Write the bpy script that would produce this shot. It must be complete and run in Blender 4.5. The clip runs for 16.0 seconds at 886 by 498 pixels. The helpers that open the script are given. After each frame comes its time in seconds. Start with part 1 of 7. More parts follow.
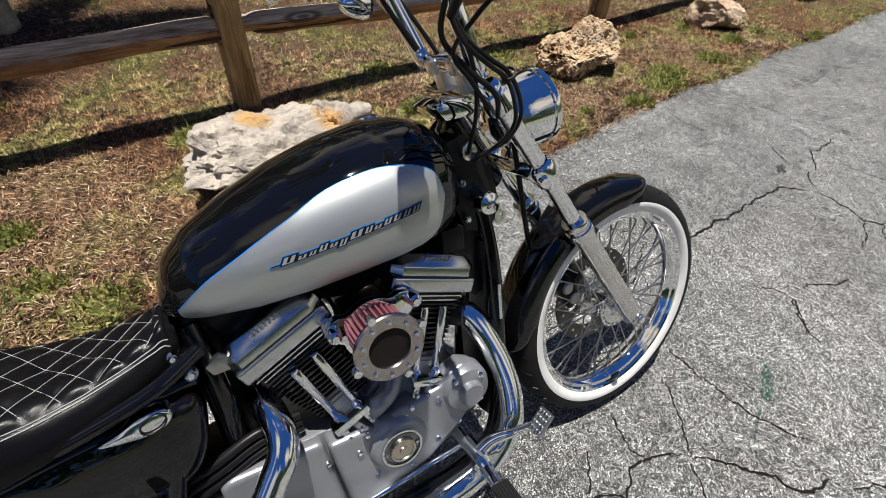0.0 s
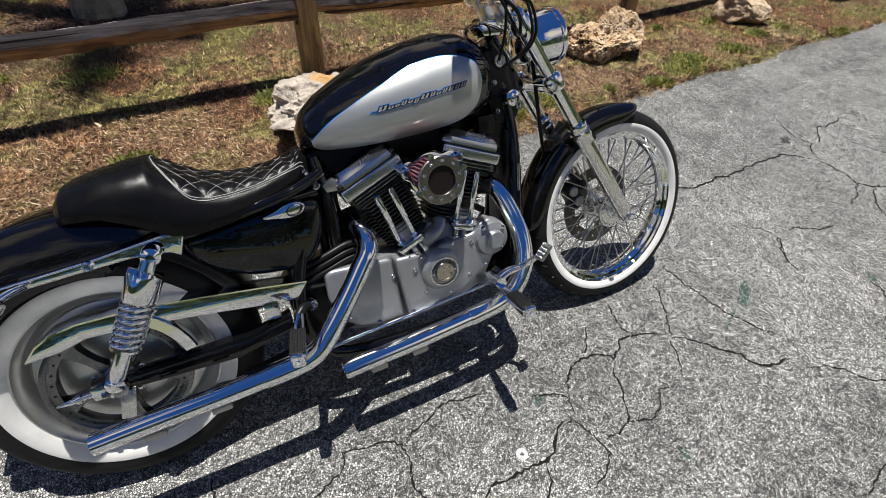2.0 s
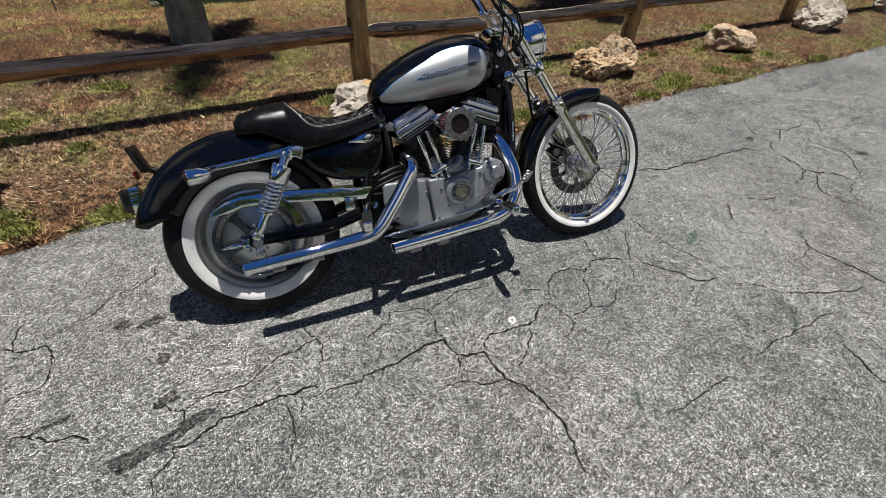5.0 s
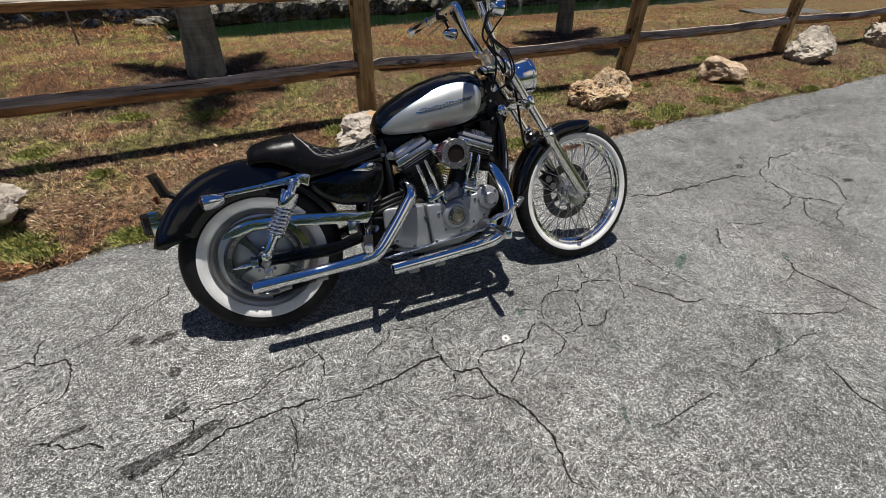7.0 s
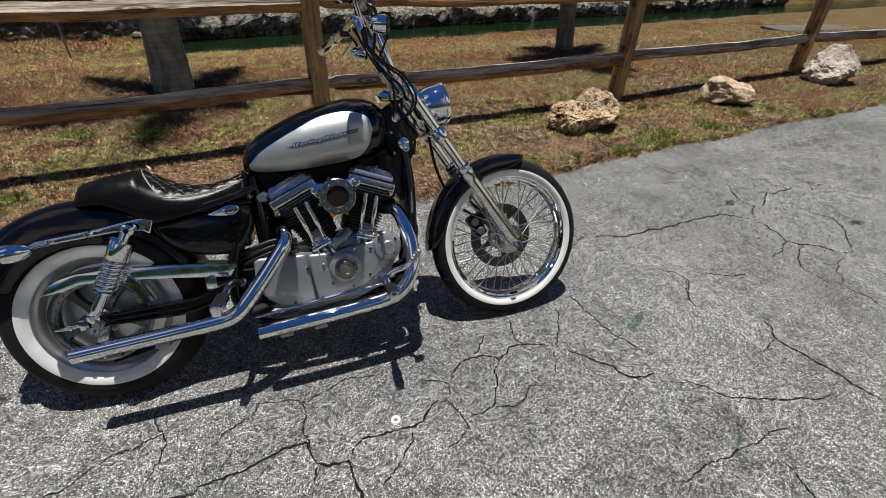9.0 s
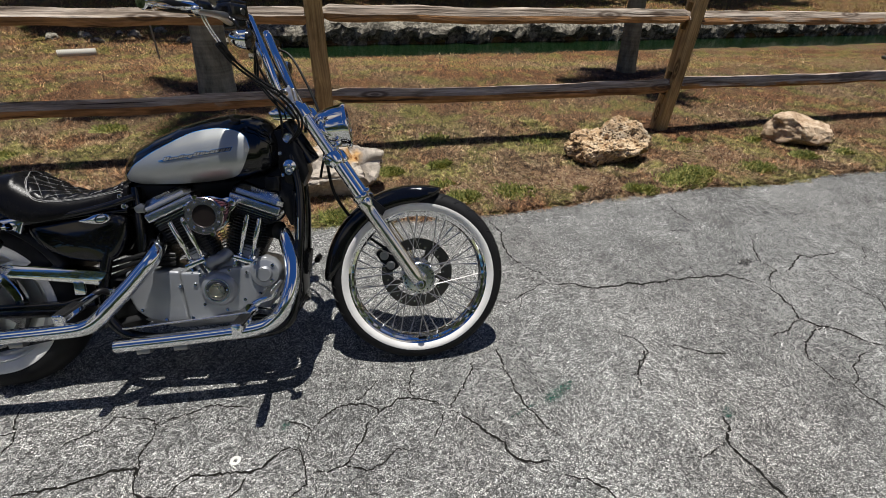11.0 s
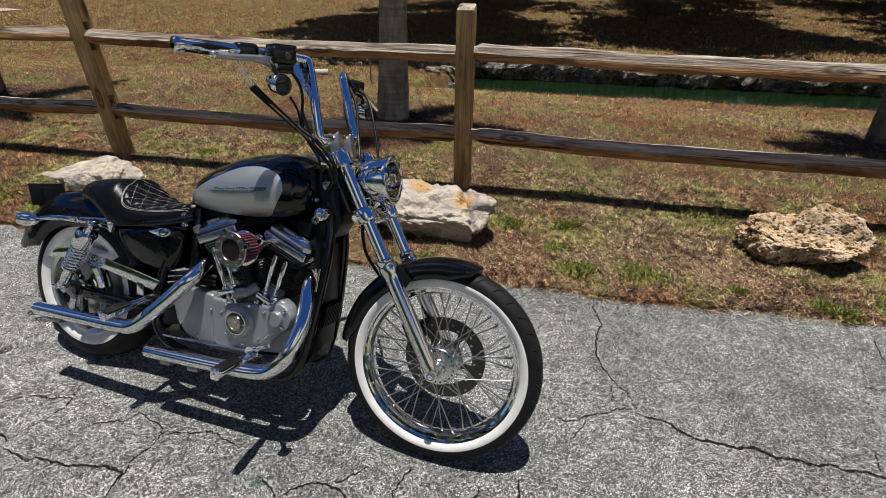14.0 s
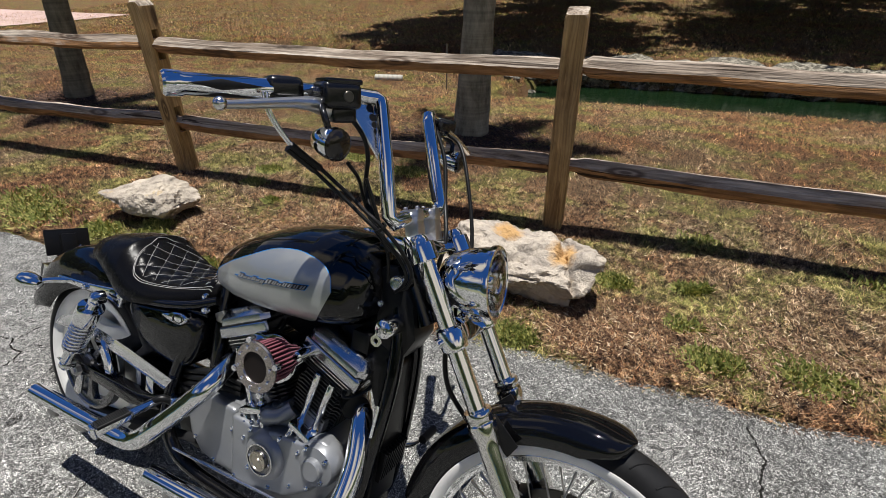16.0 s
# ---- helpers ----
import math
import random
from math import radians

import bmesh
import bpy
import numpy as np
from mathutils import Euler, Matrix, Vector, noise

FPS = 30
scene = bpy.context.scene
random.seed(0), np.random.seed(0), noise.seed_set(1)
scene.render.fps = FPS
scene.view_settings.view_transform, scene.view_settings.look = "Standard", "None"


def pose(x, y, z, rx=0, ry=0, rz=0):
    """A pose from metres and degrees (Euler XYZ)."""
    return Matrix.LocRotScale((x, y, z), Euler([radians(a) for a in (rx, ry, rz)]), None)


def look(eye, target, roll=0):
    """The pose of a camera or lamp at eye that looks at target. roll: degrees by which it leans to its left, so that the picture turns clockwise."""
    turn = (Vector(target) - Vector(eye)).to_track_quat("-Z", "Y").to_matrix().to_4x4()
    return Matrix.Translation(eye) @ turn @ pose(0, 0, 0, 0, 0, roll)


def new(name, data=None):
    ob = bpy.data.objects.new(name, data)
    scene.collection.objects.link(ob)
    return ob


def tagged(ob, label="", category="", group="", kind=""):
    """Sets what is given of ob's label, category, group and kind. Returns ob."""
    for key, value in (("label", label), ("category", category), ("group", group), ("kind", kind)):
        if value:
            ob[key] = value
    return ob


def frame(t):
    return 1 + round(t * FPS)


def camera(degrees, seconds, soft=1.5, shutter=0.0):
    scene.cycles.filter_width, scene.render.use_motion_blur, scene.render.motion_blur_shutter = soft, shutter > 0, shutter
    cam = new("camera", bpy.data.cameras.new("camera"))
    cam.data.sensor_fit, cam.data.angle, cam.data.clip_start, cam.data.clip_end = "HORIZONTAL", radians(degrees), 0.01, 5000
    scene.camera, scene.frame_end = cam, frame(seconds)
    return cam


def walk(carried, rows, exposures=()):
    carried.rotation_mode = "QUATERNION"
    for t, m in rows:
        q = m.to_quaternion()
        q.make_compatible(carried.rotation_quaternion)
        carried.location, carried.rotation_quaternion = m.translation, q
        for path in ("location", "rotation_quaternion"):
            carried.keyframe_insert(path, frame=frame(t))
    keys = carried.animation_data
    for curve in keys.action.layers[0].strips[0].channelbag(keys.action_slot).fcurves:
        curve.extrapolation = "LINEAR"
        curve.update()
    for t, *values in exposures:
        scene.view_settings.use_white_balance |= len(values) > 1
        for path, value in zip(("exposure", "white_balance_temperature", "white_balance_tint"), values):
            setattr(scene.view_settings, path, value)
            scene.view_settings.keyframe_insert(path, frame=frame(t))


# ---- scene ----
cam = camera(87.6, 16.0, 0.3)
METRES, EYE, TILT, LEAN, TURN = 4.38, 1.32, 0.0, 0.0, -38.2
ROWS = [
    (0.0, 0.0, 0.0, 0.0, 4.0, -44.04, -4.14),
    (0.5, -0.0155, -0.0301, 0.0007, 4.7, -43.84, -4.14),
    (1.0, -0.0181, -0.0551, 0.002, 5.98, -43.74, -4.01),
    (1.5, -0.0041, -0.0873, -0.0003, 7.32, -43.57, -3.6),
    (2.0, 0.0077, -0.1181, 0.0023, 8.34, -43.29, -3.25),
    (2.5, 0.0067, -0.1467, 0.0045, 9.06, -42.89, -3.02),
    (3.0, 0.0004, -0.1844, 0.0086, 9.71, -42.3, -2.88),
    (3.5, 0.0069, -0.2102, 0.0152, 10.5, -41.8, -2.72),
    (4.0, 0.0264, -0.2386, 0.0177, 11.12, -41.11, -2.52),
    (6.5, 0.0276, -0.3177, 0.0361, 11.59, -36.82, -2.31),
    (7.0, 0.0502, -0.3058, 0.0378, 12.03, -36.27, -2.17),
    (7.5, 0.0826, -0.285, 0.0344, 12.47, -35.83, -2.02),
    (8.0, 0.1017, -0.2538, 0.0302, 12.96, -35.51, -2.02),
    (8.5, 0.1175, -0.2177, 0.0317, 13.89, -35.2, -1.99),
    (9.0, 0.1439, -0.1943, 0.0298, 15.24, -34.97, -1.96),
    (9.5, 0.1874, -0.1731, 0.0317, 16.61, -34.76, -1.87),
    (12.0, 0.3062, -0.0395, 0.0309, 37.12, -33.02, -1.61),
    (12.5, 0.3077, -0.0097, 0.0318, 42.41, -32.3, -1.24),
    (13.0, 0.3106, 0.0135, 0.0363, 47.88, -31.73, -1.1),
    (13.5, 0.3258, 0.033, 0.0369, 51.05, -31.49, -1.05),
    (14.0, 0.3178, 0.0401, 0.0357, 52.27, -31.16, -0.96),
    (14.5, 0.2756, 0.0321, 0.0398, 53.43, -30.95, -0.97),
    (15.0, 0.2414, 0.0327, 0.0393, 54.81, -30.71, -0.78),
    (15.5, 0.2131, 0.0625, 0.0363, 56.33, -30.65, -0.5),
    (16.0, 0.1858, 0.098, 0.0295, 60.54, -31.04, 0.02),
]
walk(cam, [(t, pose(0, 0, EYE, TILT, LEAN, TURN) @ pose(METRES * x, METRES * y, METRES * z, 90 + pitch, roll, yaw)) for t, x, y, z, yaw, pitch, roll in ROWS],
     exposures=[(0.0, 0.05), (1.5, 0.05), (4.0, -0.16), (9.5, -0.2), (14.5, -0.16), (16.0, -0.06)])

# ---- daylight: a sun almost overhead, clear sky ----
SUN_ELEVATION, SUN_AZIMUTH = 84.5, 88.0
world = bpy.data.worlds.new("sky")
scene.world = world
world.use_nodes = True
wn = world.node_tree
sky = wn.nodes.new("ShaderNodeTexSky")
sky.sky_type = "NISHITA"
sky.sun_disc = False
sky.sun_elevation = radians(SUN_ELEVATION)
sky.sun_rotation = radians(90 - SUN_AZIMUTH)
sky.altitude = 1500.0
sky.air_density, sky.dust_density, sky.ozone_density = 1.0, 0.15, 2.0
back = wn.nodes["Background"]
back.inputs["Strength"].default_value = 0.052
tint = wn.nodes.new("ShaderNodeMix")
tint.data_type, tint.blend_type = "RGBA", "MULTIPLY"
tint.inputs["Factor"].default_value = 1.0
tint.inputs[7].default_value = (0.4, 0.82, 1.45, 1)
wn.links.new(sky.outputs[0], tint.inputs[6])
# scattered clouds added over the whole unseen sky to whiten its blue fill
where = wn.nodes.new("ShaderNodeTexCoord")
puff = wn.nodes.new("ShaderNodeTexNoise")
puff.inputs["Scale"].default_value, puff.inputs["Detail"].default_value, puff.inputs["Roughness"].default_value = 1.7, 5.0, 0.5
wn.links.new(where.outputs["Generated"], puff.inputs["Vector"])
cover = wn.nodes.new("ShaderNodeValToRGB")
cover.color_ramp.elements[0].position, cover.color_ramp.elements[1].position = 0.52, 0.62
wn.links.new(puff.outputs["Fac"], cover.inputs["Fac"])
clouds = wn.nodes.new("ShaderNodeMix")
clouds.data_type = "RGBA"
clouds.inputs[7].default_value = (13.0, 11.8, 10.0, 1)
wn.links.new(cover.outputs["Color"], clouds.inputs["Factor"])
wn.links.new(tint.outputs[2], clouds.inputs[6])
wn.links.new(clouds.outputs[2], back.inputs["Color"])

lamp = bpy.data.lights.new("sun", "SUN")
lamp.energy, lamp.angle, lamp.color = 7.1, radians(0.53), (1.0, 0.97, 0.92)
sun = new("sun", lamp)
az, el = radians(SUN_AZIMUTH), radians(SUN_ELEVATION)
toward_sun = Vector((math.cos(az) * math.cos(el), math.sin(az) * math.cos(el), math.sin(el)))
sun.matrix_world = look(toward_sun * 20, (0, 0, 0))

# ---- materials ----
def material(name, color=(0.5, 0.5, 0.5), rough=0.5, metal=0.0, spec=0.5):
    m = bpy.data.materials.new(name)
    m.use_nodes = True
    b = m.node_tree.nodes["Principled BSDF"]
    b.inputs["Base Color"].default_value = (*color, 1)
    b.inputs["Roughness"].default_value = rough
    b.inputs["Metallic"].default_value = metal
    b.inputs["Specular IOR Level"].default_value = spec
    return m


class Nodes:
    """Short spelling for node graphs of one material."""

    def __init__(self, m):
        self.t = m.node_tree
        self.b = self.t.nodes["Principled BSDF"]
        self.co = self.t.nodes.new("ShaderNodeTexCoord").outputs

    def add(self, kind, **inputs):
        n = self.t.nodes.new("ShaderNode" + kind)
        for k, v in inputs.items():
            self.put(n.inputs[k.replace("_", " ")], v)
        return n

    def put(self, socket, v):
        if isinstance(v, bpy.types.NodeSocket):
            self.t.links.new(v, socket)
        elif isinstance(v, tuple) and len(v) == 3 and socket.type == "RGBA":
            socket.default_value = (*v, 1)
        else:
            socket.default_value = v

    def scaled(self, vec, scale):
        n = self.add("Mapping", Vector=vec)
        n.inputs["Scale"].default_value = scale if isinstance(scale, tuple) else (scale,) * 3
        return n.outputs[0]

    def noise(self, vec, scale, detail=4.0, rough=0.55, warp=0.0):
        n = self.add("TexNoise", Vector=vec, Scale=scale, Detail=detail, Roughness=rough, Distortion=warp)
        return n.outputs["Fac"]

    def voronoi(self, vec, scale, feature="F1", out="Distance", rnd=1.0):
        n = self.add("TexVoronoi", Vector=vec, Scale=scale)
        n.feature = feature
        n.inputs["Randomness"].default_value = rnd
        return n.outputs[out]

    def ramp(self, fac, *stops):
        n = self.add("ValToRGB", Fac=fac)
        e = n.color_ramp.elements
        while len(e) < len(stops):
            e.new(0.5)
        for el_, (p, c) in zip(e, stops):
            el_.position = p
            el_.color = (*c, 1) if isinstance(c, tuple) else (c, c, c, 1)
        return n.outputs["Color"]

    def mix(self, fac, a, b, mode="MIX"):
        n = self.t.nodes.new("ShaderNodeMix")
        n.data_type, n.blend_type = "RGBA", mode
        self.put(n.inputs["Factor"], fac)
        self.put(n.inputs[6], a)
        self.put(n.inputs[7], b)
        return n.outputs[2]

    def math(self, op, a, b=0.0):
        n = self.t.nodes.new("ShaderNodeMath")
        n.operation = op
        self.put(n.inputs[0], a)
        self.put(n.inputs[1], b)
        return n.outputs[0]

    def bump(self, height, strength=0.3, distance=0.01, under=None):
        n = self.add("Bump", Height=height, Strength=strength, Distance=distance)
        if under is not None:
            self.put(n.inputs["Normal"], under)
        self.put(self.b.inputs["Normal"], n.outputs[0])
        return n.outputs[0]

    def set(self, **inputs):
        for k, v in inputs.items():
            self.put(self.b.inputs[k.replace("_", " ")], v)


def asphalt_material():
    """Worn asphalt: pale chips of stone standing in dark binder."""
    m = material("weathered_asphalt", rough=0.9, spec=0.25)
    n = Nodes(m)
    p = n.co["Object"]
    bent = n.add("VectorMath")
    bent.operation = "ADD"
    n.put(bent.inputs[0], p)
    wob = n.add("TexNoise", Vector=p, Scale=170.0, Detail=3.0)
    shift = n.add("VectorMath")
    shift.operation = "SCALE"
    shift.inputs["Scale"].default_value = 0.006
    n.put(shift.inputs[0], wob.outputs["Color"])
    n.put(bent.inputs[1], shift.outputs[0])
    q = bent.outputs[0]
    pick = n.add("SeparateColor", Color=n.voronoi(q, 168.0, out="Color"))
    edge = n.voronoi(q, 168.0, "DISTANCE_TO_EDGE")
    tone = n.ramp(pick.outputs[0], (0.0, (0.1, 0.1, 0.097)), (0.22, (0.24, 0.243, 0.235)), (0.5, (0.36, 0.363, 0.35)), (0.8, (0.51, 0.51, 0.49)), (1.0, (0.78, 0.77, 0.74)))
    small = n.voronoi(p, 270.0, out="Color")
    grit = n.ramp(n.add("SeparateColor", Color=small).outputs[0], (0.0, 0.025), (0.55, 0.1), (1.0, 0.36))
    sunk = n.ramp(n.math("ADD", pick.outputs[1], n.math("MULTIPLY", n.noise(p, 34.0, 3.0, 0.6), 0.55)), (0.32, 1.0), (0.45, 0.0))
    face = n.mix(sunk, tone, grit)
    gap = n.ramp(edge, (0.06, 0.0), (0.2, 1.0))
    stone = n.mix(gap, (0.035, 0.035, 0.034), face)
    fine = n.ramp(n.noise(p, 420.0, 2.0), (0.3, 0.72), (0.7, 1.2))
    stone = n.mix(1.0, stone, fine, "MULTIPLY")
    worn = n.mix(1.0, n.ramp(n.noise(p, 16.0, 4.0, 0.65), (0.34, 0.74), (0.64, 1.2)), n.ramp(n.noise(p, 4.5, 4.0, 0.6), (0.32, 0.84), (0.66, 1.12)), "MULTIPLY")
    stone = n.mix(1.0, stone, worn, "MULTIPLY")
    large = n.ramp(n.noise(p, 0.9, 6.0, 0.65, 0.4), (0.3, (0.66, 0.66, 0.655)), (0.5, (1.0, 1.0, 0.985)), (0.7, (1.2, 1.2, 1.18)))
    stone = n.mix(1.0, stone, large, "MULTIPLY")
    stain = n.ramp(n.noise(n.scaled(p, (1.0, 1.3, 1.0)), 2.6, 6.0, 0.62, 0.8), (0.66, 0.0), (0.76, 0.45))
    stone = n.mix(stain, stone, (0.07, 0.069, 0.067))
    warm = n.ramp(n.noise(p, 0.7, 3.0), (0.45, 0.0), (0.75, 0.4))
    stone = n.mix(warm, stone, n.mix(1.0, stone, (1.05, 0.985, 0.95), "MULTIPLY"))
    n.set(Base_Color=stone)
    h = n.math("ADD", n.ramp(edge, (0.0, 0.0), (0.25, 1.0)), n.math("MULTIPLY", pick.outputs[2], 0.6))
    n.bump(h, 0.5, 0.004)
    return m


def soil_material():
    m = material("dry_lawn_soil", rough=0.95, spec=0.2)
    n = Nodes(m)
    p = n.co["Object"]
    thatch = n.noise(n.scaled(p, (1.0, 1.6, 1.0)), 55.0, 6.0, 0.75, 1.5)
    base = n.ramp(thatch, (0.3, (0.025, 0.016, 0.009)), (0.47, (0.11, 0.072, 0.04)), (0.6, (0.3, 0.205, 0.12)), (0.75, (0.52, 0.39, 0.24)))
    green = n.ramp(thatch, (0.3, (0.03, 0.035, 0.008)), (0.5, (0.15, 0.15, 0.04)), (0.72, (0.38, 0.34, 0.12)))
    patch = n.ramp(n.noise(p, 2.3, 5.0, 0.62, 0.6), (0.5, 0.0), (0.6, 0.75))
    red = n.ramp(n.noise(n.scaled(p, (1.0, 1.0, 1.0)), 0.6, 5.0, 0.6, 0.5), (0.42, 0.0), (0.62, 0.6))
    c = n.mix(red, base, n.mix(1.0, base, (1.05, 0.76, 0.62), "MULTIPLY"))
    c = n.mix(patch, c, green)
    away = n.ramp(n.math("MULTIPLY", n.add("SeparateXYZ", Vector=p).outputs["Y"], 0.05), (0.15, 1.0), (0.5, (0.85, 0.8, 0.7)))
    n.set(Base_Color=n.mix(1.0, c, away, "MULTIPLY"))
    n.bump(thatch, 1.0, 0.03)
    return m


def blade_material():
    m = material("dry_grass", rough=0.75, spec=0.25)
    n = Nodes(m)
    g = n.add("NewGeometry")
    p = n.co["Object"]
    r = g.outputs["Random Per Island"]
    dry = n.ramp(r, (0.0, (0.06, 0.034, 0.018)), (0.33, (0.2, 0.128, 0.07)), (0.58, (0.46, 0.345, 0.225)), (0.82, (0.82, 0.66, 0.46)), (1.0, (0.98, 0.9, 0.73)))
    green = n.ramp(r, (0.0, (0.06, 0.08, 0.018)), (0.45, (0.2, 0.225, 0.065)), (0.8, (0.42, 0.41, 0.16)), (1.0, (0.64, 0.58, 0.3)))
    r2 = n.math("FRACT", n.math("MULTIPLY", r, 37.0))
    patch = n.ramp(n.math("ADD", n.noise(p, 2.3, 5.0, 0.62, 0.6), n.math("MULTIPLY", r2, 0.12)), (0.555, 0.0), (0.61, 0.95))
    rust = n.ramp(n.math("ADD", n.noise(p, 0.6, 5.0, 0.6, 0.5), n.math("MULTIPLY", r2, 0.2)), (0.5, 0.0), (0.62, 0.95))
    dry = n.mix(rust, dry, n.mix(1.0, dry, (0.9, 0.62, 0.48), "MULTIPLY"))
    away = n.ramp(n.math("MULTIPLY", n.add("SeparateXYZ", Vector=p).outputs["Y"], 0.05), (0.14, 1.0), (0.22, (0.98, 0.93, 0.85)), (0.5, (1.12, 1.02, 0.82)))
    # hollows between clumps and broad dim patches: shade multiplied into the blade colour
    clump_shade = n.ramp(n.noise(p, 19.0, 4.0, 0.7, 0.5), (0.39, (0.1, 0.075, 0.06)), (0.5, (0.62, 0.56, 0.5)), (0.62, (1.2, 1.14, 1.05)))
    clump_shade = n.mix(1.0, clump_shade, n.ramp(n.noise(p, 5.0, 4.0, 0.6), (0.32, 0.6), (0.62, 1.1)), "MULTIPLY")
    c = n.mix(1.0, n.mix(patch, dry, green), n.mix(1.0, clump_shade, n.ramp(n.noise(p, 2.3, 5.0, 0.65, 0.8), (0.34, (0.5, 0.46, 0.4)), (0.5, (0.95, 0.92, 0.88)), (0.64, (1.25, 1.2, 1.12))), "MULTIPLY"), "MULTIPLY")
    n.set(Base_Color=n.mix(1.0, c, away, "MULTIPLY"))
    n.b.inputs["Subsurface Weight"].default_value = 0.0
    return m


def weed_material():
    m = material("green_weed_leaves", rough=0.6, spec=0.3)
    n = Nodes(m)
    r = n.add("NewGeometry").outputs["Random Per Island"]
    n.set(Base_Color=n.ramp(r, (0.0, (0.09, 0.12, 0.03)), (0.5, (0.25, 0.28, 0.075)), (1.0, (0.55, 0.5, 0.18))))
    return m


def leaf_material(name, k):
    m = material(name, rough=0.6, spec=0.3)
    n = Nodes(m)
    r = n.add("NewGeometry").outputs["Random Per Island"]
    n.set(Base_Color=n.ramp(r, (0.0, (0.03 * k, 0.045 * k, 0.022 * k)), (0.5, (0.085 * k, 0.115 * k, 0.055 * k)), (1.0, (0.2 * k, 0.24 * k, 0.115 * k))))
    return m


def timber_material(name, along, light, mid, dark, grain=1.0):
    """Weathered timber, with the grain along one local axis."""
    m = material(name, rough=0.85, spec=0.25)
    n = Nodes(m)
    info = n.add("ObjectInfo")
    shift = n.add("VectorMath")
    n.put(shift.inputs[0], n.co["Object"])
    n.put(shift.inputs[1], n.add("CombineXYZ", X=info.outputs["Random"], Y=n.math("MULTIPLY", info.outputs["Random"], 7.0), Z=0.0).outputs[0])
    p = shift.outputs[0]
    sc = {"x": (0.9, 13.0, 13.0), "z": (11.0, 11.0, 0.8)}[along]
    g = n.noise(n.scaled(p, sc), grain, 6.0, 0.68, 1.6)
    # growth rings round a heart that wanders beside the cut timber
    sep = n.add("SeparateXYZ", Vector=n.co["Object"])
    slow = n.noise(n.scaled(p, {"x": (1.6, 5.0, 5.0), "z": (5.0, 5.0, 1.6)}[along]), 1.0, 3.0, 0.5, 0.4)
    u = n.math("ADD", sep.outputs["Y" if along == "x" else "X"], n.math("MULTIPLY", n.math("SUBTRACT", info.outputs["Random"], 0.3), 0.07))
    v = n.math("ADD", sep.outputs["Z" if along == "x" else "Y"], 0.045)
    rad = n.math("SQRT", n.math("ADD", n.math("MULTIPLY", u, u), n.math("MULTIPLY", v, v)))
    ring = n.math("FRACT", n.math("MULTIPLY", n.math("ADD", rad, n.math("MULTIPLY", slow, 0.1)), 70.0))
    late = n.ramp(ring, (0.0, 0.62), (0.25, 1.0), (0.6, 1.06), (0.93, 0.72), (1.0, 0.62))
    c = n.ramp(g, (0.3, dark), (0.46, mid), (0.68, light))
    c = n.mix(0.6, c, n.mix(1.0, c, late, "MULTIPLY"))
    fine = n.noise(n.scaled(p, tuple(6 * k if k > 5 else 3 * k for k in sc)), 1.0, 3.0, 0.7)
    c = n.mix(1.0, c, n.ramp(fine, (0.3, 0.75), (0.65, 1.1)), "MULTIPLY")
    blot = n.ramp(n.noise(p, 2.4, 5.0, 0.6), (0.35, (0.68, 0.66, 0.66)), (0.62, (1.15, 1.1, 1.02)))
    c = n.mix(1.0, c, blot, "MULTIPLY")
    true_up = n.add("SeparateXYZ", Vector=n.add("NewGeometry").outputs["True Normal"]).outputs["Z"]
    worn = n.ramp(n.math("ADD", true_up, n.math("MULTIPLY", n.noise(p, 6.0, 4.0), 0.3)), (0.42, 0.0), (0.54, 0.95))
    silver = n.ramp(g, (0.31, (0.07, 0.052, 0.04)), (0.42, (0.25, 0.2, 0.155)), (0.55, (0.44, 0.37, 0.3)), (0.7, (0.64, 0.57, 0.48)))
    silver = n.mix(1.0, silver, n.ramp(fine, (0.32, 0.62), (0.6, 1.1)), "MULTIPLY")
    silver = n.mix(0.35, silver, n.mix(1.0, silver, late, "MULTIPLY"))
    c = n.mix(worn, c, silver)
    split = n.noise(n.scaled(p, tuple(42.0 if k > 5 else 0.9 for k in sc)), 1.0, 2.0, 0.5, 0.5)
    c = n.mix(n.ramp(split, (0.31, 0.95), (0.35, 0.0)) if along == "x" else n.ramp(split, (0.27, 0.8), (0.31, 0.0)), c, (0.035, 0.022, 0.015))
    knot = n.voronoi(n.scaled(p, {"x": (2.1, 8.0, 8.0), "z": (8.0, 8.0, 2.6)}[along]), 1.0)
    c = n.mix(n.ramp(knot, (0.1, 0.0), (0.16, 0.75), (0.2, 0.75), (0.27, 0.0)), c, (0.06, 0.034, 0.02))
    c = n.mix(n.ramp(knot, (0.06, 0.7), (0.11, 0.0)), c, (0.03, 0.018, 0.012))
    n.set(Base_Color=c)
    n.bump(n.math("ADD", n.math("ADD", g, n.math("MULTIPLY", split, 0.5)), n.math("MULTIPLY", fine, 0.6)), 1.0, 0.012)
    return m


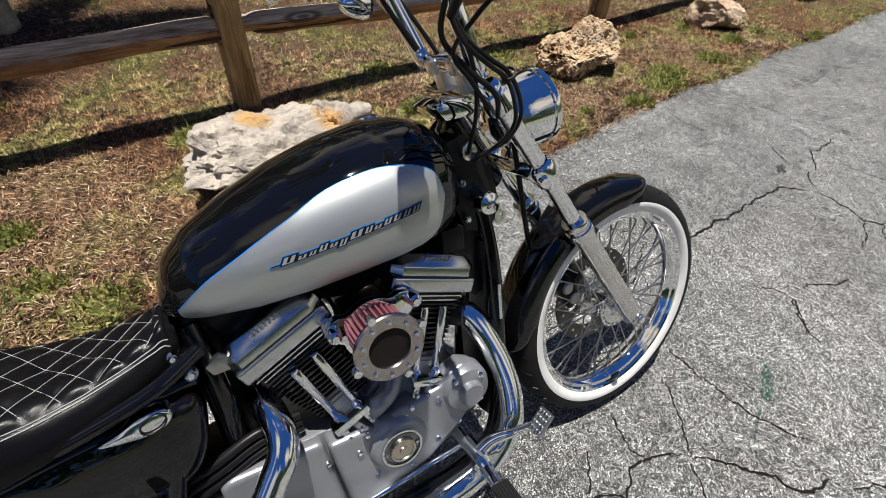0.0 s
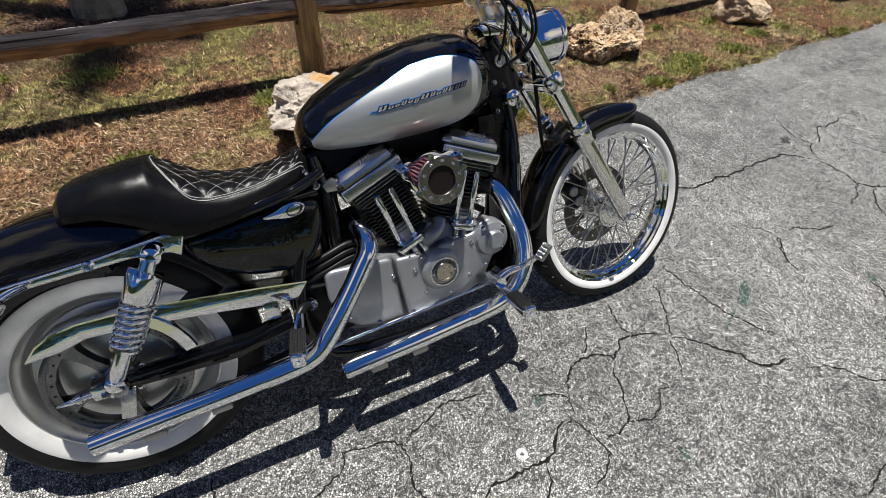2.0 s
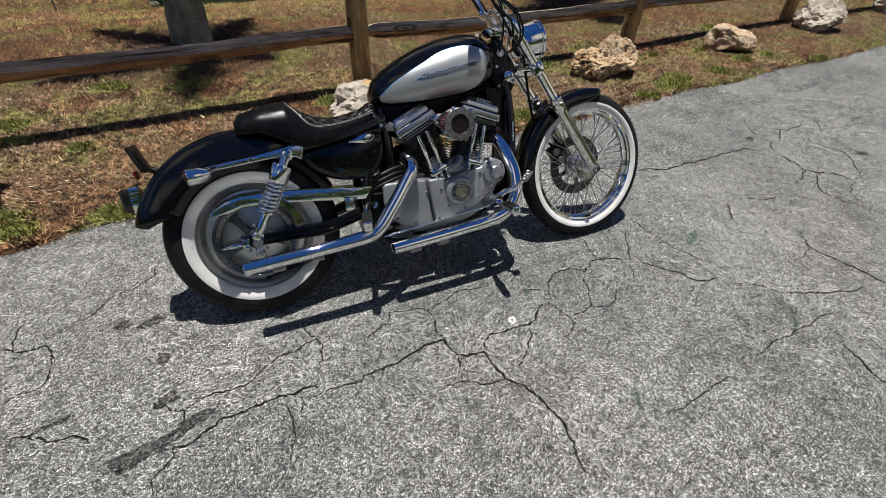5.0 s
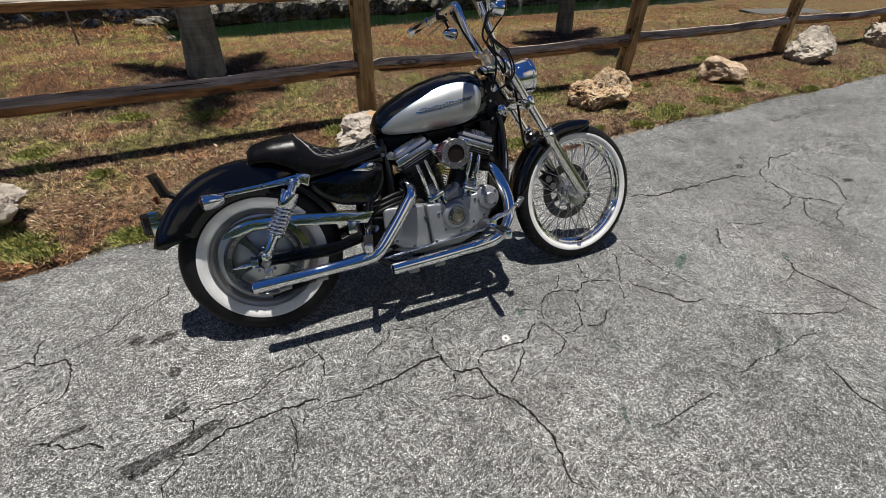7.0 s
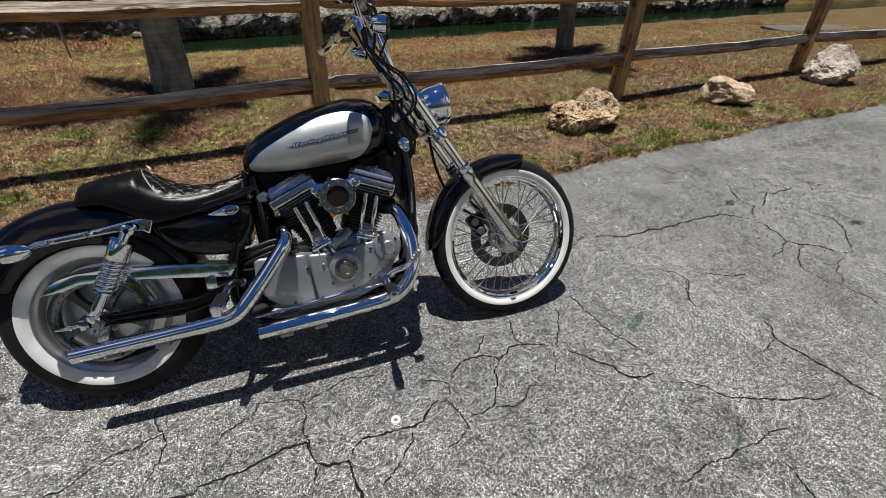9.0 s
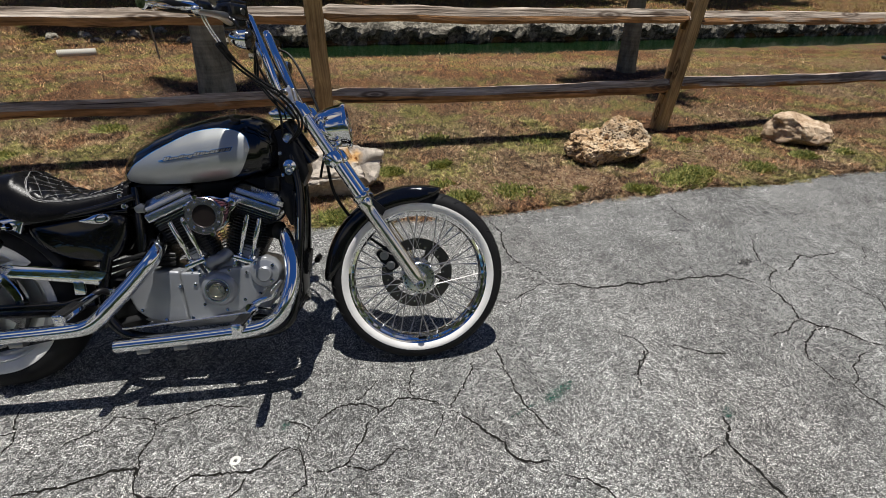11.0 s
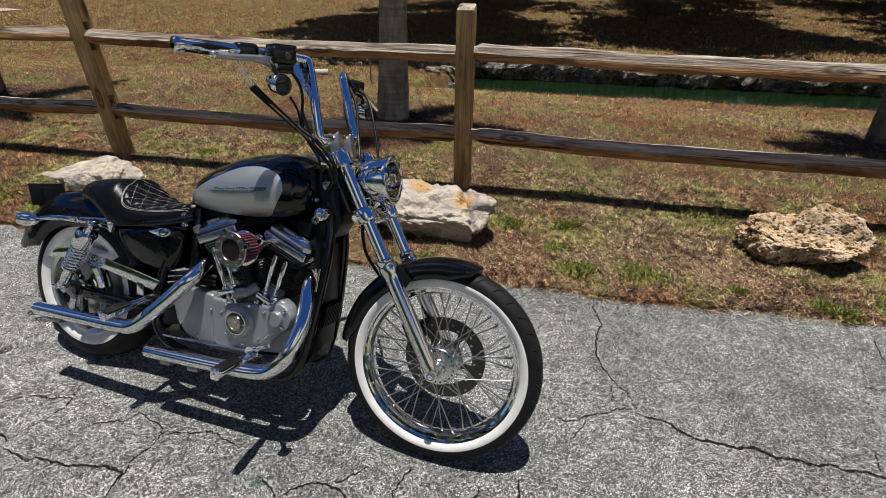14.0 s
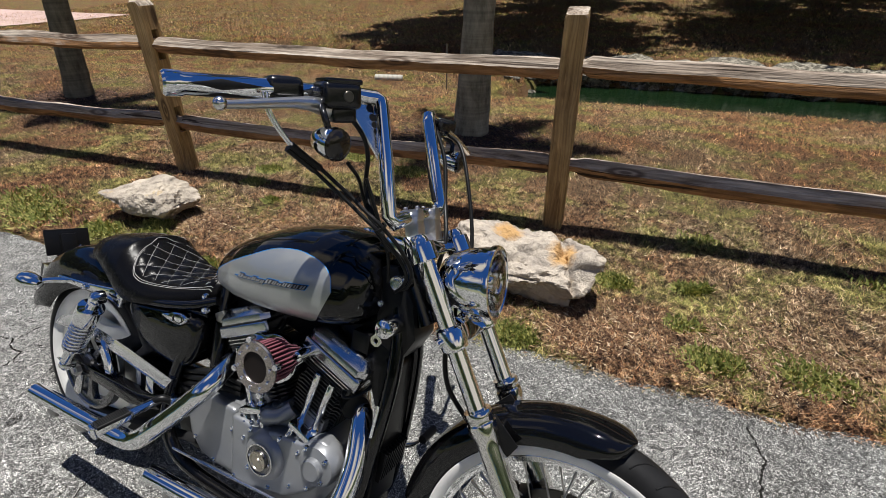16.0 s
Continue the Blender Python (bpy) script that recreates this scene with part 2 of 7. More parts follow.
def limestone_material(name, pale, mid, pit, lichen, amount, pits, patches=()):
    m = material(name, rough=0.92, spec=0.25)
    n = Nodes(m)
    p = n.co["Object"]
    a = n.noise(p, 9.0, 8.0, 0.68, 0.6)
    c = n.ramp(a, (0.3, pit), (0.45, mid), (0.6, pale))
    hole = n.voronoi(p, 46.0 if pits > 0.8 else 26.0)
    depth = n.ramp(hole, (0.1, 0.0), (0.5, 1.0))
    # the pits' inner shade is mixed into the colour, over the bump's hollows
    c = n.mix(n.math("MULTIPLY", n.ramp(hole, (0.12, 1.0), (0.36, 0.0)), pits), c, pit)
    top = n.add("SeparateXYZ", Vector=n.add("NewGeometry").outputs["Normal"]).outputs["Z"]
    if pits > 0.8:
        c = n.mix(n.ramp(n.noise(p, 3.2, 5.0, 0.6, 0.4), (0.5, 0.0), (0.6, 0.6)), c, n.mix(1.0, c, (0.95, 1.08, 1.3), "MULTIPLY"))
    spot = n.ramp(n.math("MULTIPLY", n.noise(p, 4.0, 6.0, 0.6, 0.3), n.ramp(top, (0.7, 0.3), (0.96, 1.0))), (0.58 - amount, 0.0), (0.66 - amount, 0.85))
    for at in patches:
        near = n.add("VectorMath")
        near.operation = "DISTANCE"
        n.put(near.inputs[0], p)
        near.inputs[1].default_value = at
        spot = n.math("MAXIMUM", spot, n.ramp(n.math("ADD", n.math("MULTIPLY", near.outputs["Value"], 5.2), n.math("MULTIPLY", n.noise(p, 16.0, 5.0, 0.65), 0.6)), (0.56, 0.85), (0.8, 0.0)))
    c = n.mix(spot, c, lichen)
    grey = n.ramp(n.noise(p, 16.0, 6.0, 0.7), (0.55, 0.0), (0.7, 0.5))
    c = n.mix(grey, c, n.mix(1.0, c, (0.6, 0.58, 0.56), "MULTIPLY"))
    n.set(Base_Color=c)
    h = n.math("ADD", n.math("MULTIPLY", depth, 0.5 * pits), n.math("ADD", a, n.math("MULTIPLY", n.noise(p, 60.0, 5.0, 0.7), 0.35)))
    n.bump(h, 0.9, 0.03)
    return m


def metal_material(name, color, rough, wear=0.06, scale=40.0):
    m = material(name, color, rough, 1.0)
    n = Nodes(m)
    w = n.noise(n.co["Object"], scale, 5.0, 0.6)
    n.set(Roughness=n.math("ADD", n.math("MULTIPLY", w, wear), max(0.0, rough - wear / 2)))
    n.bump(n.noise(n.co["Object"], scale * 6, 3.0), 0.02, 0.001)
    return m


def paint_material(name, color, rough=0.05, flake=False):
    m = material(name, color, 0.5, 0.0, 0.0)
    n = Nodes(m)
    n.b.inputs["Coat Weight"].default_value = 1.0
    n.b.inputs["Coat Roughness"].default_value = rough
    if flake:
        n.b.inputs["Metallic"].default_value = 0.75
        f = n.voronoi(n.co["Object"], 1800.0, out="Color")
        n.set(Base_Color=n.mix(1.0, color, n.ramp(f, (0.0, 0.86), (1.0, 1.1)), "MULTIPLY"))
        n.b.inputs["Roughness"].default_value = 0.42
    dust = n.noise(n.co["Object"], 30.0, 5.0, 0.65)
    n.put(n.b.inputs["Coat Roughness"], n.math("ADD", n.math("MULTIPLY", dust, 0.05), max(0.0, rough - 0.02)))
    return m


def rubber_material(name, color=(0.008, 0.008, 0.0085), rough=0.6):
    m = material(name, color, rough, 0.0, 0.2)
    n = Nodes(m)
    d = n.noise(n.co["Object"], 14.0, 5.0, 0.6)
    n.set(Base_Color=n.mix(1.0, color, n.ramp(d, (0.3, 0.7), (0.7, 1.7)), "MULTIPLY"))
    n.bump(n.noise(n.co["Object"], 400.0, 3.0), 0.15, 0.001)
    return m


ASPHALT = asphalt_material()
SOIL = soil_material()
BLADES = blade_material()
WEEDS = weed_material()
RAIL_WOOD = timber_material("weathered_rail_timber", "x", (0.5, 0.29, 0.14), (0.3, 0.16, 0.072), (0.1, 0.05, 0.024))
POST_WOOD = timber_material("weathered_post_timber", "z", (0.56, 0.4, 0.205), (0.43, 0.29, 0.135), (0.2, 0.12, 0.055))
CREAM_STONE = limestone_material("cream_limestone", (0.53, 0.46, 0.375), (0.39, 0.34, 0.285), (0.15, 0.13, 0.11), (0.5, 0.29, 0.1), -0.1, 0.22, ((0.41, 1.95, 0.29), (0.72, 1.86, 0.24)))
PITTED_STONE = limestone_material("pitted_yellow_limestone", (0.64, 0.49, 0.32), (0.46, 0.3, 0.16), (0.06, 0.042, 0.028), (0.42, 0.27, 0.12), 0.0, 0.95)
WHITE_STONE = limestone_material("white_limestone", (0.54, 0.47, 0.38), (0.38, 0.33, 0.27), (0.14, 0.12, 0.1), (0.42, 0.32, 0.18), 0.0, 0.35)
RUST_STONE = limestone_material("rusty_limestone", (0.56, 0.43, 0.3), (0.38, 0.26, 0.16), (0.1, 0.065, 0.04), (0.6, 0.48, 0.34), 0.08, 0.3)
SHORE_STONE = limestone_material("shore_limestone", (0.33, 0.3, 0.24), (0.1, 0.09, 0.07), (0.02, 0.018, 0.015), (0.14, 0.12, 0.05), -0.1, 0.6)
CHROME = metal_material("chrome", (0.84, 0.85, 0.86), 0.012, 0.016)
DARK_CHROME = metal_material("smoked_chrome", (0.42, 0.38, 0.36), 0.25, 0.05)
ROCKER = metal_material("satin_rocker_alloy", (0.6, 0.61, 0.63), 0.22, 0.1)
ALLOY = metal_material("cast_alloy", (0.62, 0.62, 0.62), 0.3, 0.12)
BRUSHED = metal_material("polished_alloy", (0.72, 0.72, 0.71), 0.2, 0.1)
STEEL = metal_material("dull_steel", (0.4, 0.39, 0.38), 0.35, 0.15)
DISC_STEEL = metal_material("dark_disc_steel", (0.12, 0.115, 0.105), 0.36, 0.15)
CASE = material("silver_case_paint", (0.29, 0.3, 0.315), 0.36, 0.6)
case_n = Nodes(CASE)
case_n.set(Roughness=case_n.ramp(case_n.noise(case_n.co["Object"], 22.0, 5.0, 0.65), (0.3, 0.3), (0.7, 0.44)))
BLACK = paint_material("black_gloss_paint", (0.003, 0.003, 0.0035), 0.02)
DARK_ALLOY = metal_material("dark_pulley_alloy", (0.2, 0.2, 0.205), 0.25, 0.12)
WHEEL_ALLOY = metal_material("satin_wheel_alloy", (0.66, 0.66, 0.65), 0.34, 0.12)
POLISHED = metal_material("mirror_polished_alloy", (0.7, 0.7, 0.69), 0.17, 0.08)
SILVER = paint_material("silver_tank_paint", (0.42, 0.435, 0.425), 0.04, True)
BLUE = paint_material("blue_pinstripe_paint", (0.02, 0.24, 0.72), 0.08)
SATIN = material("satin_black_paint", (0.006, 0.006, 0.0065), 0.35, 0.0, 0.25)
RUBBER = rubber_material("tyre_rubber")
CABLE = rubber_material("cable_sheath", (0.006, 0.006, 0.006), 0.36)
WHITEWALL = material("whitewall_rubber", (0.7, 0.69, 0.66), 0.5, 0.0, 0.35)
ww = Nodes(WHITEWALL)
ww.set(Base_Color=ww.ramp(ww.noise(ww.co["Object"], 18.0, 5.0, 0.6), (0.3, (0.64, 0.63, 0.6)), (0.65, (0.75, 0.74, 0.71))))
LITTER = material("dead_leaves", (0.4, 0.3, 0.18), 0.8)
lt = Nodes(LITTER)
lt.set(Base_Color=lt.ramp(lt.add("NewGeometry").outputs["Random Per Island"], (0.0, (0.07, 0.03, 0.016)), (0.5, (0.2, 0.112, 0.056)), (0.85, (0.37, 0.24, 0.13)), (1.0, (0.64, 0.52, 0.35))))

# ---- mesh tools ----
def finish(bm, name, mat, smooth=38.0):
    bmesh.ops.recalc_face_normals(bm, faces=bm.faces)
    me = bpy.data.meshes.new(name)
    bm.to_mesh(me)
    bm.free()
    if smooth:
        me.polygons.foreach_set("use_smooth", [True] * len(me.polygons))
        me.set_sharp_from_angle(angle=radians(smooth))
    me.materials.append(mat)
    return me


def part(name, bm, mat, parent, label="", smooth=38.0):
    """One mesh object under a thing or under a part, in its parent's coordinates."""
    ob = new(name, bm if isinstance(bm, bpy.types.Mesh) else finish(bm, name, mat, smooth))
    ob.parent = parent
    if label:
        tagged(ob, label)
    return ob


def thing(name, bm, mat, label, category, group="", kind="", smooth=38.0):
    ob = new(name, None if bm is None else finish(bm, name, mat, smooth))
    return tagged(ob, label, category, group, kind)


def join(*bms):
    out = bms[0]
    for b in bms[1:]:
        me = bpy.data.meshes.new("tmp")
        b.to_mesh(me)
        b.free()
        out.from_mesh(me)
        bpy.data.meshes.remove(me)
    return out


def moved(bm, m):
    bmesh.ops.transform(bm, matrix=m, verts=bm.verts)
    return bm


def spline(pts, per=6):
    """Catmull-Rom through the points."""
    p = [Vector(q) for q in pts]
    p = [2 * p[0] - p[1]] + p + [2 * p[-1] - p[-2]]
    out = []
    for i in range(1, len(p) - 2):
        a, b, c, d = p[i - 1:i + 3]
        for k in range(per):
            t = k / per
            out.append(0.5 * (2 * b + (c - a) * t + (2 * a - 5 * b + 4 * c - d) * t * t + (3 * b - a - 3 * c + d) * t ** 3))
    out.append(p[-2])
    return out


def tube(pts, r, seg=12, caps=True, per=0, squash=1.0):
    pts = spline(pts, per) if per else [Vector(q) for q in pts]
    n = len(pts)
    rs = r if isinstance(r, (list, tuple)) else [r] * n
    if len(rs) != n:
        rs = [float(np.interp(i / (n - 1), np.linspace(0, 1, len(rs)), rs)) for i in range(n)]
    tang = [(pts[min(i + 1, n - 1)] - pts[max(i - 1, 0)]).normalized() for i in range(n)]
    u = tang[0].orthogonal().normalized()
    rings, bm = [], bmesh.new()
    for i in range(n):
        u = (u - tang[i] * u.dot(tang[i])).normalized()
        v = tang[i].cross(u)
        rings.append([bm.verts.new(pts[i] + rs[i] * (math.cos(a) * u + squash * math.sin(a) * v)) for a in (2 * math.pi * k / seg for k in range(seg))])
    for a, b in zip(rings, rings[1:]):
        for k in range(seg):
            bm.faces.new((a[k], a[(k + 1) % seg], b[(k + 1) % seg], b[k]))
    if caps:
        bm.faces.new(rings[0])
        bm.faces.new(rings[-1])
    return bm


def lathe(prof, seg=32, m=Matrix(), loop=False, a0=0.0, a1=360.0):
    """Turns a profile of (radius, height) round z."""
    bm = bmesh.new()
    full = a1 - a0 >= 360
    steps = seg if full else seg + 1
    cols = []
    for k in range(steps):
        a = radians(a0 + (a1 - a0) * k / seg)
        cols.append([bm.verts.new(m @ Vector((r * math.cos(a), r * math.sin(a), h))) for r, h in prof])
    np_ = len(prof)
    for k in range(seg):
        A, B = cols[k], cols[(k + 1) % steps]
        for i in range(np_ if loop else np_ - 1):
            j = (i + 1) % np_
            bm.faces.new((A[i], B[i], B[j], A[j]))
    if loop and not full:
        bm.faces.new(cols[0])
        bm.faces.new(cols[-1])
    bmesh.ops.remove_doubles(bm, verts=bm.verts, dist=1e-6)
    return bm


def box(sx, sy, sz, m=Matrix(), bev=0.0, seg=2):
    bm = bmesh.new()
    bmesh.ops.create_cube(bm, size=1, matrix=Matrix.Diagonal((sx, sy, sz, 1)))
    if bev:
        bmesh.ops.bevel(bm, geom=bm.edges[:], offset=bev, segments=seg, affect="EDGES", profile=0.6)
    return moved(bm, m)


def prism(outline, y0, y1, bev=0.0, seg=2):
    """An outline in x and z, drawn out from y0 to y1."""
    bm = bmesh.new()
    f = bm.faces.new([bm.verts.new((x, y0, z)) for x, z in outline])
    ext = bmesh.ops.extrude_face_region(bm, geom=[f])
    bmesh.ops.translate(bm, vec=(0, y1 - y0, 0), verts=[v for v in ext["geom"] if isinstance(v, bmesh.types.BMVert)])
    bmesh.ops.recalc_face_normals(bm, faces=bm.faces)
    if bev:
        bmesh.ops.bevel(bm, geom=bm.edges[:], offset=bev, segments=seg, affect="EDGES", profile=0.6)
    return bm


def loft(rings, caps=True, closed=True):
    bm = bmesh.new()
    R = [[bm.verts.new(p) for p in ring] for ring in rings]
    k = len(R[0])
    for a, b in zip(R, R[1:]):
        for i in range(k if closed else k - 1):
            bm.faces.new((a[i], a[(i + 1) % k], b[(i + 1) % k], b[i]))
    if caps:
        bm.faces.new(R[0])
        bm.faces.new(R[-1])
    return bm


def along(p, q):
    """The pose at p whose z points to q."""
    d = Vector(q) - Vector(p)
    return Matrix.Translation(p) @ d.to_track_quat("Z", "Y").to_matrix().to_4x4()


def rod(p, q, r, seg=16, r2=None):
    L = (Vector(q) - Vector(p)).length
    return lathe([(0, 0), (r, 0), (r2 if r2 is not None else r, L), (0, L)], seg, along(p, q))


def axle(x, y, z):
    """A pose whose z points to the machine's right side."""
    return Matrix.Translation((x, y, z)) @ Matrix.Rotation(radians(90), 4, "X")


def bolt(p, r=0.006, h=0.005, out=(0, -1, 0)):
    m = along(p, Vector(p) + Vector(out))
    return lathe([(0, h), (r * 0.45, h), (r * 0.5, h * 0.45), (r * 0.8, h * 0.95), (r, h * 0.7), (r, -0.003)], 8, m)


def lump(x, y):
    return noise.fractal(Vector((x, y, 0.0)), 1.0, 2.0, 4)


def from_numpy(name, verts, faces, mat):
    me = bpy.data.meshes.new(name)
    me.from_pydata(verts, [], faces)
    me.materials.append(mat)
    return me

# ---- the ground ----
def edge_line(x):
    """Where the pavement ends and the lawn begins."""
    return 1.33 + 0.062 * x + 0.035 * math.sin(2.3 * x + 0.5) * math.sin(0.9 * x) + 0.05 * lump(1.4 * x, 3.0)


def smooth01(v):
    v = min(1.0, max(0.0, v))
    return v * v * (3 - 2 * v)


def pond_depth(x, y):
    """How far inside the shore line of the pond a place lies."""
    return min(y - 7.45 - 0.098 * x, 10.45 + 0.098 * x - y, 0.8 * (x + 1.3)) + 0.12 * lump(1.7 * x, 1.7 * y)


def height(x, y):
    if y < 4.0:
        z = 0.012 + 0.012 * lump(2.1 * x, 2.1 * y)
    else:
        z = 0.012 + 0.02 * lump(0.8 * x, 0.8 * y)
    z -= 0.32 * smooth01((y - 4.8) / 2.9)
    if y > 10.6 + 0.098 * x:
        z += 0.2 * smooth01((y - 10.6 - 0.098 * x) / 0.5) + 0.7 * smooth01((y - 11.5) / 22.0)
    z -= 0.75 * smooth01(pond_depth(x, y) / 0.45)
    if y < edge_line(x) + 0.02:
        z = -0.03
    return z


def stretch(near0, near1, step, far, grow=1.35):
    v = list(np.arange(near0, near1 + step / 2, step))
    d = step
    while v[-1] < far:
        d *= grow
        v.append(v[-1] + d)
    d = step
    while v[0] > -far:
        d *= grow
        v.insert(0, v[0] - d)
    return v


def sheet(xs, ys, f):
    verts = [(x, y, f(x, y)) for y in ys for x in xs]
    w = len(xs)
    faces = [(j * w + i, j * w + i + 1, (j + 1) * w + i + 1, (j + 1) * w + i) for j in range(len(ys) - 1) for i in range(w - 1)]
    return verts, faces


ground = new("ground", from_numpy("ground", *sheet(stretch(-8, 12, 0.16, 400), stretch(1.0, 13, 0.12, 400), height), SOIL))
ground.data.polygons.foreach_set("use_smooth", [True] * len(ground.data.polygons))
tagged(ground, "dry brown lawn with green patches beside the pavement", "ground", kind="structure")

# the pavement: a strip whose lawn side is ragged
xs = stretch(-6, 10, 0.04, 300, 1.3)
rows_y = [-300, -60, -12, -4, -1.5, 0.0, 1.0]
pv = [(x, y, 0.0) for y in rows_y for x in xs]
pv += [(x, edge_line(x) + 0.03 * lump(9 * x, 1.0), 0.002) for x in xs]
pv += [(x, edge_line(x) + 0.012 + 0.03 * lump(9 * x, 1.0), -0.05) for x in xs]
w = len(xs)
pf = [(j * w + i, j * w + i + 1, (j + 1) * w + i + 1, (j + 1) * w + i) for j in range(len(rows_y) + 1) for i in range(w - 1)]
pavement = new("pavement", from_numpy("pavement", pv, pf, ASPHALT))
tagged(pavement, "old grey asphalt with exposed pale aggregate and cracks", "pavement", kind="structure")

WATER = material("pond_water", (0.005, 0.014, 0.005), 0.05, 0.0, 0.3)
wn_ = Nodes(WATER)
wn_.bump(wn_.noise(wn_.scaled(wn_.co["Object"], (2.0, 5.0, 1.0)), 3.0, 4.0), 0.25, 0.03)
water = new("water", from_numpy("water", [(-3, 6.5, -0.6), (60, 6.5, -0.6), (60, 20, -0.6), (-3, 11.5, -0.6)], [(0, 1, 2, 3)], WATER))
tagged(water, "still dark green pond water below the lawn", "water", kind="structure")


# ---- cracks and marks on the pavement ----
def crack_strip(pts, width, seed):
    rnd = random.Random(seed)
    fine = []
    for (x0, y0), (x1, y1) in zip(pts, pts[1:]):
        L = math.hypot(x1 - x0, y1 - y0)
        k = max(2, int(L / 0.01))
        for i in range(k):
            t = i / k
            s_ = 0.03 * min(1, L / 0.15) * math.sin(math.pi * t)
            fine.append((x0 + (x1 - x0) * t + s_ * noise.noise(Vector((seed, 7 * (x0 + t * L), y0))) + rnd.uniform(-0.0042, 0.0042),
                         y0 + (y1 - y0) * t + s_ * noise.noise(Vector((x0, 7 * (y0 + t * L), seed))) + rnd.uniform(-0.0042, 0.0042)))
    fine.append(pts[-1])
    bm = bmesh.new()
    prev = None
    n_ = len(fine)
    for i, (x, y) in enumerate(fine):
        a, b = fine[max(0, i - 1)], fine[min(n_ - 1, i + 1)]
        d = Vector((b[0] - a[0], b[1] - a[1])).normalized()
        wd = 1.15 * max(width, 0.0019) * rnd.uniform(0.45, 1.5) * min(1.0, 0.3 + 6 * min(i, n_ - 1 - i) / n_)
        o = Vector((-d.y, d.x)) * wd
        cur = (bm.verts.new((x + o.x, y + o.y, 0.0016)), bm.verts.new((x - o.x, y - o.y, 0.0016)))
        if prev:
            bm.faces.new((prev[0], prev[1], cur[1], cur[0]))
        prev = cur
    return bm


CRACK = material("crack_dirt", (0.012, 0.011, 0.01), 1.0, 0.0, 0.1)
crack_count = [0]


def crack(width, *pts):
    crack_count[0] += 1
    width *= 1 + 0.4 * smooth01((sum(q[0] for q in pts) / len(pts) - 1.3) / 1.4)
    tagged(part("crack", crack_strip(pts, width, crack_count[0]), CRACK, pavement, smooth=0), kind="stuff")


crack(0.0027, (-1.62, 0.56), (-1.57, 0.56), (-1.53, 0.57), (-1.50, 0.54), (-1.46, 0.53), (-1.41, 0.53), (-1.40, 0.51), (-1.38, 0.47), (-1.38, 0.42))
crack(0.0016, (-1.38, 0.48), (-1.34, 0.49))
crack(0.0016, (-1.51, 0.56), (-1.51, 0.66), (-1.49, 0.70))
crack(0.0022, (-1.41, 0.57), (-1.37, 0.59), (-1.33, 0.62), (-1.27, 0.63), (-1.25, 0.66), (-1.21, 0.71), (-1.17, 0.73), (-1.13, 0.73), (-1.07, 0.77), (-1.04, 0.79), (-1.04, 0.84), (-1.02, 0.87))
crack(0.0016, (-1.38, 0.41), (-1.38, 0.37), (-1.40, 0.33), (-1.45, 0.33), (-1.48, 0.32), (-1.50, 0.29))
crack(0.0027, (-1.48, 0.16), (-1.45, 0.15), (-1.41, 0.14), (-1.40, 0.12), (-1.38, 0.12), (-1.35, 0.09), (-1.32, 0.08), (-1.30, 0.08), (-1.28, 0.08), (-1.26, 0.06), (-1.24, 0.03))
crack(0.0034, (-1.07, -0.22), (-1.07, -0.17), (-1.04, -0.15), (-1.02, -0.13), (-1.01, -0.09), (-0.97, -0.10), (-0.93, -0.08), (-0.90, -0.07), (-0.87, -0.05), (-0.80, -0.06), (-0.77, -0.05), (-0.72, -0.05), (-0.68, -0.05), (-0.63, -0.06), (-0.60, -0.05), (-0.56, -0.06), (-0.54, -0.09))
crack(0.0022, (-1.07, 0.08), (-1.03, 0.08), (-1.00, 0.04), (-0.97, 0.03), (-0.98, -0.01), (-0.99, -0.04))
crack(0.0022, (-0.97, 0.03), (-0.93, 0.06), (-0.88, 0.06), (-0.83, 0.05), (-0.77, 0.05), (-0.71, 0.09), (-0.65, 0.12), (-0.59, 0.12), (-0.54, 0.14), (-0.50, 0.15), (-0.49, 0.11), (-0.51, 0.04), (-0.54, -0.02))
crack(0.0016, (-0.67, -0.09), (-0.66, -0.16), (-0.67, -0.23), (-0.70, -0.30))
crack(0.0016, (-0.54, -0.09), (-0.59, -0.10), (-0.62, -0.12), (-0.63, -0.14))
crack(0.0034, (-0.54, -0.09), (-0.49, -0.10), (-0.41, -0.11), (-0.39, -0.09), (-0.33, -0.09), (-0.26, -0.09), (-0.18, -0.07), (-0.12, -0.06), (-0.06, -0.06), (-0.05, -0.11), (-0.04, -0.15), (-0.01, -0.17), (0.05, -0.18), (0.06, -0.19), (0.06, -0.25), (0.07, -0.32), (0.11, -0.37), (0.13, -0.42), (0.14, -0.49), (0.15, -0.53), (0.14, -0.59), (0.13, -0.64), (0.11, -0.68), (0.11, -0.71), (0.13, -0.74), (0.15, -0.76))
crack(0.0016, (-0.50, 0.15), (-0.53, 0.21), (-0.53, 0.26))
crack(0.0022, (-0.33, 0.04), (-0.32, 0.07), (-0.28, 0.09), (-0.22, 0.11), (-0.20, 0.14), (-0.20, 0.16), (-0.12, 0.14), (-0.07, 0.13), (-0.04, 0.10), (-0.04, 0.04), (-0.06, -0.01), (-0.05, -0.06), (-0.05, -0.11))
crack(0.0022, (-0.04, 0.10), (0.01, 0.12), (0.06, 0.13), (0.11, 0.15), (0.18, 0.14), (0.26, 0.12))
crack(0.0034, (0.07, -0.18), (0.10, -0.13), (0.14, -0.12), (0.18, -0.13), (0.25, -0.13), (0.30, -0.14), (0.34, -0.13), (0.38, -0.09), (0.41, -0.07), (0.45, -0.08))
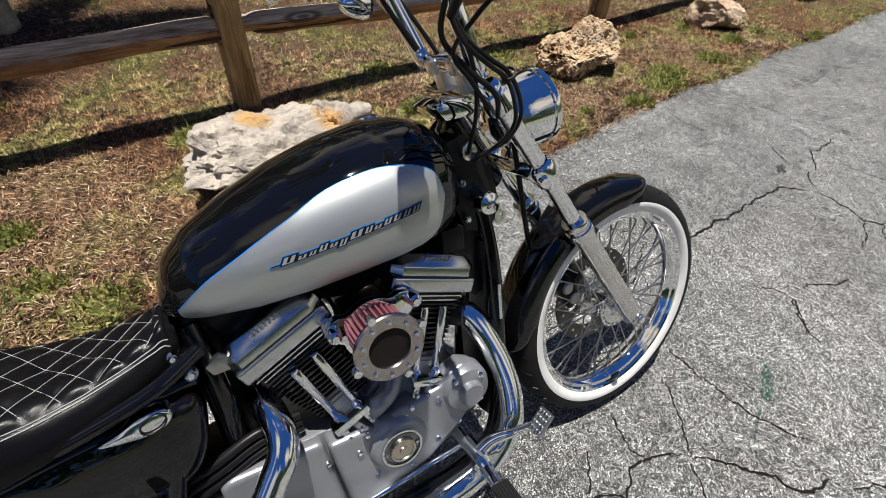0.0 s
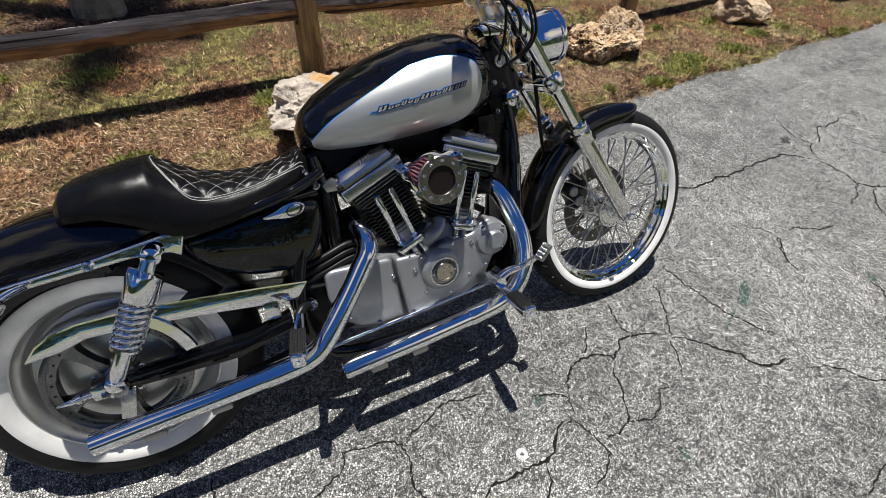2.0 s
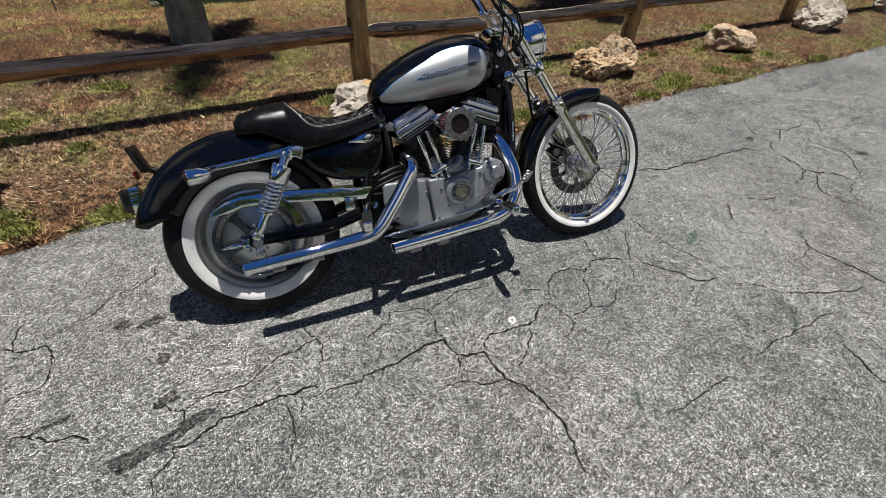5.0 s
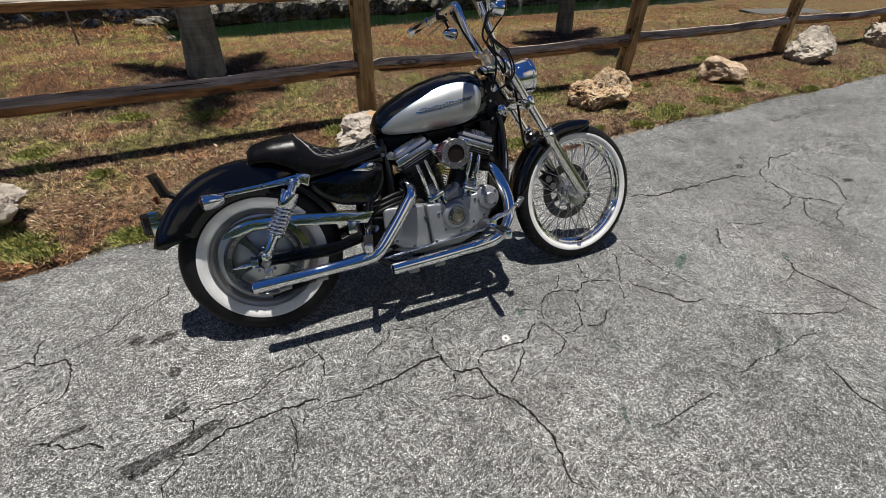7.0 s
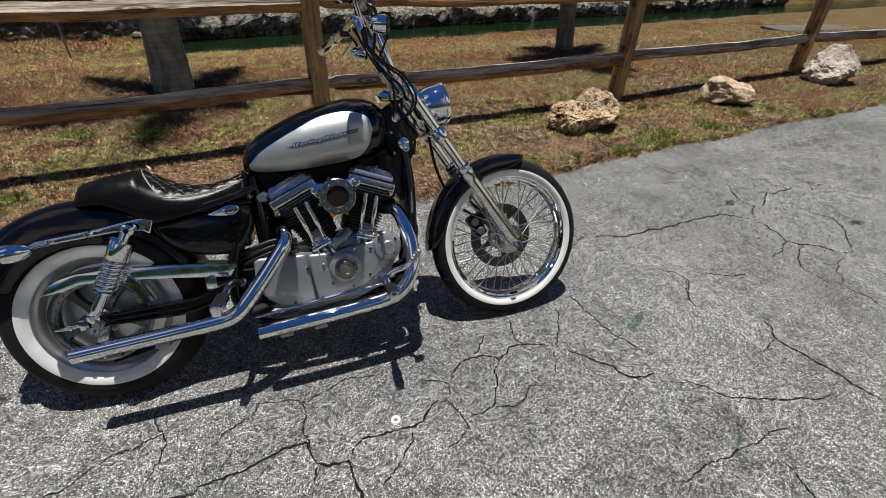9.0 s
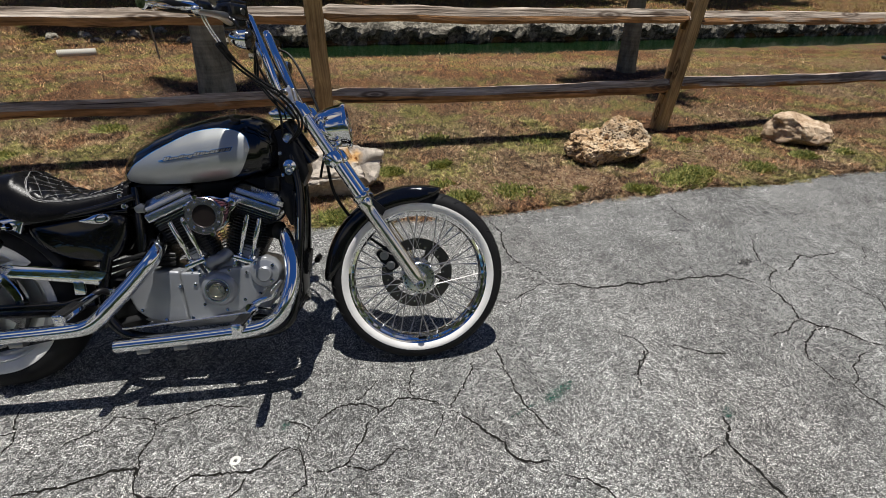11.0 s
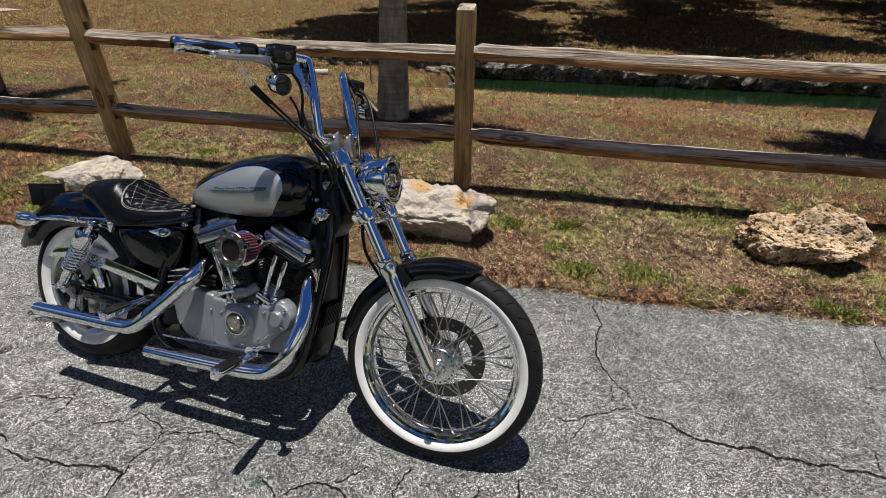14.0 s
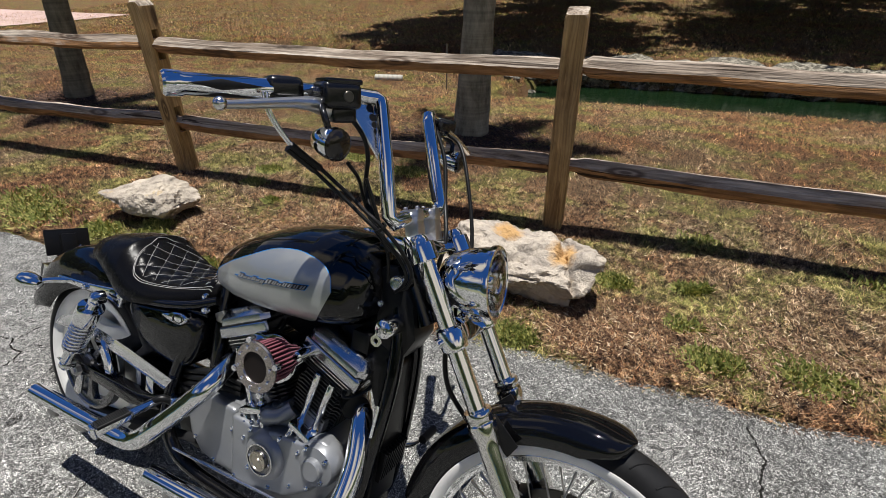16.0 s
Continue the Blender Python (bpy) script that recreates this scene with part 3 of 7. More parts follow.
crack(0.0022, (0.45, -0.08), (0.47, -0.12), (0.48, -0.17), (0.48, -0.21), (0.43, -0.25), (0.37, -0.26))
crack(0.0022, (0.30, -0.14), (0.28, -0.19), (0.22, -0.25), (0.14, -0.30))
crack(0.0022, (0.39, 0.04), (0.47, 0.01), (0.49, -0.02), (0.47, -0.07))
crack(0.0027, (0.49, -0.02), (0.55, 0.05), (0.61, 0.07), (0.65, 0.07), (0.69, 0.06), (0.73, 0.02), (0.81, 0.07), (0.87, 0.06), (0.93, 0.04), (0.97, 0.01), (0.99, -0.01))
crack(0.0022, (0.87, 0.06), (0.85, 0.10), (0.87, 0.17), (0.89, 0.21))
crack(0.0016, (0.64, 0.08), (0.69, 0.12), (0.74, 0.17))
crack(0.0022, (0.73, 0.02), (0.68, -0.05), (0.64, -0.12), (0.60, -0.17), (0.55, -0.18), (0.50, -0.18))
crack(0.0016, (0.60, -0.17), (0.68, -0.20), (0.73, -0.18), (0.78, -0.14), (0.83, -0.15))
crack(0.0016, (-0.16, -0.25), (-0.12, -0.26), (-0.09, -0.26), (-0.04, -0.28), (-0.01, -0.31), (0.07, -0.32))
crack(0.0016, (-0.04, -0.16), (-0.06, -0.21))
crack(0.0022, (0.99, -0.01), (1.07, 0.09), (1.12, 0.17), (1.12, 0.20))
crack(0.0034, (0.99, -0.01), (1.02, -0.03), (1.06, -0.08), (1.10, -0.13), (1.15, -0.18), (1.16, -0.22), (1.20, -0.26), (1.28, -0.27), (1.30, -0.29))
crack(0.0027, (1.31, -0.32), (1.38, -0.35), (1.43, -0.39), (1.46, -0.45), (1.52, -0.49), (1.58, -0.52), (1.66, -0.55), (1.72, -0.57), (1.88, -0.61))
crack(0.0016, (0.97, -0.02), (0.94, -0.08), (0.89, -0.14))
crack(0.0027, (1.25, 0.26), (1.25, 0.15), (1.26, 0.05), (1.27, -0.03), (1.30, -0.09), (1.32, -0.15), (1.36, -0.19))
crack(0.0034, (2.00, -0.21), (1.99, -0.26), (1.94, -0.31), (1.95, -0.38), (1.97, -0.42), (1.98, -0.49), (2.00, -0.55), (2.00, -0.61), (2.02, -0.67), (2.03, -0.70))
crack(0.0016, (1.94, -0.31), (1.83, -0.35), (1.75, -0.34))
crack(0.0034, (1.42, -0.74), (1.41, -0.79), (1.40, -0.84), (1.38, -0.88), (1.37, -0.92), (1.38, -0.97), (1.39, -1.01))
crack(0.0016, (0.52, -0.69), (0.59, -0.69), (0.65, -0.68), (0.73, -0.68), (0.81, -0.67), (0.87, -0.68))
crack(0.0016, (1.03, -0.65), (1.23, -0.64), (1.37, -0.64), (1.55, -0.64), (1.60, -0.64))
crack(0.0034, (1.66, 0.65), (1.83, 0.60), (1.97, 0.58), (2.07, 0.60), (2.23, 0.57), (2.31, 0.59), (2.42, 0.59), (2.54, 0.58), (2.65, 0.58), (2.71, 0.53), (2.78, 0.46))
crack(0.0022, (2.82, 0.47), (2.89, 0.54), (2.96, 0.58), (2.93, 0.66), (2.98, 0.77), (3.04, 0.85))
crack(0.0034, (2.79, 0.46), (2.80, 0.39), (2.79, 0.30), (2.77, 0.25), (2.75, 0.21), (2.80, 0.15), (2.90, 0.10), (2.94, 0.02), (3.01, -0.01))
crack(0.0022, (3.01, -0.01), (3.08, 0.04), (3.15, 0.11), (3.26, 0.20), (3.30, 0.28), (3.26, 0.36), (3.23, 0.47), (3.25, 0.53))
crack(0.0022, (3.00, 0.55), (3.21, 0.68), (3.27, 0.65), (3.44, 0.67), (3.50, 0.68))
crack(0.0016, (3.67, 0.79), (3.67, 0.69), (3.55, 0.56))
crack(0.0016, (3.68, 0.72), (3.73, 0.61), (3.76, 0.54))
crack(0.0022, (2.81, 0.14), (2.65, 0.07), (2.58, -0.01), (2.59, -0.08), (2.59, -0.13), (2.64, -0.17))
crack(0.0016, (2.64, -0.17), (2.69, -0.16), (2.73, -0.09), (2.83, -0.04), (2.90, -0.03))
crack(0.0027, (2.64, -0.17), (2.64, -0.24), (2.67, -0.29), (2.65, -0.35), (2.65, -0.39))
crack(0.0016, (2.75, 0.21), (2.64, 0.15), (2.51, 0.12))
crack(0.0022, (2.00, 0.15), (2.06, 0.14), (2.13, 0.09), (2.27, 0.05))
crack(0.0022, (1.91, 0.16), (1.85, 0.09), (1.78, 0.02), (1.77, -0.03))
crack(0.0016, (3.99, 0.58), (4.16, 0.58), (4.25, 0.54))
crack(0.0016, (5.10, 1.27), (5.18, 1.15), (5.22, 1.01), (5.30, 0.94))
crack(0.0027, (1.50, 1.42), (1.52, 1.28), (1.56, 1.17), (1.52, 1.02), (1.53, 0.92), (1.56, 0.85), (1.59, 0.80), (1.64, 0.75), (1.66, 0.70), (1.67, 0.67))
crack(0.0022, (1.67, 0.67), (1.59, 0.65), (1.53, 0.61), (1.48, 0.59), (1.44, 0.55), (1.39, 0.54), (1.35, 0.56))
crack(0.0016, (1.59, 0.80), (1.58, 0.74), (1.59, 0.67))
crack(0.0022, (2.82, 1.39), (2.79, 1.28), (2.81, 1.19), (2.83, 1.13))
crack(0.0016, (2.59, 1.04), (2.66, 1.03), (2.69, 1.05))
crack(0.0016, (3.13, 1.39), (3.14, 1.34), (3.23, 1.32))
crack(0.0016, (1.48, 0.59), (1.46, 0.53), (1.42, 0.46))
crack(0.0016, (2.49, 0.69), (2.48, 0.64), (2.47, 0.60))
crack(0.0022, (1.76, 0.02), (1.82, 0.06), (1.83, 0.09), (1.88, 0.11), (1.90, 0.16), (1.89, 0.20), (1.86, 0.23), (1.82, 0.26))

GREEN_PAINT = material("worn_green_paint", (0.02, 0.2, 0.13), 0.9, 0.0, 0.1)
gn = Nodes(GREEN_PAINT)
gn.set(Alpha=gn.ramp(gn.noise(gn.co["Object"], 90.0, 4.0, 0.7), (0.42, 0.0), (0.56, 0.95)))
gn.set(Base_Color=gn.mix(gn.ramp(gn.noise(gn.co["Object"], 70.0, 4.0, 0.7), (0.4, 0.0), (0.6, 1.0)), (0.1, 0.11, 0.1), (0.008, 0.085, 0.06)))


def paint_patch(cx, cy, L, wd, turn, seed):
    rnd = random.Random(seed)
    bm = bmesh.new()
    ring = []
    for k in range(26):
        a = 2 * math.pi * k / 26
        r = rnd.uniform(0.55, 1.1)
        p = Matrix.Rotation(radians(turn), 2) @ Vector((L * math.cos(a) * r, wd * math.sin(a) * r))
        ring.append(bm.verts.new((cx + p.x, cy + p.y, 0.0012)))
    bm.faces.new(ring)
    bmesh.ops.triangulate(bm, faces=bm.faces)
    return bm


for i, (x, y, L, wd, a) in enumerate([(1.43, 0.0, 0.085, 0.022, 28), (1.27, -0.06, 0.1, 0.005, 22), (0.4, 0.02, 0.022, 0.014, 40), (2.03, -0.2, 0.035, 0.016, 60), (0.45, -0.6, 0.05, 0.012, 60), (0.5, -0.68, 0.06, 0.01, 10), (0.68, -0.32, 0.012, 0.03, 0), (1.33, -0.62, 0.08, 0.008, 35)]):
    part("paint_mark", paint_patch(x, y, L, wd, a, i), GREEN_PAINT, pavement, "faded green paint mark", 0)

washer = thing("flat_washer", lathe([(0.007, 0.001), (0.017, 0.001), (0.0175, 0.0025), (0.017, 0.0045), (0.007, 0.0045)], 24, pose(0.25, -0.09, 0), True), material("dull_zinc", (0.55, 0.54, 0.5), 0.6, 0.0, 0.3), "small flat steel washer lying on the asphalt", "washer")

OIL = material("oil_spot", (0.03, 0.028, 0.027), 0.9, 0.0, 0.1)
on_ = Nodes(OIL)
on_.set(Alpha=on_.math("MULTIPLY", on_.ramp(on_.noise(on_.co["Object"], 24.0, 5.0, 0.7), (0.28, 0.0), (0.46, 0.92)), on_.ramp(on_.voronoi(on_.co["Object"], 140.0), (0.1, 1.0), (0.6, 0.5))))
for i, (x, y, L, wd, a) in enumerate([(-1.06, 0.5, 0.06, 0.03, 20), (-1.16, 0.525, 0.04, 0.025, 10), (-1.03, 0.29, 0.03, 0.03, 30), (-1.02, 0.1, 0.05, 0.03, 15), (-1.1, -0.07, 0.12, 0.045, 10), (-0.95, -0.02, 0.08, 0.03, 20), (2.84, 0.67, 0.05, 0.03, 15), (3.4, 0.2, 0.06, 0.04, 0), (-1.35, 0.15, 0.07, 0.015, 10)]):
    part("oil_stain", paint_patch(x, y, L, wd, a, 40 + i), OIL, pavement, "dark oil stain", 0)


SMUDGE = material("grey_tyre_smudge", (0.05, 0.048, 0.047), 0.9, 0.0, 0.1)
sm_ = Nodes(SMUDGE)
sm_.set(Alpha=sm_.math("MULTIPLY", sm_.ramp(sm_.noise(sm_.co["Object"], 7.0, 6.0, 0.7), (0.44, 0.0), (0.7, 0.45)), sm_.ramp(sm_.voronoi(sm_.co["Object"], 165.0), (0.1, 1.0), (0.6, 0.45))))
for i, (x, y, L, wd, a) in enumerate([(1.15, -0.62, 0.4, 0.16, 25), (0.85, -0.5, 0.22, 0.1, 10), (0.6, -0.28, 0.2, 0.1, 30), (2.3, 0.9, 0.4, 0.14, 10), (2.4, 0.3, 0.3, 0.12, 20), (-0.75, -0.25, 0.25, 0.09, 15), (3.5, 1.0, 0.5, 0.2, 10), (0.2, -0.4, 0.2, 0.08, 0), (3.2, 1.2, 0.8, 0.2, 8), (4.6, 1.45, 1.0, 0.25, 8), (5.6, 1.3, 1.1, 0.4, 6), (4.2, 0.8, 0.9, 0.3, 12), (7.4, 1.6, 1.5, 0.5, 8)]):
    ob = tagged(part("smudge", paint_patch(x, y, L, wd, a, 70 + i), SMUDGE, pavement, "", 0), kind="stuff")
    ob.location.z = -0.0007 + 0.00005 * i


# ---- dry grass ----
def grass(name, x0, x1, y0, y1, count, length, width, seed, mat=BLADES, spots=None, upright=0.5, tri=False, lift=0.0):
    rng = np.random.default_rng(seed)
    if spots is None:
        x = rng.uniform(x0, x1, count)
        y = rng.uniform(y0, y1, count)
    else:
        pick = rng.integers(0, len(spots), count)
        sp = np.array(spots)[pick]
        rad, ang = sp[:, 2] * np.sqrt(rng.uniform(0, 1, count)) * rng.uniform(0.5, 1.25, count), rng.uniform(0, 2 * np.pi, count)
        x, y = sp[:, 0] + rad * np.cos(ang), sp[:, 1] + 0.7 * rad * np.sin(ang)
    keep = np.array([yy > edge_line(xx) - 0.05 * abs(noise.noise(Vector((5 * xx, 2.0, 0)))) - 0.03 * rng.random() and pond_depth(xx, yy) < 0.1 for xx, yy in zip(x, y)])
    x, y = x[keep], y[keep]
    n_ = len(x)
    z = np.array([max(height(a, b), 0.0 if b < edge_line(a) + 0.03 else -9) for a, b in zip(x, y)]) - 0.004 + lift * rng.uniform(0.2, 1.0, n_)
    a = rng.uniform(0, 2 * np.pi, n_)
    lean_ = rng.uniform(0.15, 1.0, n_) ** upright
    L = length * rng.uniform(0.5, 1.4, n_)
    wd = width * rng.uniform(0.6, 1.3, n_) / 2
    dx, dy = np.cos(a), np.sin(a)
    out = L * np.sin(lean_ * 1.45)
    up = L * np.cos(lean_ * 1.45)
    P = np.zeros((n_, 4, 3))
    P[:, 0] = np.c_[x - dy * wd, y + dx * wd, z]
    P[:, 1] = np.c_[x + dy * wd, y - dx * wd, z]
    P[:, 2] = np.c_[x + dx * out * 0.55 + dy * wd * 0.8, y + dy * out * 0.55 - dx * wd * 0.8, z + up * 0.75 + 0.002]
    P[:, 3] = np.c_[x + dx * out, y + dy * out, z + up * rng.uniform(0.6, 1.0, n_) + 0.002]
    idx = np.arange(n_)[:, None] * 4
    if tri:
        P[:, 2] = P[:, 3]
        P = np.ascontiguousarray(P[:, :3])
        return blade_mesh(name, P, np.arange(3 * n_), mat)
    tri_ = np.concatenate([idx + np.array([[0, 1, 2]]), idx + np.array([[0, 2, 3]])], 1).reshape(-1)
    return blade_mesh(name, P, tri_, mat)


def blade_mesh(name, P, tri_, mat):
    me = bpy.data.meshes.new(name)
    me.vertices.add(P.shape[0] * P.shape[1])
    me.vertices.foreach_set("co", P.reshape(-1))
    me.loops.add(len(tri_))
    me.loops.foreach_set("vertex_index", tri_.astype(np.int32))
    me.polygons.add(len(tri_) // 3)
    me.polygons.foreach_set("loop_start", np.arange(0, len(tri_), 3, dtype=np.int32))
    me.materials.append(mat)
    me.update(calc_edges=True)
    return new(name, me)


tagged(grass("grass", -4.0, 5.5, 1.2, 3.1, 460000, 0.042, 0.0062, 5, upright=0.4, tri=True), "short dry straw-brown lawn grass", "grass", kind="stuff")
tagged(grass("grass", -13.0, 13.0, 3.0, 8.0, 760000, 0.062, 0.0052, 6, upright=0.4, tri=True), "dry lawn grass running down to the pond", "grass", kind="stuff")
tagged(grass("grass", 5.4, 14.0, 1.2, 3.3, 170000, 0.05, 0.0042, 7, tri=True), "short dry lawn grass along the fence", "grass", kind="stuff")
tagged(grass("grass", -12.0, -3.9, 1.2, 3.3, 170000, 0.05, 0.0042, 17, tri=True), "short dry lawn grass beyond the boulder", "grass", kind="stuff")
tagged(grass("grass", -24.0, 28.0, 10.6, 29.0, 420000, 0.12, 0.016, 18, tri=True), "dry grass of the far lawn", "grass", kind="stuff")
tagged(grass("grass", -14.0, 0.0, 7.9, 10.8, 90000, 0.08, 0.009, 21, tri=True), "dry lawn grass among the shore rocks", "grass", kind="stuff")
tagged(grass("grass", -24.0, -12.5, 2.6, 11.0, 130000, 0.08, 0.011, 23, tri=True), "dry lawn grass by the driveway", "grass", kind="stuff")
tagged(grass("leaf_litter", -4.0, 6.0, 1.25, 3.3, 110000, 0.022, 0.006, 19, LITTER, None, 0.16), "rusty brown bark chips and dead leaves in the grass", "leaf litter", kind="stuff")
CHIP_SPOTS = [(-0.9, 1.8, 0.6), (-0.7, 1.6, 0.4), (-0.2, 1.75, 0.5), (-0.35, 2.2, 0.35), (0.9, 1.65, 0.4), (1.7, 1.75, 0.4), (-1.7, 1.8, 0.4), (3.7, 2.0, 0.5), (2.3, 1.75, 0.3)]
tagged(grass("bark_chips", 0, 1, 0, 1, 30000, 0.024, 0.0045, 29, LITTER, CHIP_SPOTS, 0.12, lift=0.022), "rusty bark chips lying over the grass", "bark chips", kind="stuff")
WEED_SPOTS = [(3.12, 1.66, 0.2), (3.3, 1.76, 0.16), (3.9, 1.8, 0.14), (0.98, 2.06, 0.09), (0.59, 1.45, 0.1), (1.43, 1.6, 0.12), (1.79, 1.64, 0.15), (1.34, 2.13, 0.05), (-2.77, 1.42, 0.3), (-3.1, 1.5, 0.3), (-1.82, 1.6, 0.1), (-2.15, 1.42, 0.14),
              (-1.73, 1.44, 0.16), (-0.7, 3.06, 0.16), (-1.84, 2.67, 0.1), (-0.57, 1.93, 0.1), (-1.28, 3.2, 0.12), (4.5, 1.97, 0.1), (-1.2, 1.35, 0.1), (0.2, 2.35, 0.1)]
WEED_SPOTS *= 3
tuft_rnd = random.Random(31)
for k in range(22):
    tx_ = tuft_rnd.uniform(-3.5, 5.5)
    WEED_SPOTS.append((tx_, edge_line(tx_) + tuft_rnd.uniform(0.0, 1.0) ** 1.5 * 1.4, tuft_rnd.uniform(0.03, 0.16)))
tagged(grass("weeds", 0, 1, 0, 1, 30000, 0.048, 0.006, 8, WEEDS, WEED_SPOTS, 1.0), "green weeds tufting at the lawn's edge", "weeds", kind="stuff")


MULCH = material("dark_mulch", (0.06, 0.03, 0.02), 0.9)
mu_ = Nodes(MULCH)
mu_.set(Base_Color=mu_.ramp(mu_.add("NewGeometry").outputs["Random Per Island"], (0.0, (0.015, 0.008, 0.006)), (0.6, (0.07, 0.035, 0.022)), (1.0, (0.2, 0.11, 0.07))))
tagged(grass("mulch", 0, 1, 0, 1, 16000, 0.045, 0.014, 41, MULCH, [(-0.55, 4.1, 0.75), (4.4, 4.75, 0.6), (-5.85, 3.7, 0.75)], 0.12, lift=0.03), "dark brown mulch spread round the palm trunks", "mulch", kind="stuff")
FALLEN = material("fallen_leaves", (0.5, 0.36, 0.2), 0.75)
fa_ = Nodes(FALLEN)
fa_.set(Base_Color=fa_.ramp(fa_.add("NewGeometry").outputs["Random Per Island"], (0.0, (0.22, 0.11, 0.05)), (0.5, (0.36, 0.22, 0.11)), (1.0, (0.6, 0.44, 0.28))))
tagged(grass("fallen_leaves", -3.0, 5.0, 1.3, 2.4, 60, 0.034, 0.014, 43, FALLEN, None, 0.2, lift=0.03), "curled pale brown fallen leaves on the lawn", "leaves", kind="stuff")
PIPE_WHITE = material("white_plastic_pipe", (0.5, 0.48, 0.42), 0.6)
pipe_end = Vector((-3.25, 7.95, height(-3.25, 7.95) + 0.03))
pipe_dir = Vector((-0.92, -0.36, 0.02))
thing("drain_pipe", lathe([(0.05, 0.0)] + [(0.07 if k % 2 else 0.062, 0.012 * k) for k in range(44)] + [(0.05, 0.52)], 20, along(pipe_end, pipe_end + pipe_dir)), PIPE_WHITE, "white corrugated drain pipe lying by the pond", "pipe")
thing("stake", rod((-2.17, 7.48, -0.45), (-2.175, 7.49, 0.42), 0.014, 8), material("grey_stake", (0.22, 0.2, 0.16), 0.8), "thin grey stake standing at the pond's edge", "stake")


# ---- split-rail fence ----
POSTS = [(-5.53, 2.26, 2.0), (-2.5, 2.45, -0.5), (0.545, 2.62, -0.8), (3.62, 2.77, 1.5), (6.88, 3.03, 0.5), (9.8, 3.16, 0.0), (12.8, 3.36, 0.0)]
POST_HIGH = 1.275


def post_mesh(seed, flat):
    """A squared post with two mortises right through and a pitched top."""
    rnd = random.Random(seed)
    hx, hy, slab = 0.062, 0.066, 0.034
    c = 0.012

    def slabs(sign):
        y_in, y_out = sign * (hy - slab), sign * hy
        ring = [(-hx, y_in), (hx, y_in), (hx, y_out - sign * c), (hx - c, y_out), (-hx + c, y_out), (-hx, y_out - sign * c)]
        zs = [-0.1 + 0.1 * k for k in range(14)] + [POST_HIGH - 0.035]
        rings = [[Vector((x + 0.003 * noise.noise(Vector((3 * z, seed, x * 9))), y + 0.003 * noise.noise(Vector((seed, 3 * z, y * 9))), z)) for x, y in ring] for z in zs]
        top = [Vector((x * (0.9 if flat else 0.55), y * (0.97 if flat else 1.0), POST_HIGH + (0.25 * y - 0.004 if flat else (0.0 if abs(y) < hy - 0.01 else -0.012)))) for x, y in ring]
        return loft(rings + [top])

    bms = [slabs(-1), slabs(1)]
    gap = 2 * (hy - slab)
    for z0, z1 in ((-0.1, 0.335), (0.535, 0.88), (1.085, POST_HIGH - 0.035)):
        bms.append(box(2 * hx - 0.004, gap, z1 - z0, pose(0, 0, (z0 + z1) / 2)))
    bms.append(loft([[Vector((-hx + 0.002, -gap / 2, POST_HIGH - 0.035)), Vector((hx - 0.002, -gap / 2, POST_HIGH - 0.035)), Vector((hx - 0.002, gap / 2, POST_HIGH - 0.035)), Vector((-hx + 0.002, gap / 2, POST_HIGH - 0.035))],
                     [Vector((a * hx * (0.89 if flat else 0.55), b * gap / 2, POST_HIGH + (0.25 * b * gap / 2 - 0.004 if flat else 0.0))) for a, b in ((-1, -1), (1, -1), (1, 1), (-1, 1))]]))
    return join(*bms)


def rail_mesh(L, seed, sag):
    """A split rail: uneven in section, tapered into its mortises."""
    rnd = random.Random(seed)
    shape = [(-0.5, -0.24), (-0.4, -0.5), (0.36, -0.5), (0.5, -0.3), (0.5, 0.25), (0.3, 0.5), (-0.08, 0.5), (-0.48, 0.06)]
    shape = [(a + rnd.uniform(-0.07, 0.07), b + rnd.uniform(-0.06, 0.06)) for a, b in shape]
    rings = []
    n_ = 90
    rnd_end = (rnd.uniform(0.0, 0.07), rnd.uniform(0.0, 0.07))
    for i in range(n_ + 1):
        t = i / n_
        x = (t - 0.5) * L
        k = 0.62 + 0.38 * smooth01((min(t, 1 - t) * L - 0.08 - rnd_end[t > 0.5]) / 0.05)
        bow = -sag * math.sin(math.pi * t) + 0.012 * noise.noise(Vector((1.7 * x, seed, 0)))
        side = 0.02 * noise.noise(Vector((1.1 * x, 0, seed)))
        ring = []
        for j, (a, b) in enumerate(shape):
            q = 0.007 * noise.noise(Vector((2.5 * x, 3.1 * j, seed))) + 0.003 * noise.noise(Vector((11 * x, 3.1 * j, seed)))
            ring.append(Vector((x, (0.104 * a * (0.5 + 0.5 * k)) + side * k + q, 0.1 * b * k + bow + q)))
        rings.append(ring)
    return loft(rings)


fence = new("fence")
tagged(fence, "weathered split-rail timber fence between pavement and pond", "fence")
for i, (x, y, tilt) in enumerate(POSTS):
    ob = part("post", post_mesh(i + 3, i != 1), POST_WOOD, fence, "squared timber post with two mortises", 30)
    ob.matrix_basis = pose(x, y, 0, -0.6, tilt, 3.0)
for i, ((xa, ya, _), (xb, yb, _)) in enumerate(zip(POSTS, POSTS[1:])):
    L = math.hypot(xb - xa, yb - ya) + 0.1
    turn = math.degrees(math.atan2(yb - ya, xb - xa))
    for z, sag, wob in ((0.985, 0.012, 0.0), (0.43, 0.028, 0.0)):
        ob = part("rail", rail_mesh(L, 10 * i + z, sag), RAIL_WOOD, fence, "split timber rail, greyed and grained", 30)
        ob.matrix_basis = pose((xa + xb) / 2, (ya + yb) / 2 + random.uniform(-0.006, 0.006), z + random.uniform(-0.008, 0.008), random.uniform(-4, 4), random.uniform(-0.25, 0.25), turn)


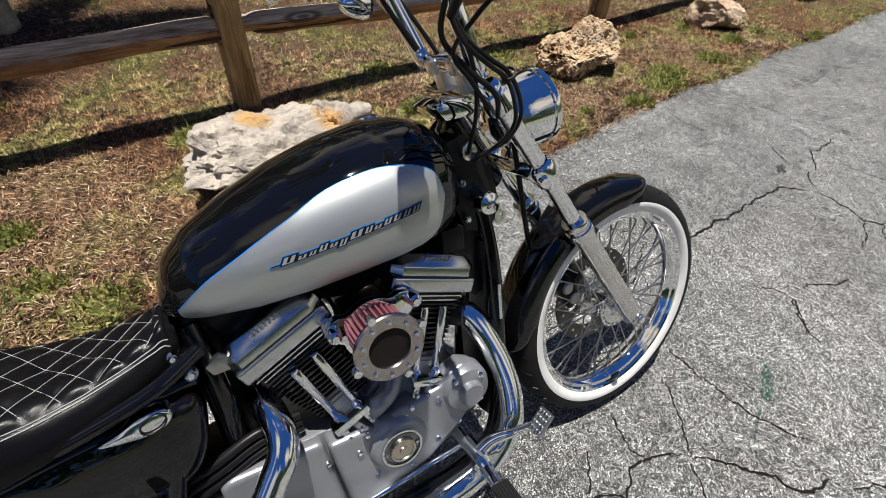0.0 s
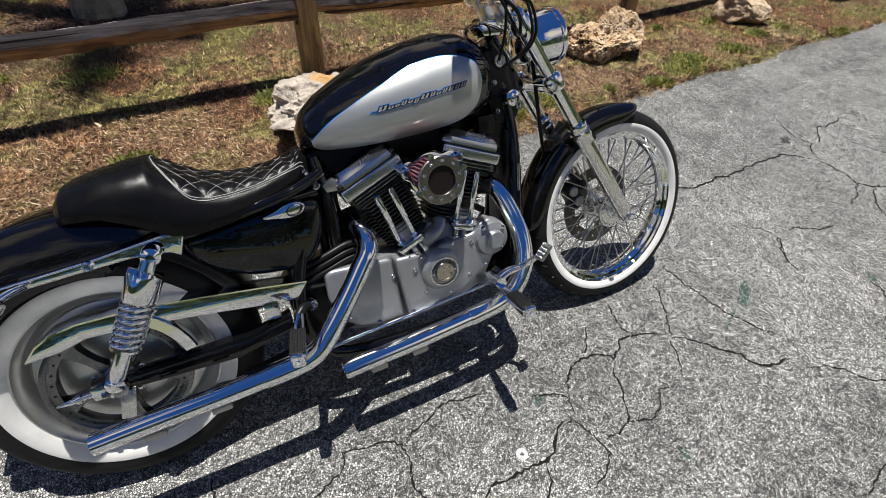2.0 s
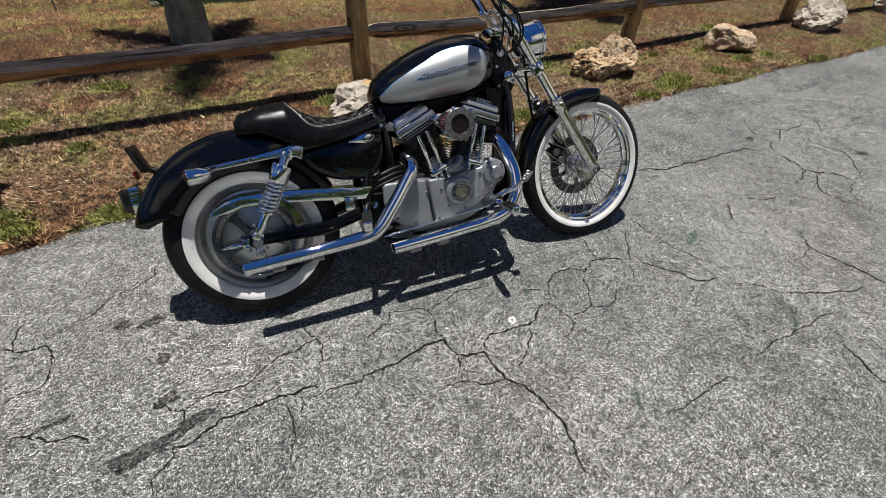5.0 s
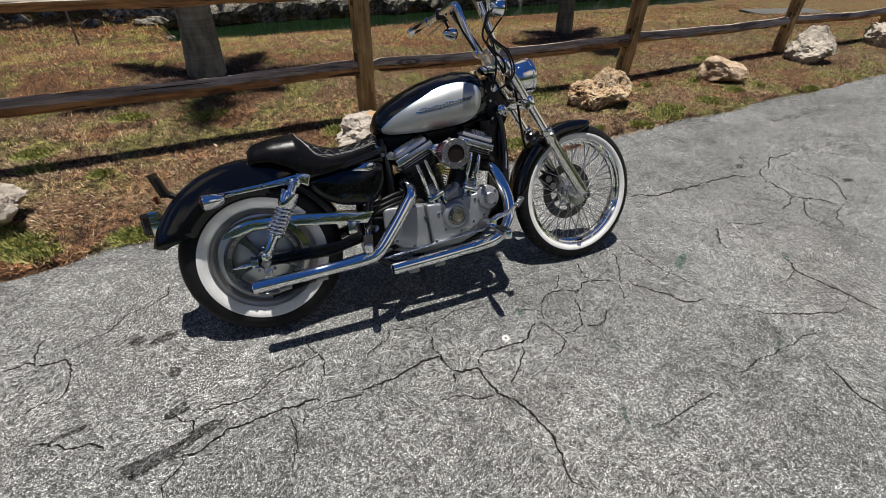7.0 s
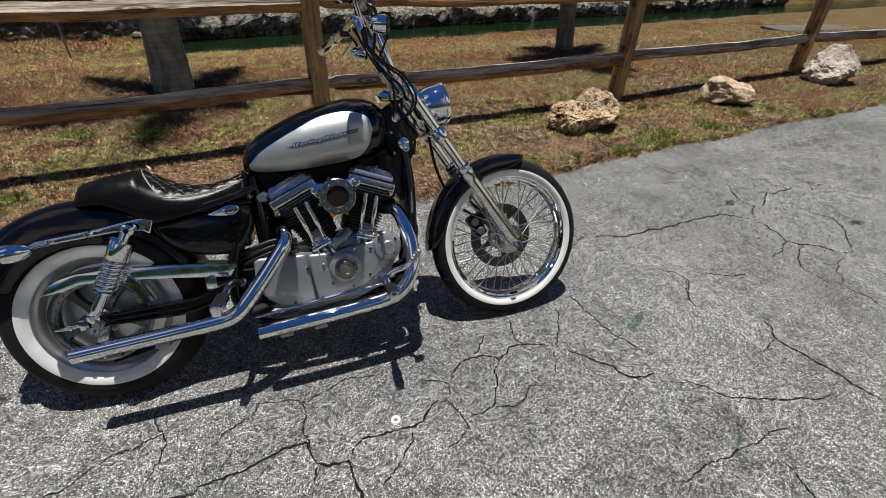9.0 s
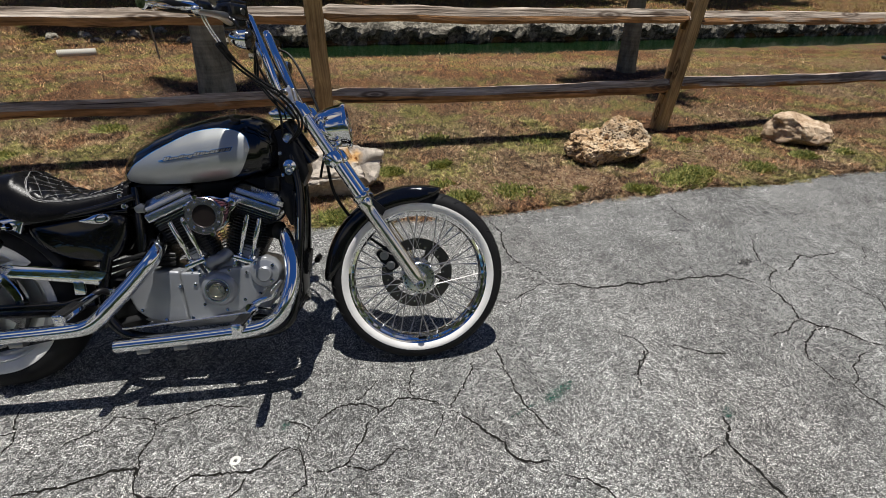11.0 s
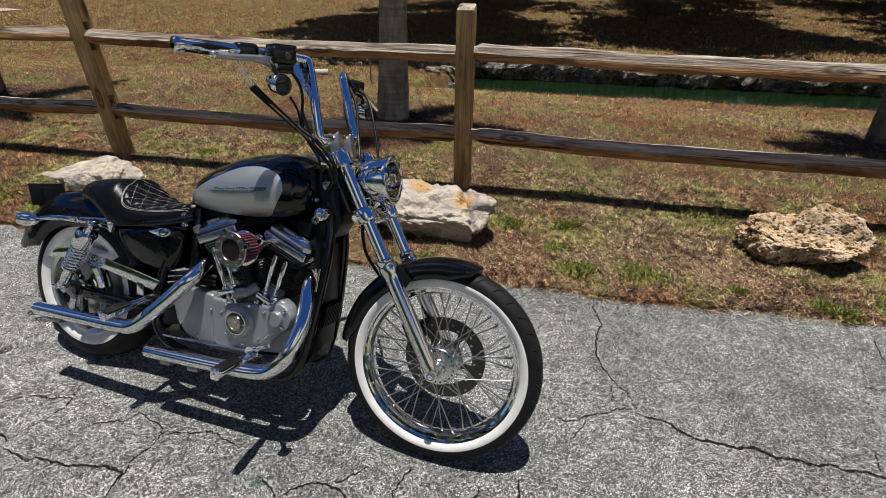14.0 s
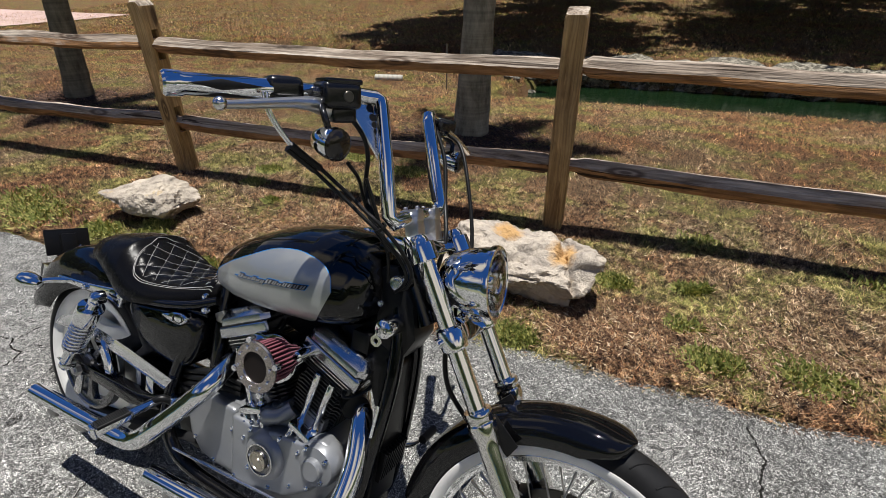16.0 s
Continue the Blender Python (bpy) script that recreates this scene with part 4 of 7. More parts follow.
# ---- boulders ----
def boulder(center, size, turn, seed, mat, label, planes, bumps=(), rough=0.13, pit=0.0, sub=5, heaps=(), clefts=()):
    """A stone: a ball cut by planes (normal, distance), swollen by bumps (direction, amount), raised by heaps (x, y, width, amount), split by clefts (normal, distance, width, depth), then broken up by noise."""
    bm = bmesh.new()
    bmesh.ops.create_icosphere(bm, subdivisions=sub, radius=1.0)
    cut = [(Vector(nrm).normalized(), d) for nrm, d in planes]
    swell = [(Vector(nrm).normalized(), amt, sharp) for nrm, amt, sharp in bumps]
    off = Vector((seed * 3.1, seed * 1.7, seed * 0.9))
    for v in bm.verts:
        dirn = v.co.normalized()
        p = v.co.copy()
        for nrm, amt, sharp in swell:
            p += dirn * amt * max(0.0, dirn.dot(nrm)) ** sharp
        wob = 0.12 * noise.noise(dirn * 1.7 + off)
        for nrm, d in cut:
            over = p.dot(nrm) - d - wob
            if over > 0:
                p -= nrm * over * 0.92
        upper = smooth01((p.z + 0.25) / 0.45)
        for hx, hy, wide, amt in heaps:
            p.z += upper * amt * math.exp(-(((p.x - hx) ** 2 + (p.y - hy) ** 2) / wide ** 2) ** 1.5)
        for nrm, d, wide, deep in clefts:
            away = (p.dot(Vector(nrm)) - d + 0.05 * noise.noise(p * 3 + off)) / wide
            p.z -= upper * deep * math.exp(-away * away)
        f = rough * noise.fractal(p * 2.3 + off, 0.9, 2.1, 7)
        f += 0.2 * rough * noise.ridged_multi_fractal(p * 2.0 + off, 0.8, 2.1, 5, 1.0, 2.0)
        f += 0.35 * rough * noise.fractal(p * 7.0 + off, 0.7, 2.1, 4)
        if pit:
            f -= pit * max(0.0, 0.34 - noise.voronoi(p * 4.2 + off)[0][0]) + pit * 0.6 * max(0.0, 0.3 - noise.voronoi(p * 9 + off)[0][0])
        p += dirn * f
        p.z = max(p.z, -0.7)
        v.co = Vector((p.x * size[0], p.y * size[1], (p.z + 0.66) * size[2]))
    moved(bm, pose(center[0], center[1], -0.01, 0, 0, turn))
    return thing("boulder", bm, mat, label, "boulder", "boulders along the fence", smooth=34)


boulder((0.485, 1.85), (0.405, 0.27, 0.228), 3, 3, CREAM_STONE, "cream limestone boulder with orange lichen beside the fence",
        [((0.06, -0.3, 0.95), 0.36), ((0.05, -0.72, 0.69), 0.58), ((0, -0.86, -0.5), 0.48), ((0.8, -0.1, -0.55), 0.74), ((-0.7, -0.2, -0.66), 0.66), ((-0.75, -0.1, 0.6), 0.8), ((0.2, 0.7, 0.6), 0.7)],
        [((-0.9, -0.1, 0.25), 0.12, 6), ((-0.1, -0.75, 0.3), 0.16, 10), ((0.8, -0.4, -0.1), 0.08, 8)], 0.14, sub=6,
        heaps=[(-0.5, 0.05, 0.38, 0.2), (0.22, 0.1, 0.34, 0.12), (0.8, -0.2, 0.24, 0.34)], clefts=[((0.97, 0.24, 0), 0.56, 0.06, 0.24)])
boulder((-1.94, 1.69), (0.3, 0.21, 0.195), 12, 11, WHITE_STONE, "pale white limestone boulder lying on the dry grass",
        [((-0.3, -0.15, 0.94), 0.56), ((0.75, 0, 0.62), 0.72), ((-0.5, -0.3, -0.8), 0.3), ((0, -0.65, -0.75), 0.46), ((0.7, -0.1, -0.65), 0.5), ((-0.25, -0.85, 0.4), 0.66)], [((-1, -0.1, 0.0), 0.42, 9), ((0.7, 0, 0.5), 0.15, 5)], 0.085, sub=6)
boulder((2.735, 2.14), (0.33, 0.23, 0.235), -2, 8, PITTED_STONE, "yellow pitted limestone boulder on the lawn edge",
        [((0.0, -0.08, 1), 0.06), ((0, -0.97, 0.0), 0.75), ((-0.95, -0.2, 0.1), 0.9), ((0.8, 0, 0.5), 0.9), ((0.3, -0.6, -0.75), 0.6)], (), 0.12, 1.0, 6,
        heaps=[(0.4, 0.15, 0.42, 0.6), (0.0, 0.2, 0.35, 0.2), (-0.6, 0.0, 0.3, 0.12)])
boulder((4.69, 2.28), (0.28, 0.22, 0.18), -14, 21, RUST_STONE, "rusty brown limestone boulder with a paler top by the fence",
        [((0.34, -0.2, 0.9), 0.56), ((-0.8, -0.5, 0.15), 0.62), ((0.15, -0.85, 0.45), 0.66), ((0.85, -0.2, 0.3), 0.85), ((0, -0.5, -0.8), 0.5)], (), 0.08, 0.0)
boulder((6.82, 2.55), (0.33, 0.27, 0.215), 10, 33, WHITE_STONE, "tall knobbly white limestone boulder near a post",
        [((-0.75, -0.1, 0.6), 0.72), ((0.8, -0.1, 0.55), 0.8), ((0, -0.7, -0.6), 0.6), ((0.8, 0, -0.5), 0.7), ((0, -0.85, 0.4), 0.78)], [((-0.05, 0, 1), 0.62, 8), ((0.65, 0, 0.6), 0.25, 6)], 0.15)
boulder((9.2, 2.75), (0.36, 0.28, 0.22), 40, 38, WHITE_STONE, "pale limestone boulder further along the fence",
        [((0, 0, 1), 0.6), ((0.6, -0.5, 0.5), 0.6), ((-0.7, -0.5, 0), 0.7)], (), 0.2)

# the far bank: one low, undercut ledge of dark pitted rock
ledge_xs = list(np.arange(-2.2, 20, 0.07))
profile = [(0.0, -0.72), (0.03, -0.58), (-0.02, -0.5), (-0.1, -0.42), (-0.13, -0.33), (-0.1, -0.24), (0.0, -0.17), (0.14, -0.12), (0.3, -0.1), (0.6, -0.1), (0.8, -0.3)]
lv = []
for dy, z in profile:
    for x in ledge_xs:
        y = 10.36 + 0.098 * x + dy - 0.16
        q = 0.16 * noise.fractal(Vector((2.2 * x, 2.2 * y, 3 * z)), 0.8, 2.1, 5)
        lv.append((x, y + q, z + 0.55 * q + 0.06 * noise.noise(Vector((0.8 * x, 5.0, 0)))))
w = len(ledge_xs)
ledge = new("rock_ledge", from_numpy("rock_ledge", lv, [(j * w + i, j * w + i + 1, (j + 1) * w + i + 1, (j + 1) * w + i) for j in range(len(profile) - 1) for i in range(w - 1)], SHORE_STONE))
tagged(ledge, "low dark rocky ledge edging the far side of the pond", "rock ledge", kind="structure")

shore = random.Random(4)
k = 0
for i in range(166):
    x = shore.uniform(-1.6, 14.0)
    y = 10.52 + 0.098 * x + shore.uniform(-0.1, 0.3)
    r = shore.uniform(0.05, 0.12)
    if i >= 150:
        x, y, r = shore.uniform(-4.5, -0.8), shore.uniform(8.6, 10.6), shore.uniform(0.05, 0.12)
    bm = bmesh.new()
    bmesh.ops.create_icosphere(bm, subdivisions=3, radius=1.0)
    off = Vector((i * 1.3, i * 0.7, 0))
    for v in bm.verts:
        q = v.co * (1 + 0.35 * noise.fractal(v.co * 1.6 + off, 1.0, 2.0, 4))
        v.co = Vector((q.x * r * 1.5, q.y * r, q.z * r * 0.8))
    moved(bm, pose(x, y, height(x, y) + 0.2 * r if i >= 150 else -0.45 + shore.uniform(-0.14, 0.2), 0, 0, shore.uniform(0, 180)))
    thing("shore_rock", bm, SHORE_STONE, "rough grey limestone rock at the pond's shore", "rock", "rocks of the shore", smooth=30)


# ---- palms and far trees ----
def bark_material(name, k):
    m = material(name, rough=0.9, spec=0.2)
    n = Nodes(m)
    p = n.co["Object"]
    a = n.noise(n.scaled(p, (6.0, 6.0, 2.0)), 1.6, 7.0, 0.65)
    c = n.ramp(a, (0.3, (0.1, 0.097, 0.075)), (0.5, (0.26, 0.255, 0.2)), (0.7, (0.4, 0.385, 0.31)))
    ringy = n.noise(n.scaled(p, (0.6, 0.6, 22.0)), 1.0, 3.0, 0.6)
    c = n.mix(1.0, c, n.ramp(ringy, (0.35, 0.72), (0.6, 1.05)), "MULTIPLY")
    n.set(Base_Color=n.mix(1.0, c, (k, k * 0.97, k * 0.92), "MULTIPLY"))
    n.bump(n.math("ADD", a, n.math("MULTIPLY", ringy, 0.6)), 0.6, 0.02)
    return m


PALM_BARK = bark_material("palm_bark", 1.0)
DARK_BARK = bark_material("dark_mottled_bark", 0.65)
BARK = material("tree_bark", (0.09, 0.065, 0.045), 0.9)
LEAF = leaf_material("tree_leaves", 1.0)
WOODS = leaf_material("woodland_leaves", 1.3)
LEAF.name = "tree_leaves"
for el_, c in zip([nd for nd in LEAF.node_tree.nodes if nd.type == "VALTORGB"][0].color_ramp.elements, ((0.02, 0.05, 0.01), (0.05, 0.09, 0.02), (0.1, 0.13, 0.035))):
    el_.color = (*c, 1)


def palm(x, y, lean_x, lean_y, r, tall, seed, label, fronds, flare=1.25, bark=None):
    rnd = random.Random(seed)
    ob = new("palm_tree")
    tagged(ob, label, "palm tree", "palms behind the fence")
    ob.matrix_basis = pose(x, y, height(x, y) - 0.05)
    n_ = 40
    pts = [Vector((lean_x * tall * t * (1.15 - 0.3 * t), lean_y * tall * t, tall * t)) for t in (i / n_ for i in range(n_ + 1))]
    rs = [r * (1 + (flare - 1) * math.exp(-i * tall / n_ * 2) - 0.22 * i / n_ + 0.02 * noise.noise(Vector((i * 0.8, seed, 0)))) for i in range(n_ + 1)]
    bm = tube(pts, rs, 24)
    for v in bm.verts:
        v.co += 0.012 * noise.noise(v.co * Vector((5, 5, 2)).x) * Vector((1, 1, 0))
    part("trunk", bm, bark or PALM_BARK, ob, "grey ringed palm trunk")
    top = pts[-1]
    bm = bmesh.new()
    for bearing in fronds:
        a = radians(bearing + rnd.uniform(-5, 5))
        rise = rnd.uniform(-0.1, 1.1)
        L = rnd.uniform(0.8, 1.6)
        rib = []
        for i in range(15):
            t = i / 14
            rib.append(top + Vector((math.cos(a) * L * t, math.sin(a) * L * t, 0.2 + rise * t - 1.5 * t * t)))
        side = Vector((-math.sin(a), math.cos(a), 0))
        for i in range(1, 15):
            d = (rib[i] - rib[i - 1]).normalized()
            for j in range(5):
                base = rib[i - 1].lerp(rib[i], j / 5)
                for s_ in (-1, 1):
                    ln = rnd.uniform(0.25, 0.6) * math.sin(math.pi * min(0.97, 0.12 + 0.85 * i / 15)) * rnd.uniform(0.8, 1.1)
                    tip = base + side * s_ * ln * 0.8 + d * ln * 0.55 + Vector((0, 0, -0.25 * ln - 0.1))
                    bm.faces.new([bm.verts.new(q) for q in (base, base + d * 0.045, tip)])
        for i in range(1, 15):
            bm.faces.new([bm.verts.new(q) for q in (rib[i - 1] - side * 0.018, rib[i - 1] + side * 0.018, rib[i] + side * 0.01, rib[i] - side * 0.01)])
    part("crown", bm, LEAF, ob, "arching green palm fronds", 0)
    return ob


palm(-0.62, 4.28, 0.02, 0.07, 0.15, 7.2, 1, "grey-trunked palm tree standing behind the fence", (8, 62, 140, 205, 262, 305), 1.3)
palm(4.48, 4.9, -0.065, 0.02, 0.108, 5.6, 2, "leaning grey-trunked palm tree behind the fence", (170, 285, 300, 95, 30), 1.25, DARK_BARK)
palm(-5.95, 3.83, 0.16, 0.02, 0.135, 5.0, 3, "leaning palm tree with a dark mottled base", (20, 80, 150, 215, 280, 330), 1.3, DARK_BARK)


def broad_tree(x, y, r, clear, seed, label, back=12.0):
    """A tree whose crown hangs out from its trunk towards the pond."""
    rnd = random.Random(seed)
    ob = new("tree")
    tagged(ob, label, "tree", "trees on the far bank")
    ob.matrix_basis = pose(x, y + back, height(x, y + back) - 0.05)
    part("trunk", tube([(0, 0, 0), (0.05, -0.02 * back, clear * 0.95), (0.0, -0.75 * back, clear + 1.4)], [0.24, 0.17, 0.12], 14, per=5), BARK, ob)
    rng = np.random.default_rng(seed)
    verts, faces = [], []
    for c in range(190):
        d = Vector((rnd.gauss(0, 1), rnd.gauss(0, 1), rnd.gauss(0, 0.55))).normalized() * r * rnd.uniform(0.25, 1.0)
        cc = Vector((0, -back * (1.0 if c < 120 else rnd.uniform(0.0, 0.8)), clear + (0.75 if c < 120 else 0.35) * r)) + Vector((d.x, d.y, d.z * 0.75))
        cr = r * rnd.uniform(0.16, 0.32)
        for _ in range(120):
            q = cc + Vector((rnd.gauss(0, 0.5), rnd.gauss(0, 0.5), rnd.gauss(0, 0.4))) * cr
            u = Vector((rnd.gauss(0, 1), rnd.gauss(0, 1), rnd.gauss(0, 1))).normalized() * 0.26
            v = u.orthogonal().normalized() * 0.14
            i = len(verts)
            verts += [tuple(q - u), tuple(q + v), tuple(q + u), tuple(q - v)]
            faces.append((i, i + 1, i + 2, i + 3))
    crown = new("crown", from_numpy("crown", verts, faces, LEAF))
    crown.parent = ob
    return ob


broad_tree(-2.9, 14.5, 4.2, 2.6, 5, "broad dark-leaved tree shading the far lawn")
broad_tree(5.4, 16.4, 3.9, 2.6, 6, "spreading leafy tree on the far bank")
broad_tree(14.0, 17.5, 3.6, 2.6, 7, "leafy tree casting a ragged shadow on the lawn")

PANEL = material("pale_concrete", (0.5, 0.47, 0.42), 0.85)
pn = Nodes(PANEL)
pn.set(Base_Color=pn.ramp(pn.noise(pn.co["Object"], 2.0, 6.0, 0.65), (0.3, (0.38, 0.36, 0.32)), (0.7, (0.58, 0.55, 0.5))))
far_wall = new("garden_wall")
tagged(far_wall, "pale concrete panel wall beyond the far lawn", "wall", kind="structure")
for i in range(14):
    x = 0.5 + 2.0 * i
    part("panel", box(1.96, 0.12, 1.9, pose(x, 29.5, height(x, 29.5) + 0.9), 0.02), PANEL, far_wall)

BRICK_PINK = material("pink_paving", (0.46, 0.27, 0.22), 0.85)
bp_ = Nodes(BRICK_PINK)
bp_.set(Base_Color=bp_.ramp(bp_.noise(bp_.co["Object"], 6.0, 5.0, 0.6), (0.3, (0.38, 0.25, 0.215)), (0.7, (0.53, 0.39, 0.345))))
drive = new("driveway", from_numpy("driveway", *sheet(list(np.linspace(-34, -18.6, 20)), list(np.linspace(8.6, 14.2, 14)), lambda x, y: height(x, y) + 0.035), BRICK_PINK))
tagged(drive, "pink paved driveway across the lawn", "driveway", kind="structure")
SLAB = material("grey_slab", (0.09, 0.087, 0.08), 0.9)
thing("concrete_slab", box(2.0, 0.6, 0.05, pose(11.0, 5.5, height(11.0, 5.5) + 0.015, 0, 0, -8), 0.015), SLAB, "flat grey concrete slab lying in the lawn", "slab")


# ---- the other side of the road: a green verge and the woods all round, seen in the chrome ----
VERGE = material("green_verge", rough=0.95, spec=0.2)
vn = Nodes(VERGE)
va = vn.noise(vn.co["Object"], 30.0, 6.0, 0.7)
vn.set(Base_Color=vn.mix(vn.ramp(vn.noise(vn.co["Object"], 0.7, 4.0), (0.4, 0.0), (0.6, 1.0)), vn.ramp(va, (0.3, (0.06, 0.08, 0.03)), (0.65, (0.16, 0.19, 0.08))), vn.ramp(va, (0.3, (0.085, 0.08, 0.05)), (0.65, (0.23, 0.21, 0.15)))))
verge = new("ground", from_numpy("verge", *sheet(stretch(-20, 20, 1.0, 300), list(np.linspace(-60, -5.6, 40)), lambda x, y: 0.01 + 0.05 * smooth01((-5.6 - y) / 0.5)), VERGE))
tagged(verge, "green grass verge across the road", "ground", kind="structure")

woods_rnd = random.Random(12)
verts, faces = [], []
for c in range(230):
    a = 2 * math.pi * c / 230
    dx, dy = math.cos(a), math.sin(a)
    near = 17.0 / max(0.37, -dy) if dy < 0 else 46.0
    R = min(46.0, near) + woods_rnd.uniform(0, 4)
    tall = woods_rnd.uniform(4.5, 9.5) * (1.0 if R < 40 else 1.2)
    wide = R * 0.045 + 0.5
    for _ in range(110):
        h = woods_rnd.uniform(0.1, 1.0) ** 0.8
        q = Vector((R * dx, R * dy, tall * h)) + Vector((woods_rnd.gauss(0, 1), woods_rnd.gauss(0, 1), woods_rnd.gauss(0, 0.3))) * wide * (1.15 - 0.6 * h)
        u = Vector((woods_rnd.gauss(0, 1), woods_rnd.gauss(0, 1), woods_rnd.gauss(0, 1))).normalized() * 0.5 * (R / 25)
        v = u.orthogonal().normalized() * 0.3 * (R / 25)
        i = len(verts)
        verts += [tuple(q - u), tuple(q + v), tuple(q + u), tuple(q - v)]
        faces.append((i, i + 1, i + 2, i + 3))
tagged(new("far_woods", from_numpy("far_woods", verts, faces, WOODS)), "dark leafy woods standing round the place", "woods", kind="stuff")

# ---- the motorcycle: x runs forward, y to its left, z up along its own leaning plane ----
bike = new("motorcycle")
tagged(bike, "black and silver cruiser motorcycle with whitewall tyres, leaning on its stand", "motorcycle")
bike.matrix_basis = pose(-0.6136, 0.3885, 0.0, 0, 0, -5.2) @ pose(0, 0, 0, -21.8)
FRONT, REAR = Vector((1.539, 0.022, 0.3555)), Vector((0.002, 0.0, 0.319))


def sub(parent, name, bm, mat, label="", smooth=38.0):
    return part(name, bm, mat, parent, label, smooth)


# -- front wheel
front_wheel = new("front_wheel")
front_wheel.parent = bike
front_wheel.matrix_basis = Matrix.Translation(FRONT) @ Matrix.Rotation(radians(2.0), 4, "Z")
AX = Matrix.Rotation(radians(90), 4, "X")
half = [(0.268, 0.026), (0.276, 0.037), (0.29, 0.043), (0.308, 0.045), (0.324, 0.041), (0.336, 0.03), (0.3425, 0.016), (0.345, 0.0)]
sub(front_wheel, "tyre", lathe(half + [(r, -h) for r, h in half[-2::-1]] + [(0.262, -0.018), (0.262, 0.018)], 96, AX, True), RUBBER, "black tyre")
wall_ring = [(0.2745, 0.037), (0.2765, 0.0392), (0.288, 0.0442), (0.299, 0.0463), (0.301, 0.0455), (0.3, 0.043), (0.287, 0.041)]
sub(front_wheel, "whitewall", lathe(wall_ring, 96, AX, True), WHITEWALL, "broad white tyre sidewall")
sub(front_wheel, "whitewall", lathe([(r, -h) for r, h in wall_ring], 96, AX, True), WHITEWALL, "broad white tyre sidewall")
rim = [(0.277, 0.036), (0.274, 0.038), (0.268, 0.036), (0.264, 0.029), (0.2555, 0.027), (0.252, 0.02), (0.246, 0.012), (0.2445, 0.0)]
rim_full = rim + [(r, -h) for r, h in rim[-2::-1]] + [(0.272, -0.03), (0.262, -0.02), (0.252, 0.0), (0.262, 0.02), (0.272, 0.03)]
sub(front_wheel, "rim", lathe(rim_full, 96, AX, True), CHROME, "chrome laced rim")
hub = sub(front_wheel, "hub", lathe([(0.0, 0.062), (0.02, 0.062), (0.022, 0.05), (0.027, 0.048), (0.03, 0.04), (0.062, 0.038), (0.064, 0.036), (0.064, 0.03), (0.04, 0.024), (0.031, 0.015), (0.031, -0.03), (0.05, -0.036), (0.05, -0.042), (0, -0.042)], 40, AX), BRUSHED, "polished alloy hub")
for k in range(20):
    a = 2 * math.pi * k / 20
    sub(hub, "hub_hole", lathe([(0.0, 0.0386), (0.0035, 0.0386), (0.0035, 0.037)], 8, AX @ Matrix.Translation((0.054 * math.cos(a), 0.054 * math.sin(a), 0))), SATIN)
tread = {s_: finish(moved(tube([Vector((0.3437, 0.0, 0.004 * s_)), Vector((0.3408, 0.018, 0.0168 * s_)), Vector((0.333, 0.032, 0.0315 * s_)), Vector((0.324, 0.038, 0.04 * s_))], 0.0022, 5, squash=0.5), AX), "tread_groove", SATIN, 0) for s_ in (1, -1)}
for k in range(36):
    for s_ in (1, -1):
        ob = part("tread_groove", tread[s_], SATIN, front_wheel)
        ob.matrix_basis = Matrix.Rotation(2 * math.pi * (k + 0.25 * s_) / 36, 4, "Y")
disc = sub(front_wheel, "brake_disc", lathe([(0.1, -0.05), (0.146, -0.05), (0.146, -0.055), (0.1, -0.055)], 64, AX, True), DISC_STEEL, "drilled steel brake disc")
for k in range(30):
    a = 2 * math.pi * k / 30
    r = (0.109, 0.123, 0.137)[k % 3]
    sub(disc, "disc_hole", lathe([(0.0, -0.0492), (0.0045, -0.0492), (0.0045, -0.0505)], 8, AX @ Matrix.Translation((r * math.cos(a), r * math.sin(a), 0))), BRUSHED)
carrier = sub(front_wheel, "disc_carrier", lathe([(0.05, -0.046), (0.066, -0.048), (0.066, -0.054), (0.05, -0.053)], 40, AX, True), BRUSHED)
web_me = finish(moved(loft([[Vector((r, y, h)) for y, h in ((-w_, -0.049), (w_, -0.049), (w_, -0.054), (-w_, -0.054))] for r, w_ in ((0.06, 0.016), (0.082, 0.009), (0.104, 0.015))]), AX), "disc_arm", DISC_STEEL)
for k in range(5):
    ob = part("disc_arm", web_me, DISC_STEEL, carrier)
    ob.matrix_basis = Matrix.Rotation(2 * math.pi * k / 5 + 0.2, 4, "Y")
spoke_me = {}
for side in (1, -1):
    for way in (1, -1):
        a = radians(58) * way
        p0 = Vector((0.056 * math.cos(0), 0.056 * math.sin(0), side * (0.034 if way > 0 else 0.03)))
        p1 = Vector((0.247 * math.cos(a * 0.62), 0.247 * math.sin(a * 0.62), side * 0.004))
        sp = join(tube([p0, p1], 0.0021, 6), tube([p1, p1 + (p0 - p1).normalized() * 0.022], 0.0034, 6))
        spoke_me[side, way] = finish(moved(sp, AX), "spoke", STEEL)
for k in range(40):
    side, way = (1, -1)[k % 2], (1, -1)[(k // 2) % 2]
    ob = part("spoke", spoke_me[side, way], CHROME, front_wheel)
    ob.matrix_basis = Matrix.Rotation(2 * math.pi * k / 40, 4, "Y")
sub(front_wheel, "valve_weight", box(0.034, 0.006, 0.01, pose(0.01, -0.036, -0.252), 0.002), SATIN)

